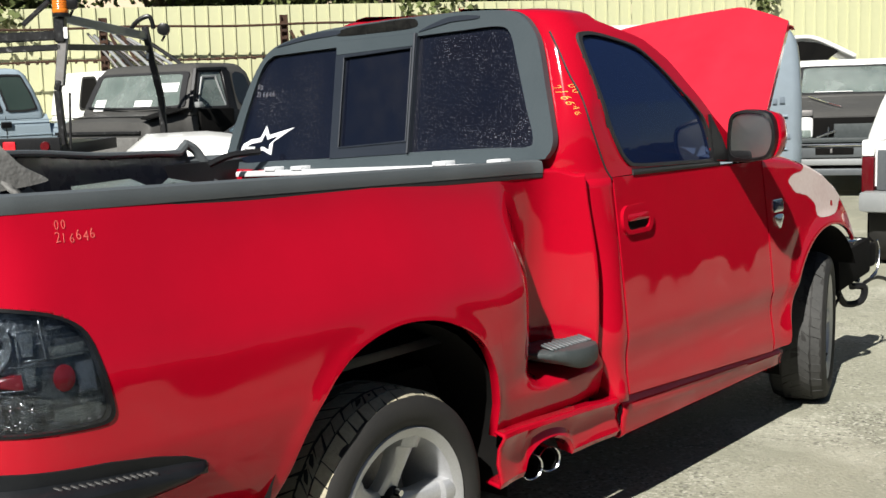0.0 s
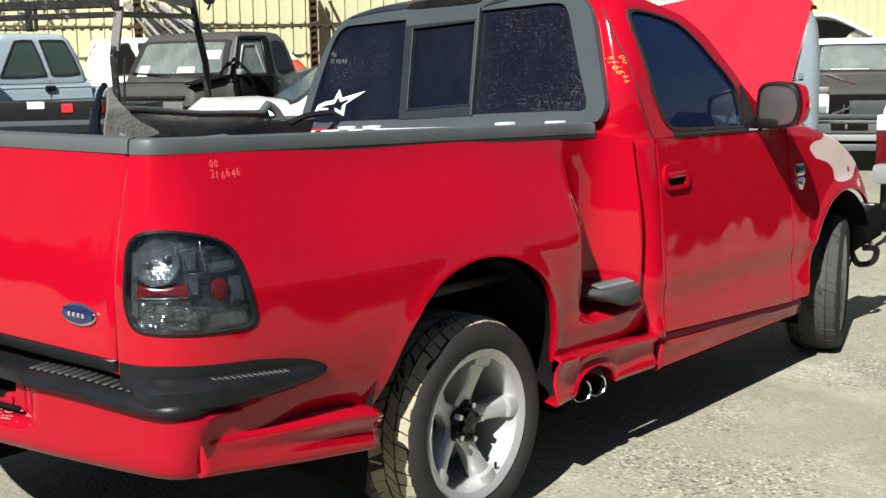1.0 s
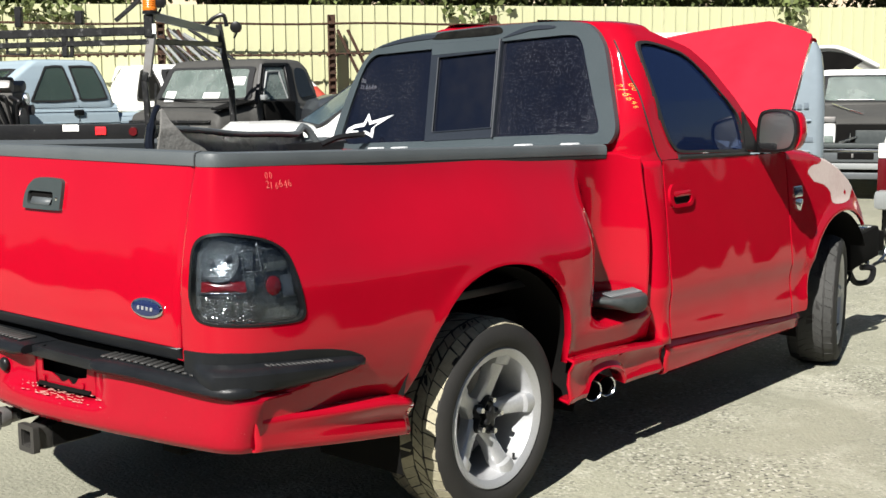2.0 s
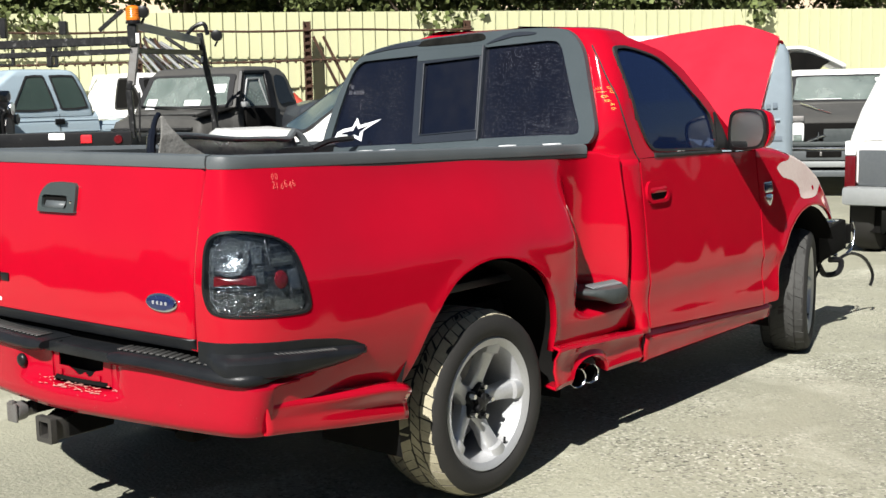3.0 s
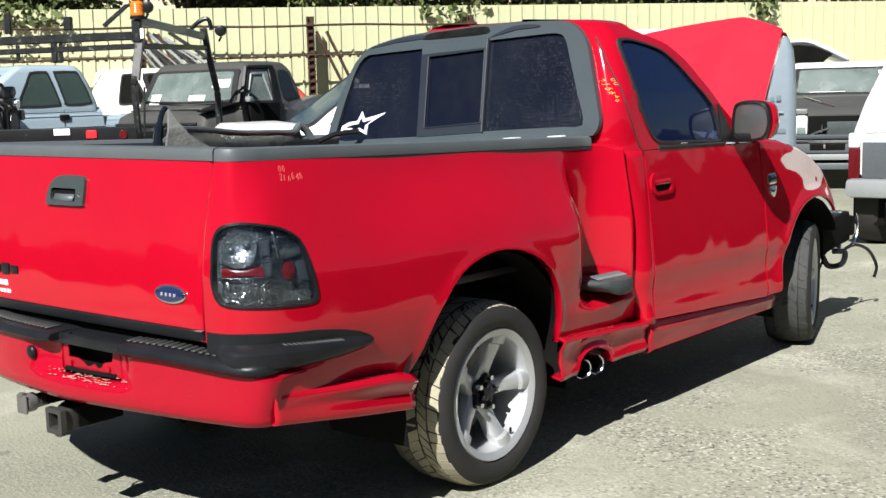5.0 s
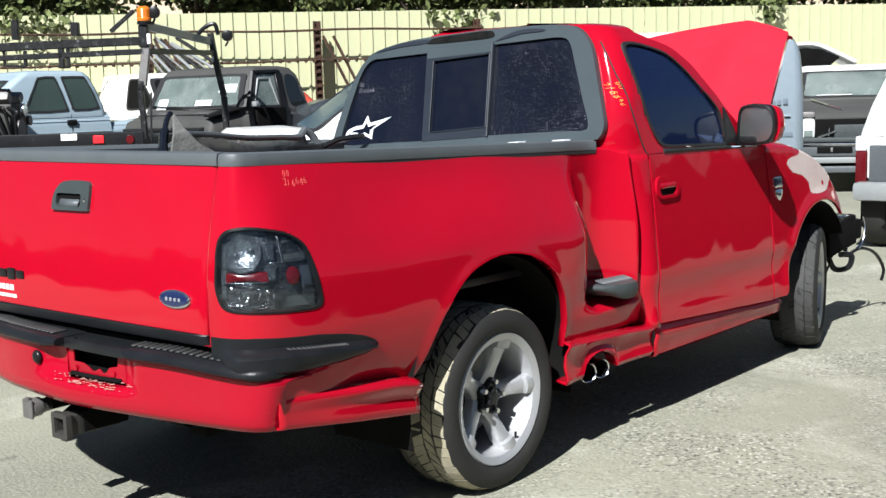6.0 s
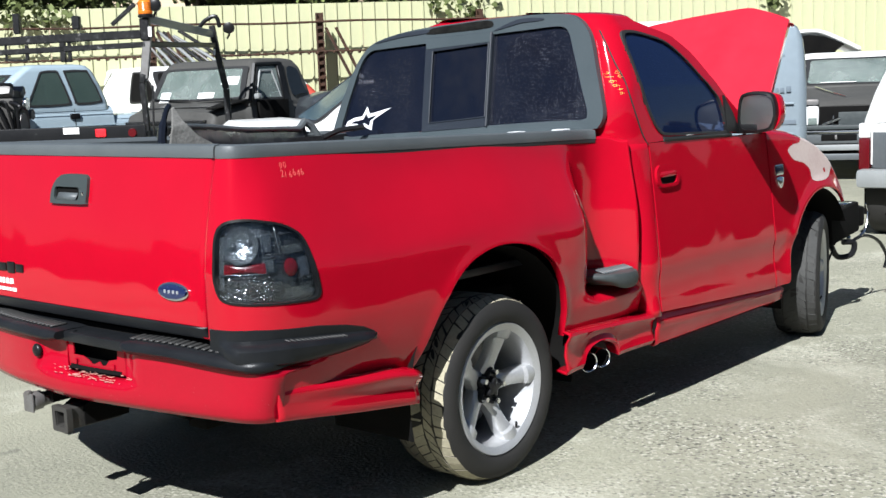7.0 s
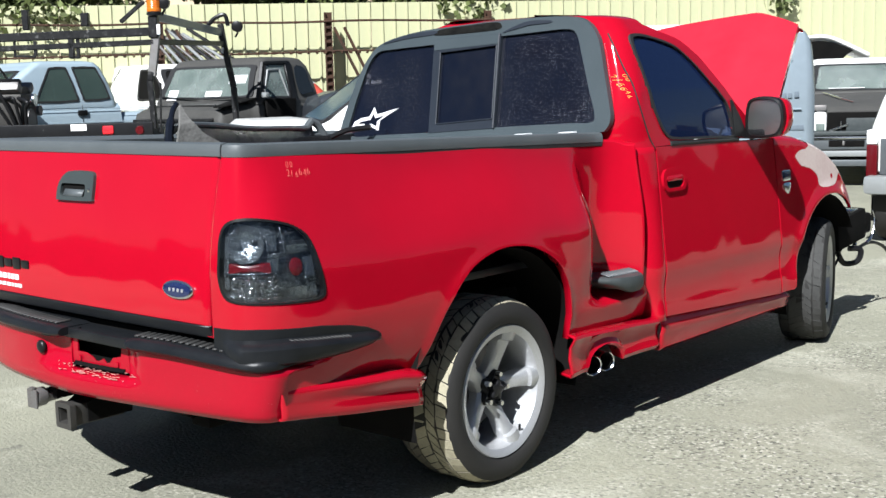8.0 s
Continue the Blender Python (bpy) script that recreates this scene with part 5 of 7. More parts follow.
b = bmesh.new()
plate(b, WIN_OUT, [WIN_IN], lambda u, v, d: back_put(u, v, d * 0.6 - 0.004), 0.05)
wf = part("rear_window", b, FRAME, truck, "tinted sliding rear window in a faded grey surround")
for loop, m in (([p for p in WIN_IN if p[0] < -0.185] + [(-0.175, 1.282), (-0.21, 1.702)], GLASS_SPOT), ([p for p in WIN_IN if p[0] > 0.20] + [], GLASS_SPOT)):
    pts = sorted(loop, key=lambda p: math.atan2(p[1] - 1.48, p[0] - np.mean([q[0] for q in loop])))
    if pts[0][0] > 0 or np.mean([q[0] for q in pts]) > 0:
        pts = sorted(pts + [(0.20, 1.305), (0.175, 1.722)], key=lambda p: math.atan2(p[1] - 1.50, p[0] - 0.48))
    b = bmesh.new()
    plate(b, pts, [], lambda u, v, d: back_put(u, v, 0.012 + d), 0.005)
    part("pane", b, m, wf)
b = bmesh.new()
SL_OUT = [(-0.212, 1.725), (0.196, 1.735), (0.230, 1.302), (-0.168, 1.278)]
SL_IN = [(-0.158, 1.662), (0.180, 1.684), (0.210, 1.345), (-0.126, 1.320)]
plate(b, SL_OUT, [SL_IN], lambda u, v, d: back_put(u, v, -0.008 + d), 0.026)
sl = part("slider_frame", b, SLIDER, wf, "dark slate slider frame")
b = bmesh.new()
plate(b, [(-0.210, 1.724), (0.194, 1.734), (0.187, 1.690), (-0.200, 1.672)], [], lambda u, v, d: back_put(u, v, -0.0105 + d), 0.008)
part("slider_head", b, FRAME, sl)
b = bmesh.new()
plate(b, shrunk(SL_IN, 1.02), [], lambda u, v, d: back_put(u, v, 0.004 + d), 0.005)
part("slider_pane", b, GLASS_NAVY, sl)
b = bmesh.new()
for p, q in ((SL_IN[0], SL_IN[3]), (SL_IN[1], SL_IN[2]), (SL_IN[0], SL_IN[1]), (SL_IN[3], SL_IN[2])):
    bar(b, back_put(*p, -0.010), back_put(*q, -0.010), 0.0045, 0.006)
bar(b, back_put(0.190, 1.735, -0.012), back_put(0.226, 1.302, -0.012), 0.008, 0.010)
part("slider_edge", b, SLIDER, sl)
b = bmesh.new()
patch(b, spline([(-0.21, 1.745), (-0.18, 1.772), (0.0, 1.784), (0.15, 1.79), (0.19, 1.775), (0.17, 1.755), (0.0, 1.747)], 5, True), lambda u, v, d: back_put(u, v, -0.005 - d), 4, 0.003, 0.001)
part("brake_lamp_recess", b, PEELED, wf, "cracked black high brake lamp")
# dark bands paint the shade below the surround's bulges
for s_, e_ in ((-0.56, -0.22), (0.20, 0.46)):
    b = bmesh.new()
    patch(b, spline([(s_, 1.718 + 0.02 * (s_ > 0)), ((s_ + e_) / 2, 1.738 + 0.025 * (s_ > 0)), (e_, 1.75 + 0.02 * (s_ > 0)), (e_, 1.768 + 0.014 * (s_ > 0)), ((s_ + e_) / 2, 1.757 + 0.026 * (s_ > 0))], 5, True), lambda u, v, d: back_put(u, v, -0.0055 - d), 3, 0.003, 0.002)
    part("shade_band", b, SLIDER, wf, "dark band for the shade under the surround's bulge")
# white vinyl star, a plain outline shape
b = bmesh.new()
STAR = [(-0.700, 1.283), (-0.712, 1.305), (-0.70, 1.330), (-0.655, 1.348), (-0.598, 1.356), (-0.572, 1.402), (-0.548, 1.366), (-0.405, 1.397), (-0.520, 1.338), (-0.522, 1.286), (-0.578, 1.306), (-0.64, 1.283)]
INNER = [(-0.688, 1.296), (-0.690, 1.312), (-0.655, 1.330), (-0.590, 1.340), (-0.571, 1.372), (-0.556, 1.348), (-0.49, 1.364), (-0.540, 1.330), (-0.540, 1.306), (-0.580, 1.320), (-0.64, 1.298)]
plate(b, STAR, [INNER], lambda u, v, d: back_put(u, v, 0.009 + d), 0.003)
box(b, (0.055, 0.003, 0.010), back_put(-0.655, 1.314, 0.0105), 0)
part("star_decal", b, DECAL, wf, "white star outline sticker")

# door glass with its seal
def door_put(u, v, d):
    return (lerp_table(WIDE, v)[0] + d, u, v)


b = bmesh.new()
plate(b, [tuple(p) for p in np.array(shrunk(DOOR_GLASS, 1.03))], [shrunk(DOOR_GLASS, 0.982)], lambda u, v, d: door_put(u, v, 0.007 - d), 0.02)
dg = part("door_window", b, SEAL, truck, "dark tinted door window in a black seal")
b = bmesh.new()
patch(b, shrunk(DOOR_GLASS, 0.99), lambda u, v, d: door_put(u, v, -0.006 + d), 8, 0.004, 0.0)
part("pane", b, GLASS, dg)
b = bmesh.new()
rows = [[(x, lerp_table(FRONT, z)[0] + 0.20 * math.sin(math.pi * (x + lerp_table(LEFT, z)[0]) / (lerp_table(WIDE, z)[0] + lerp_table(LEFT, z)[0])), z) for x in np.linspace(-lerp_table(LEFT, z)[0] + 0.03, lerp_table(WIDE, z)[0] - 0.03, 14)] for z in np.linspace(1.20, 1.73, 10)]
grid(b, rows)
solid(part("windscreen", b, GLASS, truck), 0.005)
# shut line of the door along the pillar
b = bmesh.new()
tube(b, spline([(0.937, 1.105, 1.205), (0.931, 1.066, 1.256), (0.912, 1.018, 1.39), (0.879, 1.010, 1.49), (0.838, 1.006, 1.56), (0.792, 1.014, 1.64), (0.747, 1.026, 1.71)], 6), 0.0035, 6)
part("door_gap", b, SEAL, truck)
# cab inside: floor, seat, dashboard
b = bmesh.new()
box(b, (1.5, 0.45, 0.18), (0.03, 1.35, 0.85), 0.05)
box(b, (1.5, 0.16, 0.55), (0.03, 1.13, 1.15), 0.05)
box(b, (1.55, 0.35, 0.25), (0.03, 2.05, 1.06), 0.06)
part("seat_bench", b, INTERIOR, truck)

# gap shadow between cab and bed, cab back below the window
b = bmesh.new()
box(b, (1.72, 0.03, 0.86), (0.03, 1.0, 0.80), 0.004)
part("cab_back", b, RED, truck)
# sail panel and door mirror
b = bmesh.new()
plate(b, [(1.845, 1.225), (1.985, 1.215), (1.93, 1.31), (1.86, 1.40), (1.850, 1.31)], [], lambda u, v, d: door_put(u, v, 0.012 - d), 0.02)
sail = part("mirror_sail", b, BLACK, truck)
my, mxx, mz = 1.965, 1.040, 1.312


def mirror_ring(s, y, dz=0.0):
    return [(mxx + u * s, y, mz + dz + v * s) for u, v in spline([(-0.094, -0.075), (-0.098, 0.0), (-0.085, 0.075), (-0.04, 0.097), (0.04, 0.094), (0.082, 0.07), (0.098, 0.0), (0.085, -0.06), (0.05, -0.092), (-0.05, -0.098)], 4, True)]


b = bmesh.new()
loft(b, [mirror_ring(0.86, my + 0.012), mirror_ring(0.90, my - 0.004), mirror_ring(1.0, my), mirror_ring(1.03, my + 0.03), mirror_ring(1.0, my + 0.06), mirror_ring(0.86, my + 0.085)])
mir = part("door_mirror", b, BLACK, truck, "black door mirror with red outer cap")
b = bmesh.new()
loft(b, [mirror_ring(1.0, my + 0.055), mirror_ring(1.0, my + 0.085), mirror_ring(0.92, my + 0.12), mirror_ring(0.74, my + 0.15), mirror_ring(0.35, my + 0.168)])
part("back_shell", b, GLOSS_BLACK, mir)
b = bmesh.new()
loft(b, [[(x + 0.017, y, z) for x, y, z in mirror_ring(q, my + d)] for q, d in ((0.96, 0.035), (0.99, 0.05), (0.96, 0.09), (0.80, 0.125))])
part("cap", b, RED, mir, "red outer cap")
b = bmesh.new()
patch(b, [(p[0], p[2]) for p in mirror_ring(0.87, 0)], lambda u, v, d: (u, my + 0.008 - d, v), 4, 0.003, 0.001)
part("mirror_glass", b, mat("mirror_glass", (0.5, 0.52, 0.5), 0.30, 1.0, col2=(0.5, 0.5, 0.48), scale=20, fine=90), mir)
b = bmesh.new()
box(b, (0.16, 0.06, 0.05), (0.965, my + 0.03, 1.232), 0.018)
part("mirror_arm", b, BLACK, mir)

# raised bonnet, hinged at the scuttle
b = bmesh.new()
rows = []
for v in np.linspace(0, 1, 22):
    row = []
    for u in np.linspace(-1, 1, 31):
        wdt = 0.735 - 0.170 * v
        yy, zz = 2.66 + 0.76 * v, 1.20 + 0.69 * v + (0.018 - 0.055 * max(0, 0.56 - u) - 0.13 * max(0, u - 0.56)) * v ** 1.5
        droop = 0.012 * abs(u) ** 8 + 0.015 * u * u
        front = -0.02 * abs(u) ** 4 * v ** 3
        bulge = 0.022 * math.exp(-((abs(u) - 0.45) / 0.16) ** 2) * math.sin(math.pi * min(1, v * 1.1))
        n_up = Vector((0, -0.667, 0.745))
        p = Vector((u * wdt, yy, zz)) + n_up * (bulge - droop) + Vector((0, 0.745, 0.667)) * front
        row.append(p)
    rows.append([row[0] - Vector((0.0, -0.018, 0.024)), *row, row[-1] - Vector((0.0, -0.018, 0.024))])
rows.append([p - Vector((0, -0.014, 0.022)) for p in rows[-1]])
grid(b, rows)
solid(part("bonnet", b, RED_PALE, truck, "raised red bonnet"), 0.02, -1)
for sx in (1, -1):
    b = bmesh.new()
    tube(b, [(sx * 0.55, 2.85, 1.05), (sx * 0.48, 3.0, 1.36)], 0.012, 8)
    part("bonnet_strut", b, BLACK, truck)
# engine bay and front structure
b = bmesh.new()
box(b, (1.36, 1.0, 0.45), (0, 2.90, 0.78), 0.05)
box(b, (1.30, 0.10, 0.50), (0, 3.40, 0.75), 0.02)
part("engine_bay", b, DARK, truck)
for sx in (1, -1):
    b = bmesh.new()
    box(b, (0.10, 4.3, 0.14), (sx * 0.42, 1.12, 0.44), 0.01)
    part("frame_rail", b, DARK, truck)
b = bmesh.new()
box(b, (1.40, 3.2, 0.16), (0, 0.75, 0.60), 0.02)
part("floor_pan", b, DARK, truck)
b = bmesh.new()
box(b, (1.74, 1.2, 0.14), (0, 1.75, 0.46), 0.02)
part("cab_floor", b, DARK, truck)
b = bmesh.new()
tube(b, [(-0.7, 0, 0.355), (-0.12, 0, 0.36), (-0.08, 0, 0.36), (0.08, 0, 0.36), (0.12, 0, 0.36), (0.7, 0, 0.355)], [0.05, 0.05, 0.12, 0.12, 0.05, 0.05], 12)
part("rear_axle", b, DARK, truck)
b = bmesh.new()
tube(b, spline([(0.42, 1.2, 0.36), (0.46, 0.85, 0.36), (0.62, 0.66, 0.33), (0.76, 0.63, 0.32)], 5), 0.035, 10)
part("exhaust_pipe", b, DARK, truck)
for sx in (1, -1):
    for yc, zc, r, x0 in ((-0.03, 0.40, 0.50, 0.56), (2.95, 0.36, 0.49, 0.55)):
        b = bmesh.new()
        rows = []
        for a in np.linspace(-0.25 if yc < 1 else 0.55, math.pi + 0.25, 24):
            rows.append([(sx * x, yc + r * math.cos(a), zc + r * math.sin(a)) for x in (x0, 0.75, 0.945)])
        grid(b, rows)
        b.faces.new([b.verts.new((sx * x0, yc + r * math.cos(a), zc + r * math.sin(a))) for a in np.linspace(-0.25 if yc < 1 else 0.55, math.pi + 0.25, 24)])
        part("wheel_liner", b, DARK, truck)


# wheels, axis along x, outer face at +x
def wheel(at, turn, flip, tread_mat, width=0.29, radius=0.352):
    w = new("wheel")
    w.parent = truck
    w.matrix_basis = Matrix.Translation(at) @ Matrix.Rotation(turn, 4, "Z") @ (Matrix.Rotation(math.pi, 4, "Z") if flip else Matrix())
    tagged(w, "five-spoke silver alloy wheel with a wide low tyre")
    h = width / 2
    b = bmesh.new()
    prof = [(-h + 0.03, 0.238), (-h + 0.002, 0.262), (-h - 0.004, 0.30), (-h + 0.010, 0.335), (-h + 0.035, radius - 0.012), (-h * 0.55, radius - 0.002), (-0.03, radius), (0.03, radius), (h * 0.55, radius - 0.002), (h - 0.035, radius - 0.012),
            (h - 0.014, 0.338), (h - 0.004, 0.325), (h + 0.002, 0.305), (h + 0.003, 0.285), (h - 0.002, 0.272), (h - 0.006, 0.264), (h - 0.020, 0.246), (h - 0.05, 0.232)]
    lathe(b, prof, 96)
    tyre = part("tyre", b, RUBBER, w, "wide low-profile black tyre")
    # tread lugs: slanting blocks in five rows round the tyre
    b = bmesh.new()
    n = 50
    rng = random.Random(7)
    for k in range(n):
        a = 2 * math.pi * k / n
        for j, (x0, x1, sl, wide) in enumerate(((h - 0.060, h - 0.016, 1.1, 0.95), (h - 0.108, h - 0.066, 2.2, 0.93), (-0.034, 0.030, -2.2, 0.92), (-h + 0.066, -h + 0.108, -2.2, 0.93), (-h + 0.016, -h + 0.060, -1.1, 0.95))):
            aw = 2 * math.pi / n * (wide if tread_mat == TREAD else 1.03) * rng.uniform(0.94, 1.04)
            worn = rng.uniform(-0.003, 0.001)
            skew = rng.uniform(-0.012, 0.012)
            ring = []
            for x, da in ((x0, -aw / 2), (x1, -aw / 2 + sl * 0.045 + skew), (x1, aw / 2 + sl * 0.045 + skew), (x0, aw / 2)):
                edge_in = max(0, abs(x) - (h - 0.055)) * 0.40
                ring.append((x + rng.uniform(-0.003, 0.003), a + da + 0.045 * j + rng.uniform(-0.006, 0.006), radius + 0.003 - edge_in + worn))
            mid = (sum(q[0] for q in ring) / 4, sum(q[1] for q in ring) / 4)
            lo = [b.verts.new((x, (r - 0.012) * math.cos(q), (r - 0.012) * math.sin(q))) for x, q, r in ring]
            hi = [b.verts.new((mid[0] + (x - mid[0]) * 0.955, r * math.cos(mid[1] + (q - mid[1]) * 0.95), r * math.sin(mid[1] + (q - mid[1]) * 0.95))) for x, q, r in ring]
            # inboard rows and block sides take the dusty colour with shade in it
            b.faces.new(hi).material_index = 0 if j < 3 else 1
            for i in range(4):
                b.faces.new((lo[i], lo[(i + 1) % 4], hi[(i + 1) % 4], hi[i])).material_index = 1
    tagged(part("tread_block", b, [tread_mat, TREAD_DARK if tread_mat == TREAD else tread_mat], tyre, "dusty tread blocks"), kind="stuff")
    b = bmesh.new()
    lathe(b, [(-h + 0.02, 0.236), (-h + 0.03, 0.225), (-h + 0.06, 0.205), (h - 0.09, 0.206), (h - 0.045, 0.216), (h - 0.022, 0.222), (h - 0.012, 0.238), (h - 0.008, 0.250), (h - 0.014, 0.254), (h - 0.024, 0.240), (h - 0.05, 0.235)], 180)
    rim = part("rim", b, SILVER, w, "silver cast alloy rim")
    b = bmesh.new()
    lathe(b, [(-0.02, 0.0), (-0.02, 0.16), (-0.03, 0.17), (-0.045, 0.17), (-0.05, 0.0)], 40)
    part("brake_disc", b, STEEL, w)
    b = bmesh.new()
    lathe(b, [(-0.06, 0.0), (-0.06, 0.204), (-0.07, 0.204), (-0.07, 0.0)], 40)
    part("inner_shade", b, DARK, w)
    for k in range(5):
        b = bmesh.new()
        a = 2 * math.pi * k / 5 + 0.05
        rings = []
        for r, wd, xo, th in ((0.045, 0.042, h - 0.088, 0.05), (0.075, 0.032, h - 0.080, 0.045), (0.12, 0.027, h - 0.066, 0.045), (0.165, 0.030, h - 0.052, 0.05), (0.188, 0.034, h - 0.046, 0.05), (0.193, 0.035, h - 0.030, 0.055), (0.225, 0.039, h - 0.022, 0.05), (0.234, 0.040, h - 0.024, 0.04)):
            sec = [(xo, -wd * 0.72), (xo + 0.004, 0.0), (xo, wd * 0.72), (xo - 0.010, wd), (xo - th, wd * 1.05), (xo - th, -wd * 1.05), (xo - 0.010, -wd)]
            rings.append([(x, r * math.cos(a) - t * math.sin(a), r * math.sin(a) + t * math.cos(a)) for x, t in sec])
        loft(b, rings)
        part("spoke", b, SILVER, rim)
    b = bmesh.new()
    star = []
    for q in np.linspace(0, 2 * math.pi, 60, endpoint=False):
        rr = 0.062 + 0.014 * math.cos(5 * (q - 0.05))
        star.append((rr * math.cos(q), rr * math.sin(q)))
    loft(b, [[(h - 0.10, *p) for p in star], [(h - 0.070, *p) for p in star], [(h - 0.062, p[0] * 0.9, p[1] * 0.9) for p in star], [(h - 0.068, p[0] * 0.55, p[1] * 0.55) for p in star], [(h - 0.045, p[0] * 0.48, p[1] * 0.48) for p in star], [(h - 0.042, p[0] * 0.3, p[1] * 0.3) for p in star]])
    part("hub", b, BLACK, rim, "black hub centre")
    for k in range(5):
        b = bmesh.new()
        a = 2 * math.pi * k / 5 + 0.05
        m = Matrix.Translation((h - 0.058, 0.060 * math.cos(a), 0.060 * math.sin(a))) @ Matrix.Rotation(math.pi / 2, 4, "Y")
        bmesh.ops.create_cone(b, cap_ends=True, segments=6, radius1=0.012, radius2=0.010, depth=0.03, matrix=m)
        part("lug_nut", b, CHROME, rim)
    b = bmesh.new()
    tube(b, [(h - 0.035, 0.215 * math.cos(-1.0), 0.215 * math.sin(-1.0)), (h - 0.022, 0.185 * math.cos(-1.0), 0.185 * math.sin(-1.0))], 0.005, 8)
    part("valve", b, BLACK, rim)


wheel((0.802, 0.0, 0.350), 0.0, False, TREAD)
wheel((-0.802, 0.0, 0.350), 0.0, True, TREAD)
wheel((0.815, 3.035, 0.350), radians(17), False, TREAD_GREY, 0.255)
wheel((-0.815, 3.035, 0.350), radians(17), True, TREAD_GREY, 0.255)

# tow hitch and wiring plug
b = bmesh.new()
plate(b, rounded(0.076, 0.076, 0.006, 3, -0.04, 0.388), [rounded(0.052, 0.052, 0.004, 3, -0.04, 0.388)], lambda u, v, d: (u, -1.262 + d, v), 0.22)
plate(b, rounded(0.094, 0.092, 0.008, 3, -0.04, 0.388), [rounded(0.056, 0.056, 0.004, 3, -0.04, 0.388)], lambda u, v, d: (u, -1.268 + d, v), 0.022)
hitch = part("tow_hitch", b, STEEL_DARK, truck, "dull dark steel receiver hitch")
b = bmesh.new()
tube(b, [(-0.55, -1.04, 0.43), (0.40, -1.04, 0.43)], 0.03, 10)
for sx in (-1, 1):
    plate(b, [(-1.20, 0.36), (-1.02, 0.36), (-1.0, 0.46), (-1.08, 0.47), (-1.20, 0.43)], [], lambda u, v, d: (-0.04 + sx * 0.046 + d * sx, u, v), 0.006)
part("cross_tube", b, DARK, hitch)
b = bmesh.new()
tube(b, spline([(-0.10, -1.16, 0.44), (-0.12, -1.20, 0.405), (-0.10, -1.23, 0.395), (-0.085, -1.20, 0.42)], 6), 0.006, 6)
part("chain_loop", b, DARK, hitch)
b = bmesh.new()
loft(b, [[(-0.245 + q * 0.030 * math.cos(a), y, 0.418 + q * 0.034 * math.sin(a)) for a in np.linspace(0, 2 * math.pi, 18, endpoint=False)] for y, q in ((-1.16, 0.7), (-1.21, 0.8), (-1.215, 1.0), (-1.246, 1.05), (-1.252, 1.0))])
plug = part("wiring_plug", b, STEEL, truck, "grey round trailer wiring socket with a flap lid")
b = bmesh.new()
box(b, (0.062, 0.010, 0.070), (-0.247, -1.260, 0.416), 0.006)
box(b, (0.026, 0.018, 0.014), (-0.247, -1.258, 0.452), 0.004)
part("lid", b, STEEL, plug)
b = bmesh.new()
tube(b, spline([(-0.23, -1.2, 0.44), (-0.15, -1.17, 0.455), (-0.05, -1.12, 0.43)], 5), 0.010, 8)
box(b, (0.03, 0.14, 0.05), (-0.20, -1.13, 0.435), 0.006)
part("cable", b, DARK, plug)


# hand-written stock numbers, laid on the curved skin
def scrawl(body, size, put, material, seed):
    rng = random.Random(seed)
    for li, text in enumerate(body.split("|")):
        for i, ch in enumerate(text):
            b = text_mesh(ch, size * rng.uniform(0.92, 1.08), 0.0004, size * 0.018)
            b.transform(Matrix.Translation((i * size * 0.64, -li * size * 1.0 + rng.uniform(-0.08, 0.08) * size, 0)) @ Matrix.Rotation(rng.uniform(-0.12, 0.12), 4, "Z"))
            for v in b.verts:
                v.co = put(v.co.x, v.co.y, 0.0012 + v.co.z)
            part("number_mark", b, material, truck, "hand-written stock number")


def pillar_put(u, v, d):
    """Along the pillar's slope (u), across it (v)."""
    y, z = 0.988 + 0.14 * u + 0.99 * v, 1.530 - 0.99 * u + 0.14 * v
    yb, r = back_y(z) + 0.018, 0.10
    s_ = min(max((yb + r - y) / r, 0), 0.98)
    return (lerp_table(WIDE, z)[0] - r * (1 - math.sqrt(1 - s_ * s_)) + d * math.sqrt(1 - s_ * s_), y - d * s_, z)


scrawl("00|2I6646", 0.030, lambda u, v, d: bed_point(0.315 + u, 1.259 + v, d), CHALK_PALE, 4)
scrawl("00|2I6646", 0.027, pillar_put, CHALK, 5)
scrawl("00|2I6646", 0.030, lambda u, v, d: back_put(-0.66 + u, 1.55 + v, 0.0105 - d), CHALK_GREY, 6)

# ---- the other vehicles of the yard ----
def heading_pose(x, y, hx, hy):
    return Matrix.Translation((x, y, 0)) @ Matrix.Rotation(math.atan2(hy, hx), 4, "Z")


def body_ring(x, w, zl, zt):
    half = [(0.0, zl), (0.80 * w, zl), (0.95 * w, zl + 0.05), (w, zl + 0.14), (w * 1.005, (zl + zt) / 2), (w, zt - 0.16), (0.975 * w, zt - 0.07), (0.93 * w, zt - 0.02), (0.84 * w, zt), (0.5 * w, zt + 0.012), (0.0, zt + 0.018)]
    return [(x, y, z) for y, z in half] + [(x, -y, z) for y, z in reversed(half[1:-1])]


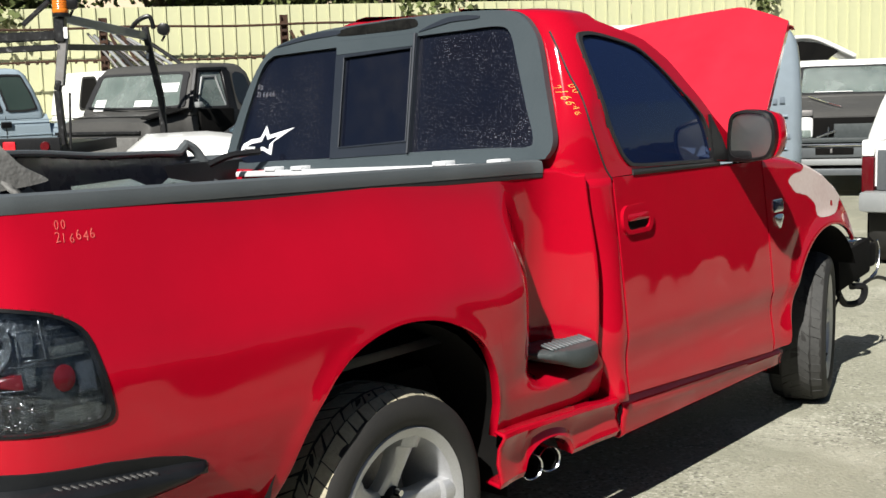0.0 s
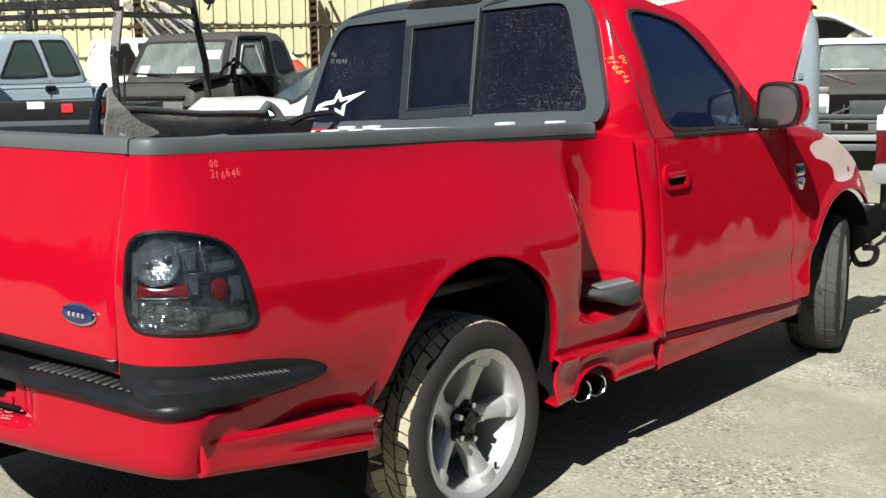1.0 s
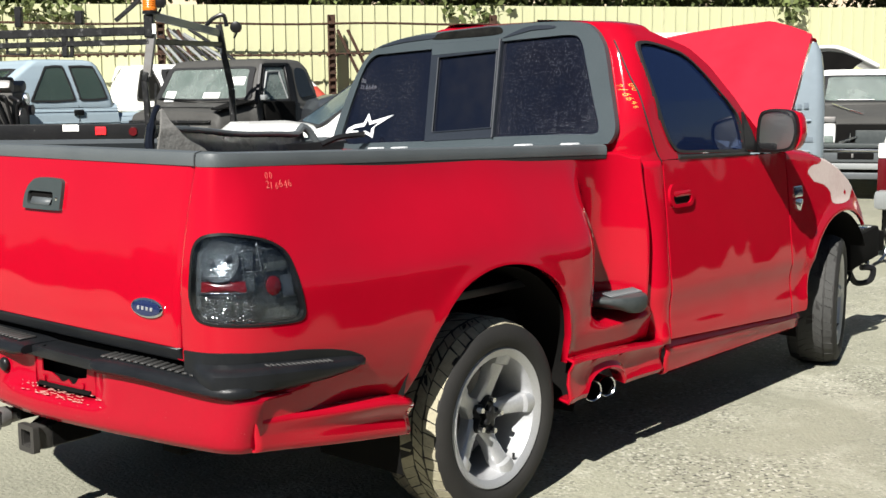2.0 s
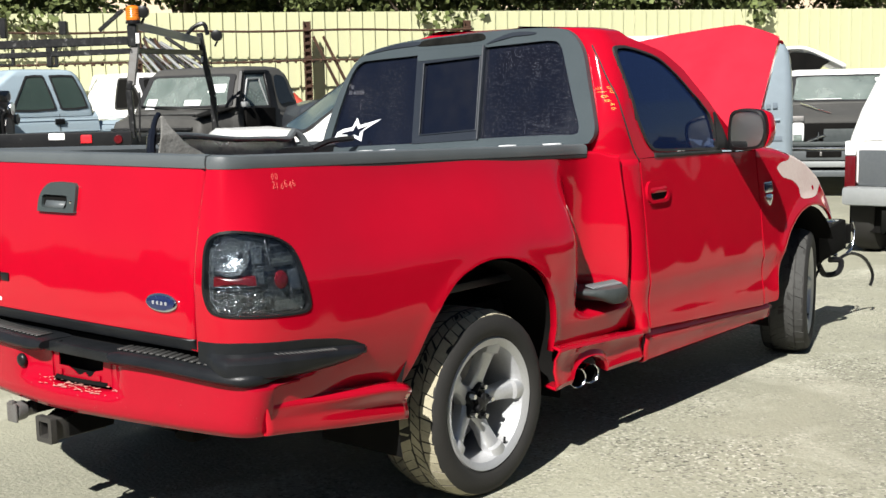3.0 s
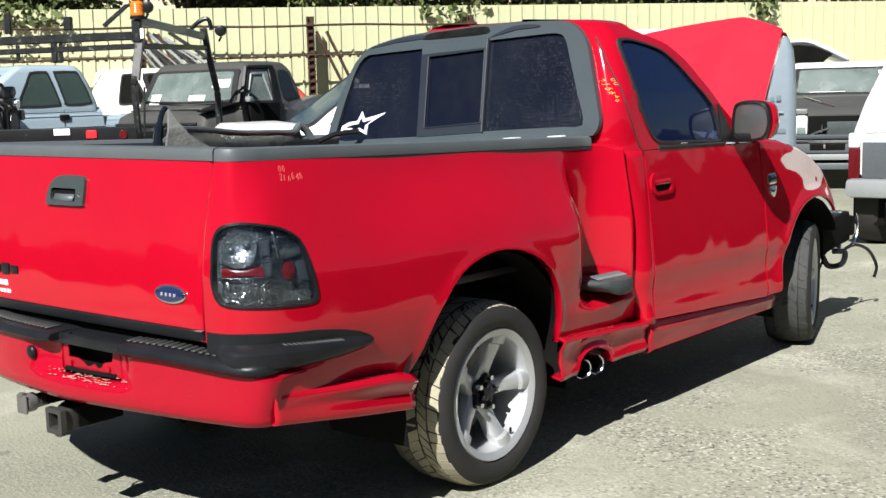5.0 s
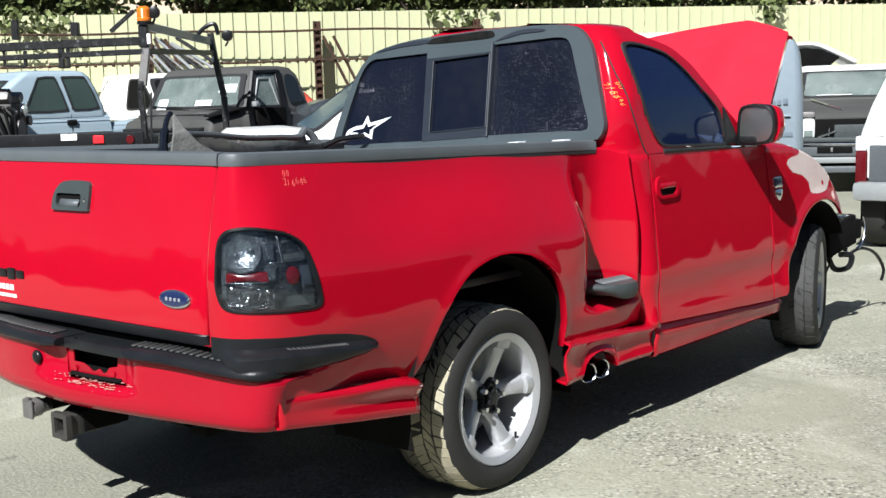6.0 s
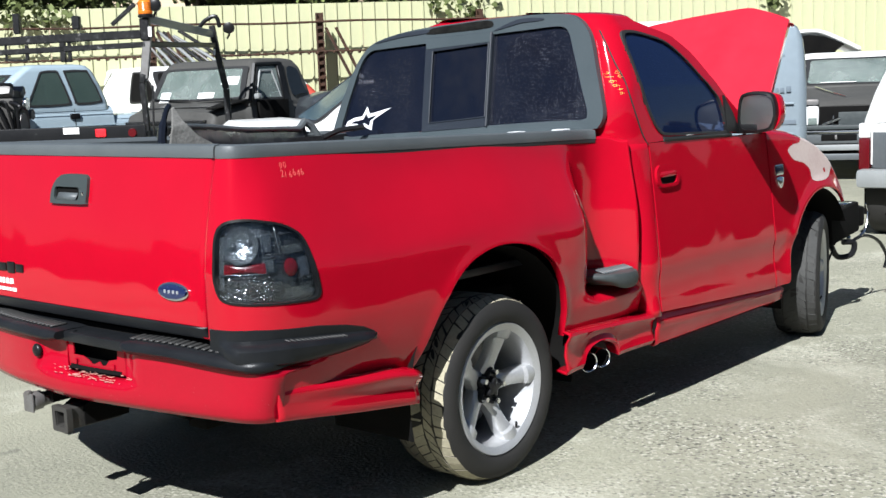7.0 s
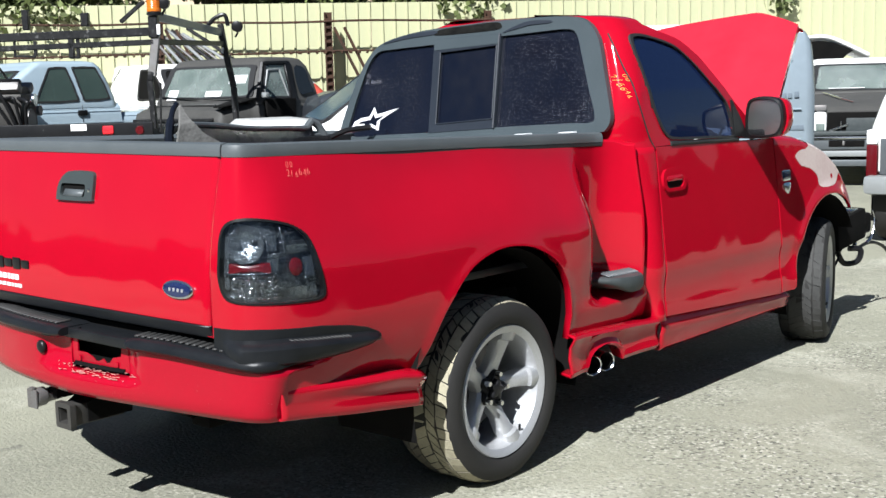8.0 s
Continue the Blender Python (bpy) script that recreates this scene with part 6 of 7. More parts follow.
def vehicle(name, label, category, m, paint, stations, cab, sides=(), front=None, rear=None, roof_paint=None, group="parked vehicles", wheels=(), glass=None, roof=True):
    """A parked vehicle; x ahead, y to its left. stations: (x, half width, bottom, top); cab: (z, rear x, front x, half width) from belt to roof;
    sides: window outlines (x, z); front and rear: window outlines (y, z); wheels: (x, half track, radius)."""
    v = thing(name, label, category, m, group=group)
    glass = glass or CLEAR
    b = bmesh.new()
    st = np.array(stations, float)
    xs = st[:, 0]
    rings = []
    for i in range(len(st) - 1):
        for t in np.linspace(0, 1, 6)[: (6 if i == len(st) - 2 else 5)]:
            rings.append(body_ring(*(st[i] + (st[i + 1] - st[i]) * t)))
    loft(b, rings)
    part("body", b, paint, v)
    cab = np.array(cab, float)

    def at(z):
        return [float(np.interp(z, cab[:, 0], cab[:, i])) for i in (1, 2, 3)]

    def ring(z, inset=0.0):
        xr, xf, w = at(z)
        xr, xf, w = xr + inset, xf - inset, w - inset
        r = 0.09
        out = [(xf - r * (1 - math.cos(a)), w - r + r * math.sin(a)) for a in np.linspace(0, math.pi / 2, 6)]
        out += [(xf - r + (xr - xf + 2 * r) * t, w) for t in np.linspace(0, 1, 40)[1:-1]]
        out += [(xr + r - r * math.sin(a), w - r + r * math.cos(a)) for a in np.linspace(0, math.pi / 2, 6)]
        out += [(xr, (w - r) * (1 - 2 * t)) for t in np.linspace(0, 1, 30)[1:-1]]
        out += [(xr + r - r * math.cos(a), -w + r - r * math.sin(a)) for a in np.linspace(0, math.pi / 2, 6)]
        out += [(xr + r + (xf - xr - 2 * r) * t, -w) for t in np.linspace(0, 1, 40)[1:-1]]
        out += [(xf - r + r * math.sin(a), -w + r - r * math.cos(a)) for a in np.linspace(0, math.pi / 2, 6)]
        out += [(xf, -(w - r) * (1 - 2 * t)) for t in np.linspace(0, 1, 30)[1:-1]]
        return [(x, y, z) for x, y in out]

    z0, z1 = cab[0, 0], cab[-1, 0]
    b = bmesh.new()
    rings = [ring(z) for z in np.linspace(z0 - 0.03, z1, 30)] + [ring(z1 + 0.045 * math.sin(a), 0.16 * (1 - math.cos(a))) for a in (0.4, 0.8, 1.2, 1.57)]
    vs = grid(b, rings, True)
    b.faces.new(vs[-1])
    gone = []
    for f in b.faces:
        c = f.calc_center_median()
        xr, xf, w = at(c.z)
        if abs(c.y) > w - 0.02 and any(inside(s, c.x, c.z) for s in sides):
            gone.append(f)
        elif front and c.x > xf - 0.02 and inside(front, c.y, c.z):
            gone.append(f)
        elif rear and c.x < xr + 0.02 and inside(rear, c.y, c.z):
            gone.append(f)
    bmesh.ops.delete(b, geom=gone, context="FACES")
    if roof_paint:
        for f in b.faces:
            f.material_index = int(f.calc_center_median().z > z1 - 0.05)
    part("cab", b, [paint, roof_paint] if roof_paint else paint, v)
    for outline, kind in [(s, 1) for s in sides] + [(s, -1) for s in sides] + ([(front, 2)] if front else []) + ([(rear, 3)] if rear else []):
        def put(u, w_, d, kind=kind):
            xr, xf, hw = at(w_)
            return (u, kind * (hw + d), w_) if abs(kind) == 1 else ((xf + d, u, w_) if kind == 2 else (xr - d, u, w_))
        q = np.array(outline, float)
        o = spline([q[i] + (q[(i + 1) % len(q)] - q[i]) * t for i in range(len(q)) for t in (0.10, 0.5, 0.90)], 3, True)
        b = bmesh.new()
        plate(b, shrunk(o, 1.05), [shrunk(o, 0.93)], lambda u, w_, d: put(u, w_, 0.008 - d), 0.02)
        win = part("window", b, SEAL, v)
        b = bmesh.new()
        plate(b, shrunk(o, 0.95), [], lambda u, w_, d: put(u, w_, 0.002 - d), 0.005)
        part("pane", b, glass, win)
    # seats and dashboard
    xr, xf, w = at(z0)
    b = bmesh.new()
    for y in (-0.38, 0.38):
        box(b, (0.16, 0.46, 0.62), (xf - 1.05, y, min(z0 + 0.02, z1 - 0.42)), 0.06)
        box(b, (0.10, 0.26, 0.18), (xf - 1.08, y, min(z0 + 0.40, z1 - 0.12)), 0.05)
    box(b, (0.35, w * 1.8, 0.2), (xf - 0.30, 0, z0 - 0.06), 0.06)
    part("seats", b, INTERIOR, v)
    for x, y, r in wheels:
        for sy in (1, -1):
            wv = new("wheel")
            wv.parent = v
            wv.matrix_basis = Matrix.Translation((x, sy * y, r)) @ Matrix.Rotation(radians(90 * sy), 4, "Z")
            b = bmesh.new()
            lathe(b, [(-0.11, r * 0.6), (-0.115, r * 0.8), (-0.10, r * 0.96), (-0.06, r), (0.06, r), (0.10, r * 0.96), (0.115, r * 0.8), (0.11, r * 0.6)], 40)
            part("tyre", b, RUBBER, wv)
            b = bmesh.new()
            lathe(b, [(-0.09, r * 0.6), (-0.05, r * 0.55), (0.02, r * 0.5), (0.03, r * 0.2), (0.04, 0.0)], 32)
            part("rim", b, SILVER, wv)
    return v


def add_box(v, name, size, at, material, bevel=0.02, label="", m=None):
    b = bmesh.new()
    box(b, size, at, bevel, m)
    return part(name, b, material, v, label)


# pale blue extended-cab pickup, its left side to the yard
v = vehicle("parked_pickup", "pale blue extended-cab pickup truck parked by the fence", "pickup truck", heading_pose(-10.45, 5.63, -0.10, -0.995), BLUE_PAINT,
            [(-2.15, 0.80, 0.5, 1.25), (-2.1, 0.86, 0.45, 1.28), (-0.06, 0.88, 0.45, 1.28), (-0.04, 0.88, 0.45, 1.41), (1.75, 0.88, 0.45, 1.40), (1.9, 0.87, 0.45, 1.20), (2.5, 0.84, 0.45, 1.08), (2.7, 0.76, 0.5, 0.95)],
            [(1.38, -0.02, 1.85, 0.86), (1.48, 0.0, 1.66, 0.85), (1.70, 0.07, 1.34, 0.81), (1.86, 0.14, 1.12, 0.77), (1.90, 0.18, 1.05, 0.75)],
            sides=[[(0.24, 1.855), (0.40, 1.862), (0.555, 1.855), (0.50, 1.62), (0.455, 1.44), (0.25, 1.44), (0.10, 1.46), (0.15, 1.64)], [(0.645, 1.855), (0.76, 1.86), (0.87, 1.845), (1.0, 1.62), (1.10, 1.43), (0.80, 1.425), (0.53, 1.44), (0.58, 1.64)]], glass=AUTO_GLASS,
            front=[(-0.62, 1.82), (0.62, 1.82), (0.72, 1.44), (-0.72, 1.44)], wheels=((1.95, 0.74, 0.36), (-1.35, 0.74, 0.36)))
add_box(v, "door_handle", (0.13, 0.03, 0.07), (0.50, 0.885, 1.285), BLACK, 0.012, "black door handle")
for z in (1.16, 1.33):
    b = bmesh.new()
    bar(b, (-2.0, 0.885, z), (1.3, 0.885, z), 0.006, 0.01)
    part("crease", b, BLUE_PAINT, v)
for x in (0.50, 1.30):
    b = bmesh.new()
    bar(b, (x, 0.884, 0.6), (x, 0.884, 1.38), 0.006, 0.006)
    part("door_gap", b, SEAL, v)
add_box(v, "door_mirror", (0.08, 0.18, 0.16), (1.40, 0.99, 1.50), BLACK, 0.03, "black door mirror")

# charcoal extended-cab pickup, nose to the yard, grille missing
v = vehicle("parked_pickup", "matt charcoal pickup truck with its grille and one door glass missing", "pickup truck", heading_pose(-7.215, 5.155, 0.068, -0.998), CHARCOAL,
            [(-3.0, 0.82, 0.5, 1.25), (-1.02, 0.86, 0.45, 1.28), (-1.0, 0.88, 0.45, 1.42), (0.02, 0.88, 0.45, 1.41), (0.12, 0.82, 0.5, 1.385), (0.32, 0.78, 0.5, 1.35), (0.48, 0.74, 0.55, 1.30), (0.52, 0.72, 0.6, 1.22)],
            [(1.39, -0.97, 0.10, 0.85), (1.60, -0.93, 0.01, 0.80), (1.78, -0.87, -0.08, 0.755), (1.84, -0.82, -0.13, 0.72)],
            sides=[[(-0.16, 1.80), (-0.08, 1.62), (-0.02, 1.43), (-0.45, 1.43), (-0.45, 1.62), (-0.45, 1.80)]],
            front=[(-0.66, 1.79), (0.66, 1.79), (0.70, 1.62), (0.74, 1.45), (0.0, 1.435), (-0.74, 1.45), (-0.70, 1.62)], wheels=((0.0, 0.74, 0.36), (-2.2, 0.74, 0.36)))
# the doorway is no opening: a black panel carries the shade inside it
add_box(v, "doorway_shade", (0.47, 0.05, 0.80), (-0.23, 0.895, 1.02), DARK, 0.02, "black panel painted as the shade inside the stripped doorway")
b = bmesh.new()
bar(b, (-0.03, 0.83, 1.44), (-0.17, 0.765, 1.735), 0.035, 0.02)
bar(b, (-0.17, 0.765, 1.735), (-0.36, 0.765, 1.745), 0.03, 0.02)
bar(b, (-0.36, 0.765, 1.745), (-0.43, 0.83, 1.44), 0.035, 0.02)
part("door_frame", b, GREY_PAINT, v, "pale bare window frame of the stripped door")
b = bmesh.new()
bar(b, (-0.50, 0.845, 1.38), (-0.50, 0.735, 1.83), 0.09, 0.05)
bar(b, (-0.50, 0.89, 0.62), (-0.50, 0.89, 1.40), 0.10, 0.03)
bar(b, (0.07, 0.845, 1.40), (-0.13, 0.735, 1.82), 0.04, 0.04)
bar(b, (-0.13, 0.745, 1.815), (-0.50, 0.745, 1.825), 0.05, 0.03)
part("bare_pillar", b, BLACK, v, "bare black door pillar")
b = bmesh.new()
plate(b, spline([(-0.60, 1.765), (-0.76, 1.755), (-0.79, 1.62), (-0.84, 1.49), (-0.74, 1.475), (-0.60, 1.475)], 3, True), [], lambda u, w_, d: (u, 0.864 - 0.255 * (w_ - 1.39) + d, w_), 0.006)
part("quarter_glass", b, DARK_GLASS, v, "dark tinted quarter window")
b = bmesh.new()
bar(b, (0.36, -0.62, 1.355), (0.37, 0.50, 1.36), 0.02, 0.012)
bar(b, (0.53, -0.70, 1.20), (0.53, 0.62, 1.21), 0.03, 0.03)
part("bonnet_edge", b, BLACK_SCUFFED, v)
# the torn corner of the bonnet: a dark open bay
b = bmesh.new()
plate(b, [(0.06, 0.52), (0.50, 0.60), (0.535, 0.73), (0.34, 0.79), (0.06, 0.84)], [], lambda u, w_, d: (u, w_, 1.416 - 0.20 * (u - 0.1) + d), 0.012)
part("engine_bay", b, DARK, v, "dark open corner of the engine bay")
add_box(v, "radiator_support", (0.10, 1.2, 0.32), (0.50, 0, 1.0), FELT, 0.02, "dusty exposed radiator frame")
add_box(v, "front_bumper", (0.12, 1.55, 0.2), (0.58, 0, 0.72), BLACK, 0.03)
for y in (-0.72, 0.72):
    add_box(v, "headlamp_opening", (0.08, 0.26, 0.2), (0.50, y, 1.02), DARK, 0.02)
for y, z, w_, h_ in ((0.47, 1.64, 0.27, 0.10), (-0.54, 1.475, 0.16, 0.13), (0.14, 1.485, 0.26, 0.07)):
    add_box(v, "sticker", (0.004, w_, h_), (0.112 - 0.49 * (z - 1.39), y, z), PAPER, 0.001, "white paper sticker on the windscreen", Matrix.Rotation(radians(-26), 4, "Y"))
b = bmesh.new()
bar(b, (0.11, 0.60, 1.44), (0.12, 0.05, 1.425), 0.012, 0.012)
bar(b, (0.12, -0.05, 1.43), (0.10, -0.70, 1.46), 0.012, 0.012)
part("wiper", b, BLACK, v)
add_box(v, "door_mirror", (0.06, 0.09, 0.06), (0.02, 0.91, 1.46), GREY_PAINT, 0.02, "small pale broken mirror")

# dark pickup parked between the charcoal one and the white car, nose to the yard
v = vehicle("parked_pickup", "dark slate pickup truck squeezed between two parked cars", "pickup truck", heading_pose(-5.25, 4.85, -0.6, -0.8), SLATE_PAINT,
            [(-4.2, 0.76, 0.5, 1.22), (-2.75, 0.8, 0.45, 1.25), (-2.7, 0.8, 0.45, 1.46), (-0.9, 0.8, 0.45, 1.50), (-0.2, 0.76, 0.5, 1.47), (-0.05, 0.70, 0.52, 1.42), (0, 0.66, 0.58, 1.32)],
            [(1.46, -2.6, -0.85, 0.76), (1.62, -2.5, -1.12, 0.72), (1.74, -2.4, -1.32, 0.68)],
            sides=[[(-1.4, 1.70), (-1.15, 1.52), (-1.9, 1.50), (-1.9, 1.70)]], front=[(-0.58, 1.70), (0.58, 1.70), (0.68, 1.52), (-0.68, 1.52)], glass=DARK_GLASS, wheels=((-0.7, 0.70, 0.36), (-3.4, 0.70, 0.36)))
for y in (-0.5, 0.5):
    add_box(v, "headlamp", (0.06, 0.22, 0.14), (0.0, y, 1.12), CHROME, 0.02)
add_box(v, "grille", (0.05, 0.7, 0.2), (0.005, 0, 1.1), BLACK, 0.02)

# far red car with a white roof, side on before the fence
vehicle("parked_car", "faded red car with a white roof parked near the fence", "car", heading_pose(-10.98, 9.44, 0.63, 0.776), FAR_RED,
        [(-1.9, 0.72, 0.5, 1.2), (-1.7, 0.8, 0.4, 1.34), (1.2, 0.8, 0.4, 1.32), (1.4, 0.72, 0.5, 1.1)],
        [(1.30, -1.4, 0.95, 0.76), (1.66, -1.2, 0.6, 0.68)], roof_paint=WHITE, wheels=((-1.2, 0.70, 0.32), (0.9, 0.70, 0.32)))

# white car beside the bed, nose to the yard
v = vehicle("parked_suv", "white estate car with a pale windscreen standing beside the red pickup", "car", heading_pose(-3.31, 3.11, -0.6, -0.8), WHITE,
            [(-3.2, 0.76, 0.5, 1.18), (-3.1, 0.82, 0.4, 1.22), (0.02, 0.84, 0.4, 1.25), (0.2, 0.78, 0.42, 1.275), (0.62, 0.70, 0.45, 1.27), (0.76, 0.66, 0.5, 1.16)],
            [(1.21, -2.7, 0.12, 0.80), (1.40, -2.6, -0.16, 0.77), (1.66, -2.45, -0.52, 0.70), (1.78, -2.3, -0.68, 0.66)],
            sides=[[(-0.55, 1.58), (-0.35, 1.45), (-0.12, 1.27), (-0.6, 1.26), (-1.1, 1.26), (-1.1, 1.58)], [(-1.2, 1.58), (-2.1, 1.58), (-2.4, 1.27), (-1.2, 1.26)]],
            front=[(-0.58, 1.73), (0.58, 1.73), (0.68, 1.46), (0.74, 1.26), (-0.74, 1.26), (-0.68, 1.46)], glass=mat("blue_grey_windscreen", (0.045, 0.078, 0.105), 0.12, col2=(0.065, 0.10, 0.125), trans=0.0, spec=0.06), wheels=((0.3, 0.72, 0.33), (-2.4, 0.72, 0.33)))
b = bmesh.new()
bar(b, (0.08, -0.62, 1.262), (0.06, -0.1, 1.255), 0.014, 0.014)
bar(b, (0.08, 0.02, 1.262), (0.06, 0.5, 1.255), 0.014, 0.014)
part("wiper", b, BLACK, v)

# white estate seen from behind, two-tone lower body
v = vehicle("parked_suv", "white two-tone sport utility vehicle, its rear corner and tyre showing", "car", heading_pose(0.53, 7.12, -0.06, 1.0), WHITE,
            [(0.0, 0.86, 0.62, 1.04), (0.06, 0.89, 0.60, 1.08), (3.2, 0.90, 0.55, 1.08), (3.4, 0.89, 0.55, 1.05), (4.3, 0.86, 0.55, 0.98), (4.5, 0.78, 0.6, 0.88)],
            [(1.05, 0.0, 3.5, 0.88), (1.30, 0.10, 3.2, 0.82), (1.58, 0.22, 2.8, 0.72), (1.72, 0.30, 2.6, 0.66)],
            sides=[[(0.95, 1.62), (1.3, 1.64), (1.3, 1.14), (0.85, 1.14)], [(1.4, 1.64), (2.5, 1.62), (3.0, 1.2), (3.0, 1.14), (1.4, 1.14)]],
            rear=[(-0.4, 1.62), (0.4, 1.62), (0.45, 1.22), (-0.45, 1.22)], glass=DARK_GLASS, wheels=((0.42, 0.76, 0.37), (3.4, 0.76, 0.37)))
add_box(v, "tailgate_panel", (0.02, 1.56, 0.32), (-0.012, 0, 0.79), BUMPER_GREY, 0.008, "grey lower tailgate panel")
add_box(v, "rear_bumper", (0.22, 1.80, 0.17), (-0.02, 0, 0.54), GREY_PAINT, 0.05, "pale grey rear bumper")
for sy in (1, -1):
    add_box(v, "tail_lamp", (0.09, 0.10, 0.30), (-0.005, sy * 0.845, 0.75), REDLENS, 0.02, "tall red tail lamp")
    add_box(v, "clear_lamp", (0.09, 0.10, 0.13), (-0.005, sy * 0.845, 0.965), PAPER, 0.02, "clear reversing lamp")
    add_box(v, "mud_flap", (0.02, 0.28, 0.3), (0.10, sy * 0.74, 0.35), DARK, 0.005)
add_box(v, "underbody", (4.2, 1.4, 0.2), (2.2, 0, 0.5), DARK, 0.03)

# grey pickup facing the yard, nose stripped
v = vehicle("parked_pickup", "dark grey white-roofed pickup with stripped grille facing the yard", "pickup truck", heading_pose(-2.43, 12.79, 0.40, -0.92), CHARCOAL,
            [(-4.6, 0.85, 0.5, 1.2), (-1.6, 0.90, 0.45, 1.25), (-1.5, 0.92, 0.45, 1.30), (-1.0, 0.93, 0.45, 1.30), (-0.14, 0.92, 0.62, 1.08), (-0.05, 0.90, 0.64, 1.02)],
            [(1.28, -2.4, -0.85, 0.92), (1.50, -2.35, -1.15, 0.90), (1.68, -2.2, -1.42, 0.87), (1.74, -2.1, -1.5, 0.84)],
            sides=[[(-1.45, 1.66), (-1.1, 1.36), (-1.9, 1.34), (-1.9, 1.66)]], front=[(-0.76, 1.69), (0.76, 1.69), (0.80, 1.50), (0.82, 1.32), (-0.82, 1.32), (-0.80, 1.50)], roof_paint=WHITE, wheels=((-0.8, 0.78, 0.36), (-4.0, 0.78, 0.36)))
add_box(v, "grille_opening", (0.05, 1.24, 0.27), (-0.025, 0.0, 0.885), DARK, 0.02, "dark opening where the grille was")
add_box(v, "radiator", (0.03, 0.85, 0.19), (0.005, 0.06, 0.845), STEP, 0.01, "dusty radiator behind the missing grille")
bp = add_box(v, "front_bumper", (0.16, 1.90, 0.19), (0.06, 0, 0.60), BUMPER_GREY, 0.04, "silver-grey front bumper with a slot")
add_box(v, "bumper_shelf", (0.20, 1.86, 0.06), (0.04, 0, 0.735), STEP, 0.02)
add_box(v, "bumper_trim", (0.03, 1.88, 0.035), (0.145, 0, 0.672), CHROME, 0.012, "bright bumper trim")
add_box(bp, "bumper_slot", (0.02, 0.47, 0.09), (0.137, -0.36, 0.595), DARK, 0.01)
add_box(bp, "slot_bracket", (0.03, 0.03, 0.06), (0.142, -0.40, 0.60), STEEL, 0.008)
add_box(v, "lower_bumper", (0.14, 1.88, 0.085), (0.07, 0, 0.455), GREY_PAINT, 0.025, "pale lower bumper bar")
add_box(v, "lower_grille", (0.06, 1.80, 0.05), (0.06, 0, 0.395), DARK, 0.01)
add_box(v, "air_dam", (0.12, 1.86, 0.09), (0.06, 0, 0.325), BUMPER_GREY, 0.02)
for y in (-0.71, 0.71):
    lamp = add_box(v, "headlamp", (0.10, 0.18, 0.27), (-0.01, y, 0.895), PAPER, 0.05, "pale headlamp with a chrome rim")
    add_box(lamp, "lens", (0.02, 0.12, 0.10), (0.043, y, 0.82), CLEAR, 0.008)
    add_box(v, "indicator", (0.10, 0.17, 0.08), (-0.06, y, 1.085), STEEL, 0.02)
b = bmesh.new()
bar(b, (0.03, -0.58, 0.765), (0.02, -0.34, 0.855), 0.03, 0.03)
bar(b, (0.03, -0.44, 0.78), (0.03, -0.43, 0.90), 0.015, 0.015)
part("loose_bracket", b, CHROME, v, "bright loose bracket in the grille opening")
b = bmesh.new()
bar(b, (-0.80, -0.66, 1.295), (-0.45, -0.42, 1.205), 0.025, 0.015)
bar(b, (-0.46, -0.43, 1.208), (-0.28, -0.26, 1.155), 0.018, 0.012)
part("broken_stay", b, CHROME, v, "bent bright stay lying on the bonnet")
add_box(v, "dash_papers", (0.22, 0.50, 0.01), (-1.02, -0.34, 1.345), PAPER, 0.004, "pale papers on the dashboard")
add_box(v, "sticker", (0.004, 0.26, 0.07), (-1.30, 0.52, 1.62), PAPER, 0.001, "white paper sticker", Matrix.Rotation(radians(-52), 4, "Y"))

# car behind it with its bonnet up
v = vehicle("parked_car", "white car with its bonnet raised standing behind the grey pickup", "car", heading_pose(-4.41, 15.82, 0.40, -0.92), WHITE,
            [(-3.8, 0.8, 0.4, 1.05), (-1.2, 0.86, 0.4, 1.08), (-0.2, 0.84, 0.4, 1.0), (0, 0.8, 0.5, 0.9)],
            [(1.06, -3.0, -0.9, 0.78), (1.42, -2.6, -1.5, 0.66)], front=[(-0.6, 1.38), (0.6, 1.38), (0.7, 1.12), (-0.7, 1.12)], wheels=((-0.7, 0.72, 0.32), (-3.0, 0.72, 0.32)))
b = bmesh.new()
crown = spline([(-0.80, 1.98), (-0.74, 2.09), (-0.55, 2.15), (-0.10, 2.19), (0.12, 2.16), (0.40, 2.03), (0.72, 1.86)], 6)
grid(b, [[(-0.50 - 0.30 * q, y, z - 0.16 * q) for y, z in crown] for q in (0.0, 0.5, 1.0)])
bn = solid(part("bonnet", b, WHITE, v, "raised white bonnet, dark below"), 0.045, 1)
b = bmesh.new()
plate(b, [(-0.74, 2.06), (-0.10, 2.13), (0.14, 2.10), (0.40, 1.99), (0.47, 1.95), (0.38, 1.89), (0.31, 1.82), (0.30, 1.74), (-0.76, 1.74)], [], lambda u, w_, d: (-0.54 + d - 0.12 * (2.1 - w_), u, w_), 0.02)
part("bonnet_lining", b, DARK, bn)
for y in (-0.55, 0.4):
    b = bmesh.new()
    tube(b, [(-0.75, y, 1.05), (-0.70, y, 1.62)], 0.012, 6)
    part("bonnet_stay", b, BLACK, bn)

# blue-grey cargo van, blank side to the yard
v = thing("cargo_van", "faded blue-grey cargo van with white roof and worn lettering", "van", heading_pose(-1.54, 8.69, -0.77, -0.64), group="parked vehicles")


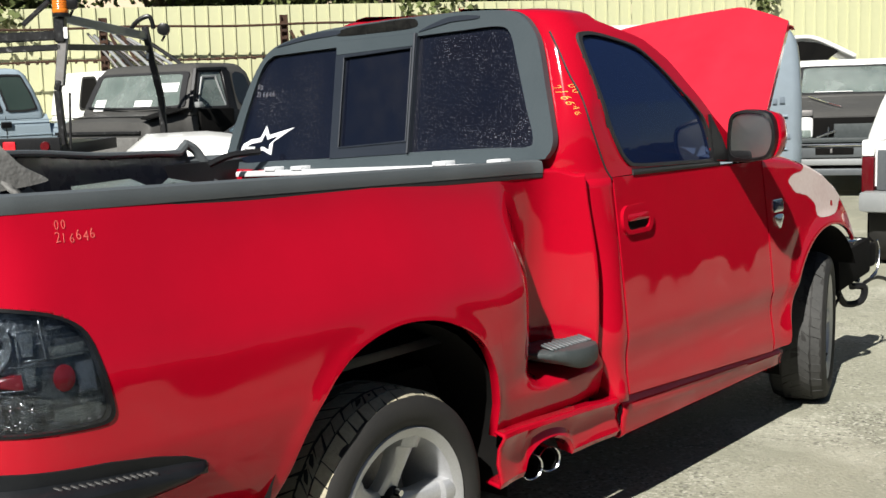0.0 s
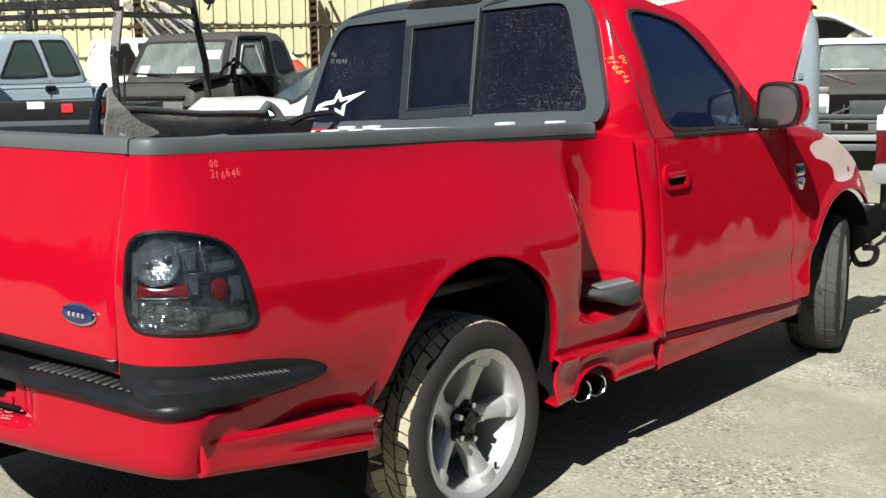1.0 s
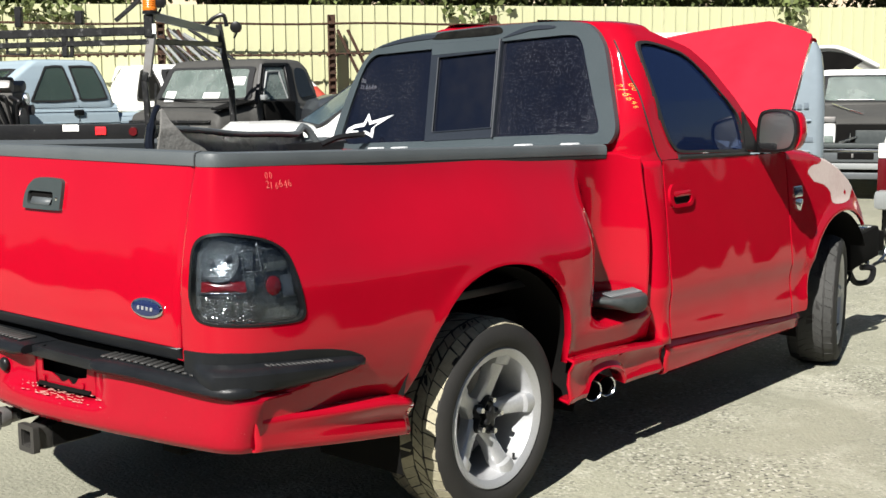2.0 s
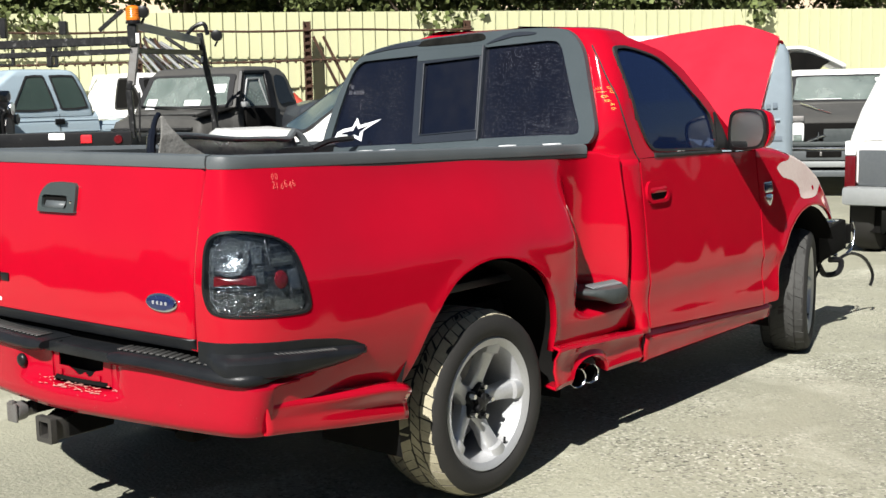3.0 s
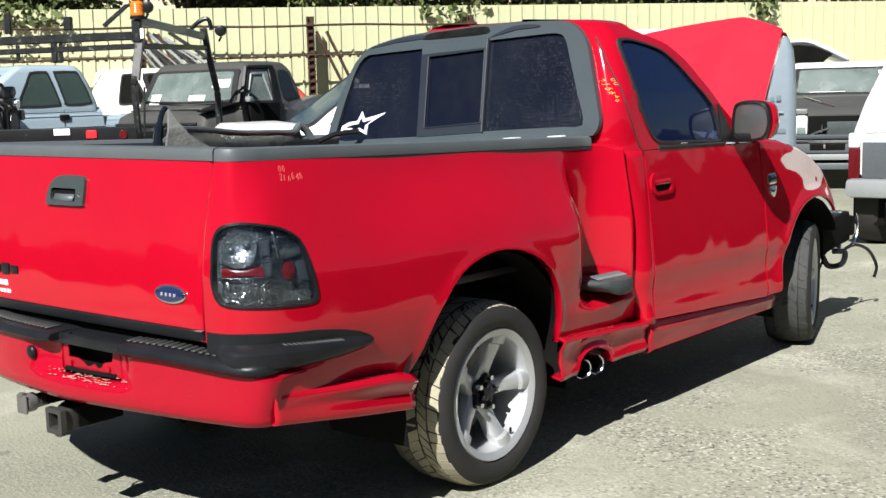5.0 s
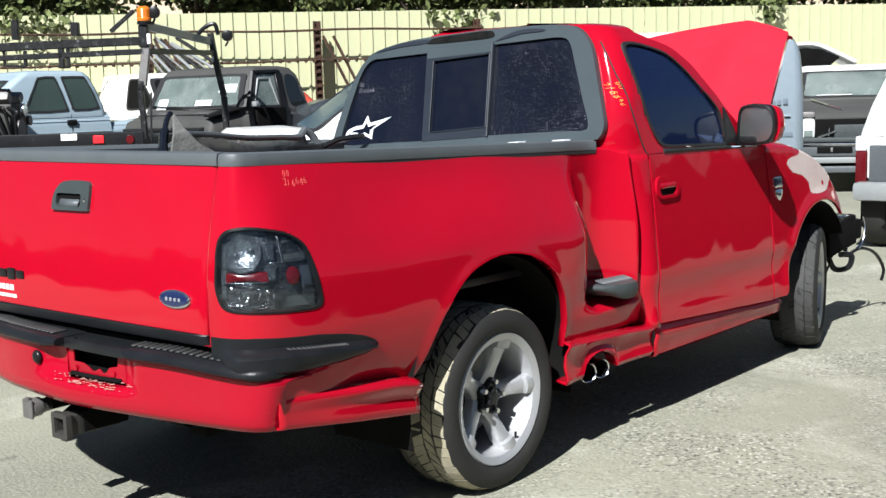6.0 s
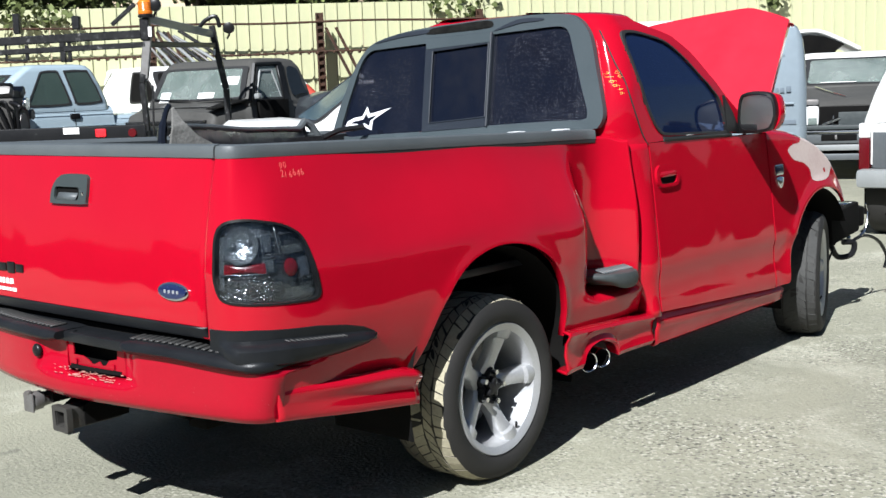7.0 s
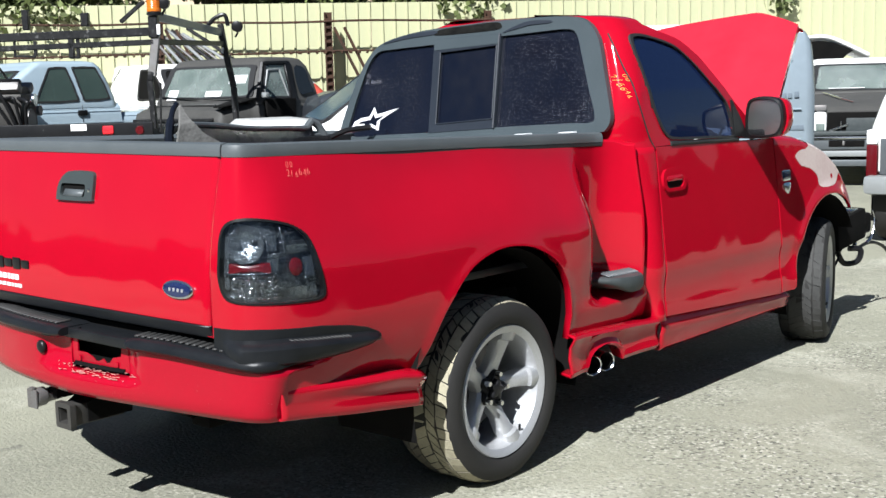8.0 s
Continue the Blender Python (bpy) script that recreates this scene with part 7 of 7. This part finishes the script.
def van_ring(x, w, zt, zl=0.45):
    half = [(0, zl), (0.9 * w, zl), (w, zl + 0.08), (w * 1.01, 0.85), (w, 1.25), (w * 0.985, 1.5), (w * 0.93, zt - 0.22), (w * 0.86, zt - 0.06), (w * 0.74, zt), (0, zt + 0.03)]
    return [(x, y - 1.0, z) for y, z in half] + [(x, -y - 1.0, z) for y, z in reversed(half[1:-1])]


b = bmesh.new()
loft(b, [van_ring(-0.02, 0.90, 1.90), van_ring(0.03, 0.96, 1.99), van_ring(0.10, 0.98, 2.04), van_ring(1.0, 1.0, 2.10), van_ring(3.2, 1.0, 2.10), van_ring(3.9, 0.98, 2.02), van_ring(4.4, 0.94, 1.25, 0.45), van_ring(5.0, 0.88, 1.05, 0.5)])
for f in b.faces:
    f.material_index = int(f.calc_center_median().z > 2.0)
part("body", b, [VAN_PAINT, WHITE], v)
for z, h in ((1.18, 0.02), (0.86, 0.015)):
    add_box(v, "moulding", (3.6, 0.012, h), (1.95, 0.004, z), VAN_TRIM, 0.004)
for i, (x, z, w, h) in enumerate(((0.24, 1.60, 0.035, 0.17), (0.31, 1.60, 0.035, 0.17), (0.275, 1.68, 0.10, 0.03), (0.40, 1.60, 0.035, 0.17), (0.20, 1.33, 0.05, 0.06), (0.27, 1.32, 0.045, 0.05), (0.33, 1.32, 0.045, 0.05), (0.39, 1.33, 0.045, 0.06), (0.50, 1.32, 0.06, 0.05), (0.27, 0.98, 0.3, 0.05))):
    add_box(v, "worn_letter", (w, 0.006, h), (x, -0.006 if z < 1.45 else -0.062, z), LETTER, 0.002, "worn dark lettering", Matrix.Rotation(radians(8 if z > 1.45 else 2), 4, "X"))
for x in (0.75, 3.7):
    for y in (-0.10, -1.9):
        b = bmesh.new()
        lathe(b, [(-0.11, 0.2), (-0.11, 0.33), (-0.06, 0.36), (0.06, 0.36), (0.11, 0.33), (0.11, 0.2), (0.05, 0.12), (0.05, 0.0)], 32)
        bmesh.ops.transform(b, matrix=Matrix.Translation((x, y, 0.36)) @ Matrix.Rotation(math.pi / 2, 4, "Z"), verts=b.verts)
        part("wheel", b, RUBBER, v)

# small white car far back between the pickups
v = vehicle("parked_car", "small white car with an open dark side window", "car", heading_pose(-12.0, 9.025, 0.985, -0.171), WHITE,
        [(-3.6, 0.76, 0.45, 1.3), (-1.0, 0.84, 0.4, 1.38), (0, 0.84, 0.4, 1.36), (0.9, 0.8, 0.45, 1.22), (1.0, 0.74, 0.5, 1.1)],
        [(1.35, -2.8, 0.1, 0.78), (1.65, -2.6, -0.35, 0.74), (1.95, -2.4, -0.65, 0.68)],
        sides=[[(-0.72, 1.90), (-0.4, 1.66), (-0.15, 1.42), (-1.15, 1.40), (-1.15, 1.90)]], front=[(-0.58, 1.90), (0.58, 1.90), (0.7, 1.42), (-0.7, 1.42)], glass=DARK, wheels=((0.3, 0.72, 0.32), (-2.6, 0.72, 0.32)))
# added dark box blocks the view through; opaque panes stand for the cabin's shade
add_box(v, "cabin_blocker", (1.5, 1.0, 0.62), (-1.45, 0, 1.62), DARK, 0.05)

# ---- black flatbed with ladder rack and beacon ----
RIGHT, FWD = Vector((0.77, 0.635, 0)), Vector((-0.635, 0.77, 0))
AX = Vector((-5.50, 2.83, 0))
fm = Matrix.Translation(AX) @ Matrix.Rotation(math.atan2(RIGHT.y, RIGHT.x), 4, "Z")
# x to its tail, y away from the yard
flat = thing("flatbed_truck", "black flatbed work truck with a steel ladder rack and amber beacon", "truck", fm, group="parked vehicles")
b = bmesh.new()
box(b, (3.6, 1.6, 0.10), (-1.55, 0.82, 1.14), 0.01)
part("deck", b, BLACK, flat)
side = add_box(flat, "side_board", (3.6, 0.05, 0.22), (-1.55, 0.0, 1.14), BLACK, 0.012, "glossy black side board with lamps")
add_box(side, "sticker", (0.145, 0.006, 0.06), (-0.42, -0.028, 1.215), PAPER, 0.004, "white label")
add_box(side, "marker_lamp", (0.10, 0.012, 0.075), (-0.155, -0.03, 1.19), mat("red_marker", (0.7, 0.02, 0.03), 0.25, coat=0.5), 0.012, "rectangular red lamp")
b = bmesh.new()
bmesh.ops.create_cone(b, cap_ends=True, segments=24, radius1=0.042, radius2=0.036, depth=0.02, matrix=Matrix.Translation((0.13, -0.03, 1.18)) @ Matrix.Rotation(math.pi / 2, 4, "X"))
part("round_reflector", b, REDLENS, side)
b = bmesh.new()
box(b, (3.4, 0.7, 0.3), (-1.6, 0.8, 0.85), 0.02)
part("chassis", b, DARK, flat)
for x in (-0.5, -2.8):
    for y in (0.16, 1.5):
        b = bmesh.new()
        lathe(b, [(-0.11, 0.2), (-0.11, 0.35), (-0.06, 0.38), (0.06, 0.38), (0.11, 0.35), (0.11, 0.2), (0.05, 0.12), (0.05, 0.0)], 32)
        bmesh.ops.transform(b, matrix=Matrix.Translation((x, y, 0.38)) @ Matrix.Rotation(math.pi / 2, 4, "Z"), verts=b.verts)
        part("wheel", b, RUBBER, flat)
# the rack stands on the deck: two side frames along it and one cross frame over the tail
rack = part("ladder_rack", bmesh.new(), BLACK, flat, "black welded steel ladder rack, bare metal at the joints")


def member(name, pts, w, h=None, material=None, label=""):
    b = bmesh.new()
    for p_, q_ in zip(pts, pts[1:]):
        bar(b, p_, q_, w, h or w)
    return part(name, b, material or BLACK_SCUFFED, rack, label)


NX, NY, FX, FY = 0.20, 0.17, 0.63, 1.74
member("leg", [(NX + 0.08, NY, 2.06), (NX + 0.02, NY, 1.66)], 0.05, 0.075, STEEL, "bare scraped steel upper leg")
member("leg", [(NX + 0.02, NY, 1.70), (NX, NY, 1.62), (NX + 0.02, NY, 1.15)], 0.062, 0.05)
member("leg", [(NX + 0.09, NY + 0.02, 1.60), (NX + 0.065, NY + 0.02, 1.15)], 0.016, 0.016)
member("leg", [(FX - 0.08, FY, 2.20), (FX - 0.04, FY, 1.92), (FX + 0.03, FY, 1.55), (FX + 0.04, FY, 1.15)], 0.062, 0.06)
member("top_rail", [(-2.6, NY, 2.01), (NX + 0.10, NY, 2.06)], 0.06, 0.075)
member("lower_rail", [(-2.6, NY, 1.91), (NX + 0.06, NY, 1.965), (FX - 0.06, FY, 2.0)], 0.05, 0.05)
member("cross_rail", [(NX + 0.06, NY, 2.20), (FX - 0.08, FY, 2.115)], 0.05, 0.07, GREY_PAINT, "pale grey cross rail")
member("beacon_post", [(NX + 0.06, NY, 2.0), (NX + 0.06, NY, 2.20)], 0.085, 0.085)
member("bracket", [(NX + 0.10, NY - 0.035, 2.03), (NX + 0.10, NY - 0.035, 2.12)], 0.05, 0.012, PAPER, "white sticker")
member("bracket", [(FX - 0.06, FY - 0.04, 1.90), (FX - 0.055, FY - 0.04, 1.96)], 0.07, 0.012, PAPER, "white sticker")
member("stay", [(NX - 0.24, NY, 2.15), (NX - 0.02, NY, 2.33)], 0.035)
for x0, z0, z1, w in ((-0.90, 2.10, 2.28, 0.06), (-0.50, 1.84, 2.02, 0.05), (-0.44, 1.84, 2.02, 0.03), (-1.02, 1.86, 2.0, 0.02), (-0.83, 1.86, 2.0, 0.03), (-1.55, 1.62, 2.45, 0.09), (-1.35, 1.86, 2.0, 0.02), (-0.36, 2.12, 2.24, 0.07)):
    member("upright", [(x0, NY, z0), (x0, NY, z1)], w)
member("hanger", [(-1.02, NY, 1.87), (-0.83, NY, 1.86)], 0.02)
member("hanger", [(-0.52, NY, 1.845), (-0.43, NY, 1.845)], 0.025)
member("brace", [(-1.50, NY + 0.2, 1.62), (-1.30, NY + 0.1, 1.99)], 0.02)
member("brace", [(-1.18, NY + 0.2, 1.66), (-1.36, NY + 0.1, 1.99)], 0.02)
b = bmesh.new()
lathe(b, [(2.205, 0.0), (2.205, 0.068), (2.225, 0.068), (2.235, 0.060)], 28, "Z")
bmesh.ops.translate(b, verts=b.verts, vec=(NX + 0.07, NY, 0.0))
bc = part("beacon", b, BLACK, flat, "amber warning beacon")
b = bmesh.new()
dome = [(2.235, 0.062), (2.25, 0.066)]
for z in (2.262, 2.280, 2.298, 2.316, 2.334):
    dome += [(z, 0.064), (z + 0.009, 0.0605)]
lathe(b, dome + [(2.355, 0.052), (2.365, 0.040), (2.367, 0.0)], 28, "Z")
bmesh.ops.translate(b, verts=b.verts, vec=(NX + 0.07, NY, 0.0))
part("amber_dome", b, AMBER, bc)
for at_, r in (((NX + 0.16, NY + 0.03, 2.31), 0.055), ((FX + 0.10, FY, 2.17), 0.058)):
    b = bmesh.new()
    loft(b, [[Vector(at_) + Vector((r * q * math.cos(a), d, r * q * math.sin(a))) for a in np.linspace(0, 2 * math.pi, 18, endpoint=False)] for d, q in ((-0.055, 0.85), (-0.05, 1.0), (-0.01, 1.0), (0.03, 0.8), (0.06, 0.35))])
    lamp_ = part("work_lamp", b, BLACK, flat, "round black work lamp")
    b = bmesh.new()
    tube(b, [Vector(at_) + Vector((0, 0, -r)), Vector(at_) + Vector((-0.03, 0, -r - 0.05))], 0.012, 6)
    part("lamp_bracket", b, BLACK, lamp_)
b = bmesh.new()
tube(b, spline([(FX - 0.24, FY, 2.12), (FX - 0.20, FY, 2.20), (FX - 0.12, FY, 2.27), (FX - 0.03, FY, 2.29), (FX, FY, 2.18)], 5), 0.022, 8)
part("hook", b, BLACK, flat)
# lengths of old pipe leaning on the fence
for i in range(9):
    pipe = thing("steel_pipe", "old grey steel pipe leaning against the yard fence", "pipe", group="pipes leaning on the fence")
    b = bmesh.new()
    s0 = -6.25 + 0.09 * i
    tube(b, spline([fence_point(s0, 0.32, 2.62 - 0.03 * (i % 4)), fence_point(s0 + 0.55 + 0.05 * i, 0.55, 1.9), fence_point(s0 + 1.1 + 0.08 * i, 0.9, 0.9), fence_point(s0 + 1.4 + 0.1 * i, 1.3, 0.03)], 6), 0.022 + 0.006 * (i % 3), 8)
    part("tube", b, (STEEL, GREY_PAINT, BLACK_SCUFFED)[i % 3], pipe)

# stripped engine on the deck
engine = thing("engine_block", "stripped dirty engine with hoses standing on the flatbed deck", "engine", fm @ Matrix.Translation((-1.22, 0.42, 1.19)))
b = bmesh.new()
box(b, (0.42, 0.40, 0.34), (0, 0, 0.17), 0.03)
box(b, (0.30, 0.30, 0.08), (0.02, 0, 0.37), 0.02)
part("block", b, STEEL_DARK, engine)
for sy in (-1, 1):
    b = bmesh.new()
    box(b, (0.38, 0.12, 0.09), (0, sy * 0.15, 0.39), 0.03, Matrix.Rotation(sy * 0.5, 4, "X"))
    part("rocker_cover", b, STEEL, engine)
b = bmesh.new()
lathe(b, [(0.40, 0.0), (0.40, 0.13), (0.46, 0.14), (0.48, 0.12), (0.48, 0.0)], 24, "Z")
part("air_cleaner", b, BLACK, engine)
for k, (x_, z_, r_) in enumerate(((0.24, 0.10, 0.10), (0.24, 0.28, 0.06), (0.24, 0.18, 0.05))):
    b = bmesh.new()
    lathe(b, [(x_ - 0.01, 0.0), (x_ - 0.01, r_), (x_, r_ * 0.85), (x_ + 0.01, r_), (x_ + 0.02, r_), (x_ + 0.02, 0.0)], 20)
    bmesh.ops.translate(b, verts=b.verts, vec=(0, -0.10 + 0.12 * k, z_))
    part("pulley", b, CHROME if k == 1 else STEEL, engine)
for k in range(4):
    b = bmesh.new()
    tube(b, spline([(-0.18 + 0.12 * k, -0.20, 0.30), (-0.10 + 0.13 * k, -0.27, 0.38 - 0.04 * k), (0.02 + 0.08 * k, -0.25, 0.20), (0.10 + 0.05 * k, -0.22, 0.05)], 5), 0.014 + 0.004 * (k % 2), 8)
    part("hose", b, BLACK, engine)

# ---- loose things in the bed and at the broken nose ----
junk = thing("loose_bumper_trim", "loose black plastic bumper trim with torn grey felt lying in the bed", "bumper trim", Matrix.Translation((0, 0, 0.84)))
b = bmesh.new()
rows = []
for t in np.linspace(0, 1, 26):
    y = -0.34 + 0.97 * t
    x = -0.475 - 0.25 * t - 0.02 * math.sin(math.pi * t)
    zt = 0.520 + 0.004 * math.sin(9 * t) - 0.062 * t + (0.035 * smooth01(0.95, 1.0, t))
    rows.append([(x + 0.16, y, 0.0), (x + 0.05, y, 0.10), (x + 0.015, y, 0.26), (x, y, zt - 0.05), (x - 0.012, y, zt - 0.012), (x - 0.035, y, zt), (x - 0.07, y, zt - 0.01)])
grid(b, rows)
solid(part("shell", b, GLOSS_BLACK, junk), 0.006)
b = bmesh.new()
tube(b, [Vector(r[5]) + Vector((0.016, 0, 0.004)) for r in rows], [0.012 + 0.006 * smooth01(0.85, 1.0, k / 25) for k in range(26)], 8)
tube(b, spline([Vector(rows[-1][5]) + Vector((0.01, 0.0, 0.01)), Vector(rows[-1][5]) + Vector((0.02, 0.05, -0.02)), Vector(rows[-1][5]) + Vector((0.04, 0.10, -0.12)), Vector(rows[-1][5]) + Vector((0.06, 0.12, -0.2))], 5), 0.02, 8)
part("lip", b, RAIL, junk, "grey rolled lip")
b = bmesh.new()
rows = []
for t in np.linspace(0, 1, 12):
    rows.append([Vector((-0.56 + 0.24 * t + 0.015 * noise.noise((t * 4, s * 4, 1)), -0.33 + 0.40 * s * (0.6 + 0.4 * t), 0.49 - 0.12 * t - 0.10 * s - 0.3 * s * t + 0.03 * noise.noise((t * 5, s * 5, 3)))) for s in np.linspace(0, 1, 12)])
grid(b, rows)
solid(part("felt", b, FELT, junk, "torn grey felt lining"), 0.012)
b = bmesh.new()
torn = spline([(-0.375, 0.50), (-0.352, 0.56), (-0.330, 0.605), (-0.318, 0.555), (-0.27, 0.49), (-0.19, 0.44), (-0.20, 0.425), (-0.30, 0.41), (-0.38, 0.41)], 4, True)
plate(b, torn, [], lambda u, w_, d: (-0.50 + d + 0.25 * (u + 0.42) - 0.6 * max(0, w_ - 0.52), u, w_), 0.012)
part("torn_end", b, FELT, junk, "torn grey flap")
b = bmesh.new()
tube(b, spline([(-0.50, -0.40, 0.38), (-0.51, -0.405, 0.48), (-0.53, -0.365, 0.58), (-0.545, -0.33, 0.612)], 6), [0.02] * 10 + [0.012] * 9, 8)
part("torn_rim", b, GLOSS_BLACK, junk)
b = bmesh.new()
tube(b, spline([(-0.64, 0.66, 0.42), (-0.60, 0.72, 0.45), (-0.56, 0.78, 0.46), (-0.52, 0.83, 0.465)], 5), 0.014, 8)
part("rod", b, BLACK, junk)
g = thing("broken_glass_sheet", "greenish broken glass sheets heaped in the pickup bed", "glass", Matrix.Translation((-0.30, 0.10, 0.84)))
rng = random.Random(3)
for i in range(9):
    b = bmesh.new()
    k = rng.randint(4, 6)
    poly = [(rng.uniform(0.12, 0.24) * math.cos(6.283 * j / k), rng.uniform(0.10, 0.2) * math.sin(6.283 * j / k)) for j in range(k)]
    m = Matrix.Translation((rng.uniform(-0.2, 0.25), rng.uniform(-0.45, 0.55), 0.28 + 0.012 * i)) @ Euler((rng.uniform(-0.35, 0.35), rng.uniform(-0.3, 0.3), rng.uniform(0, 6))).to_matrix().to_4x4()
    plate(b, poly, [], lambda u, v_, d: m @ Vector((u, v_, d)), 0.006)
    part("shard", b, CLEAR, g)
b = bmesh.new()
box(b, (0.55, 1.1, 0.27), (0, 0.05, 0.135), 0.03)
part("folded_liner", b, DARK, g)

# torn front: black carrier, chrome scraps, hanging strip
nose = thing("broken_bumper_bracket", "black broken bumper bracket with chrome scraps hanging at the nose", "bracket")
b = bmesh.new()
box(b, (0.18, 0.44, 0.19), (0.77, 3.60, 0.575), 0.02, Matrix.Rotation(0.10, 4, "X"))
box(b, (0.08, 0.16, 0.13), (0.81, 3.86, 0.585), 0.025)
tube(b, spline([(0.62, 3.40, 0.64), (0.70, 3.5, 0.52), (0.80, 3.58, 0.46)], 5), 0.03, 8)
part("carrier", b, DARK, nose)
b = bmesh.new()
tube(b, spline([(0.85, 3.94, 0.66), (0.86, 3.95, 0.60), (0.86, 3.91, 0.50), (0.84, 3.84, 0.45)], 5), [0.006] * 11 + [0.010] * 5, 8)
box(b, (0.08, 0.14, 0.05), (0.80, 3.68, 0.665), 0.01)
for i in range(6):
    bmesh.ops.create_icosphere(b, subdivisions=1, radius=0.018, matrix=Matrix.Translation((0.80 + 0.012 * (i % 3), 3.60 + 0.025 * i, 0.56 - 0.018 * i)))
part("chrome_scrap", b, CHROME, nose, "bright torn trim")
b = bmesh.new()
tube(b, spline([(0.78, 3.56, 0.44), (0.80, 3.62, 0.36), (0.86, 3.68, 0.37), (0.87, 3.70, 0.44), (0.82, 3.64, 0.45)], 6), 0.018, 8)
tube(b, spline([(0.84, 3.72, 0.44), (0.85, 3.92, 0.46), (0.86, 4.14, 0.40), (0.86, 4.30, 0.28), (0.85, 4.29, 0.20)], 6), 0.011, 6)
tube(b, spline([(0.80, 3.55, 0.42), (0.78, 3.50, 0.33), (0.77, 3.48, 0.28)], 4), 0.008, 6)
part("hanging_strip", b, BLACK, nose, "bent hanging plastic strip")
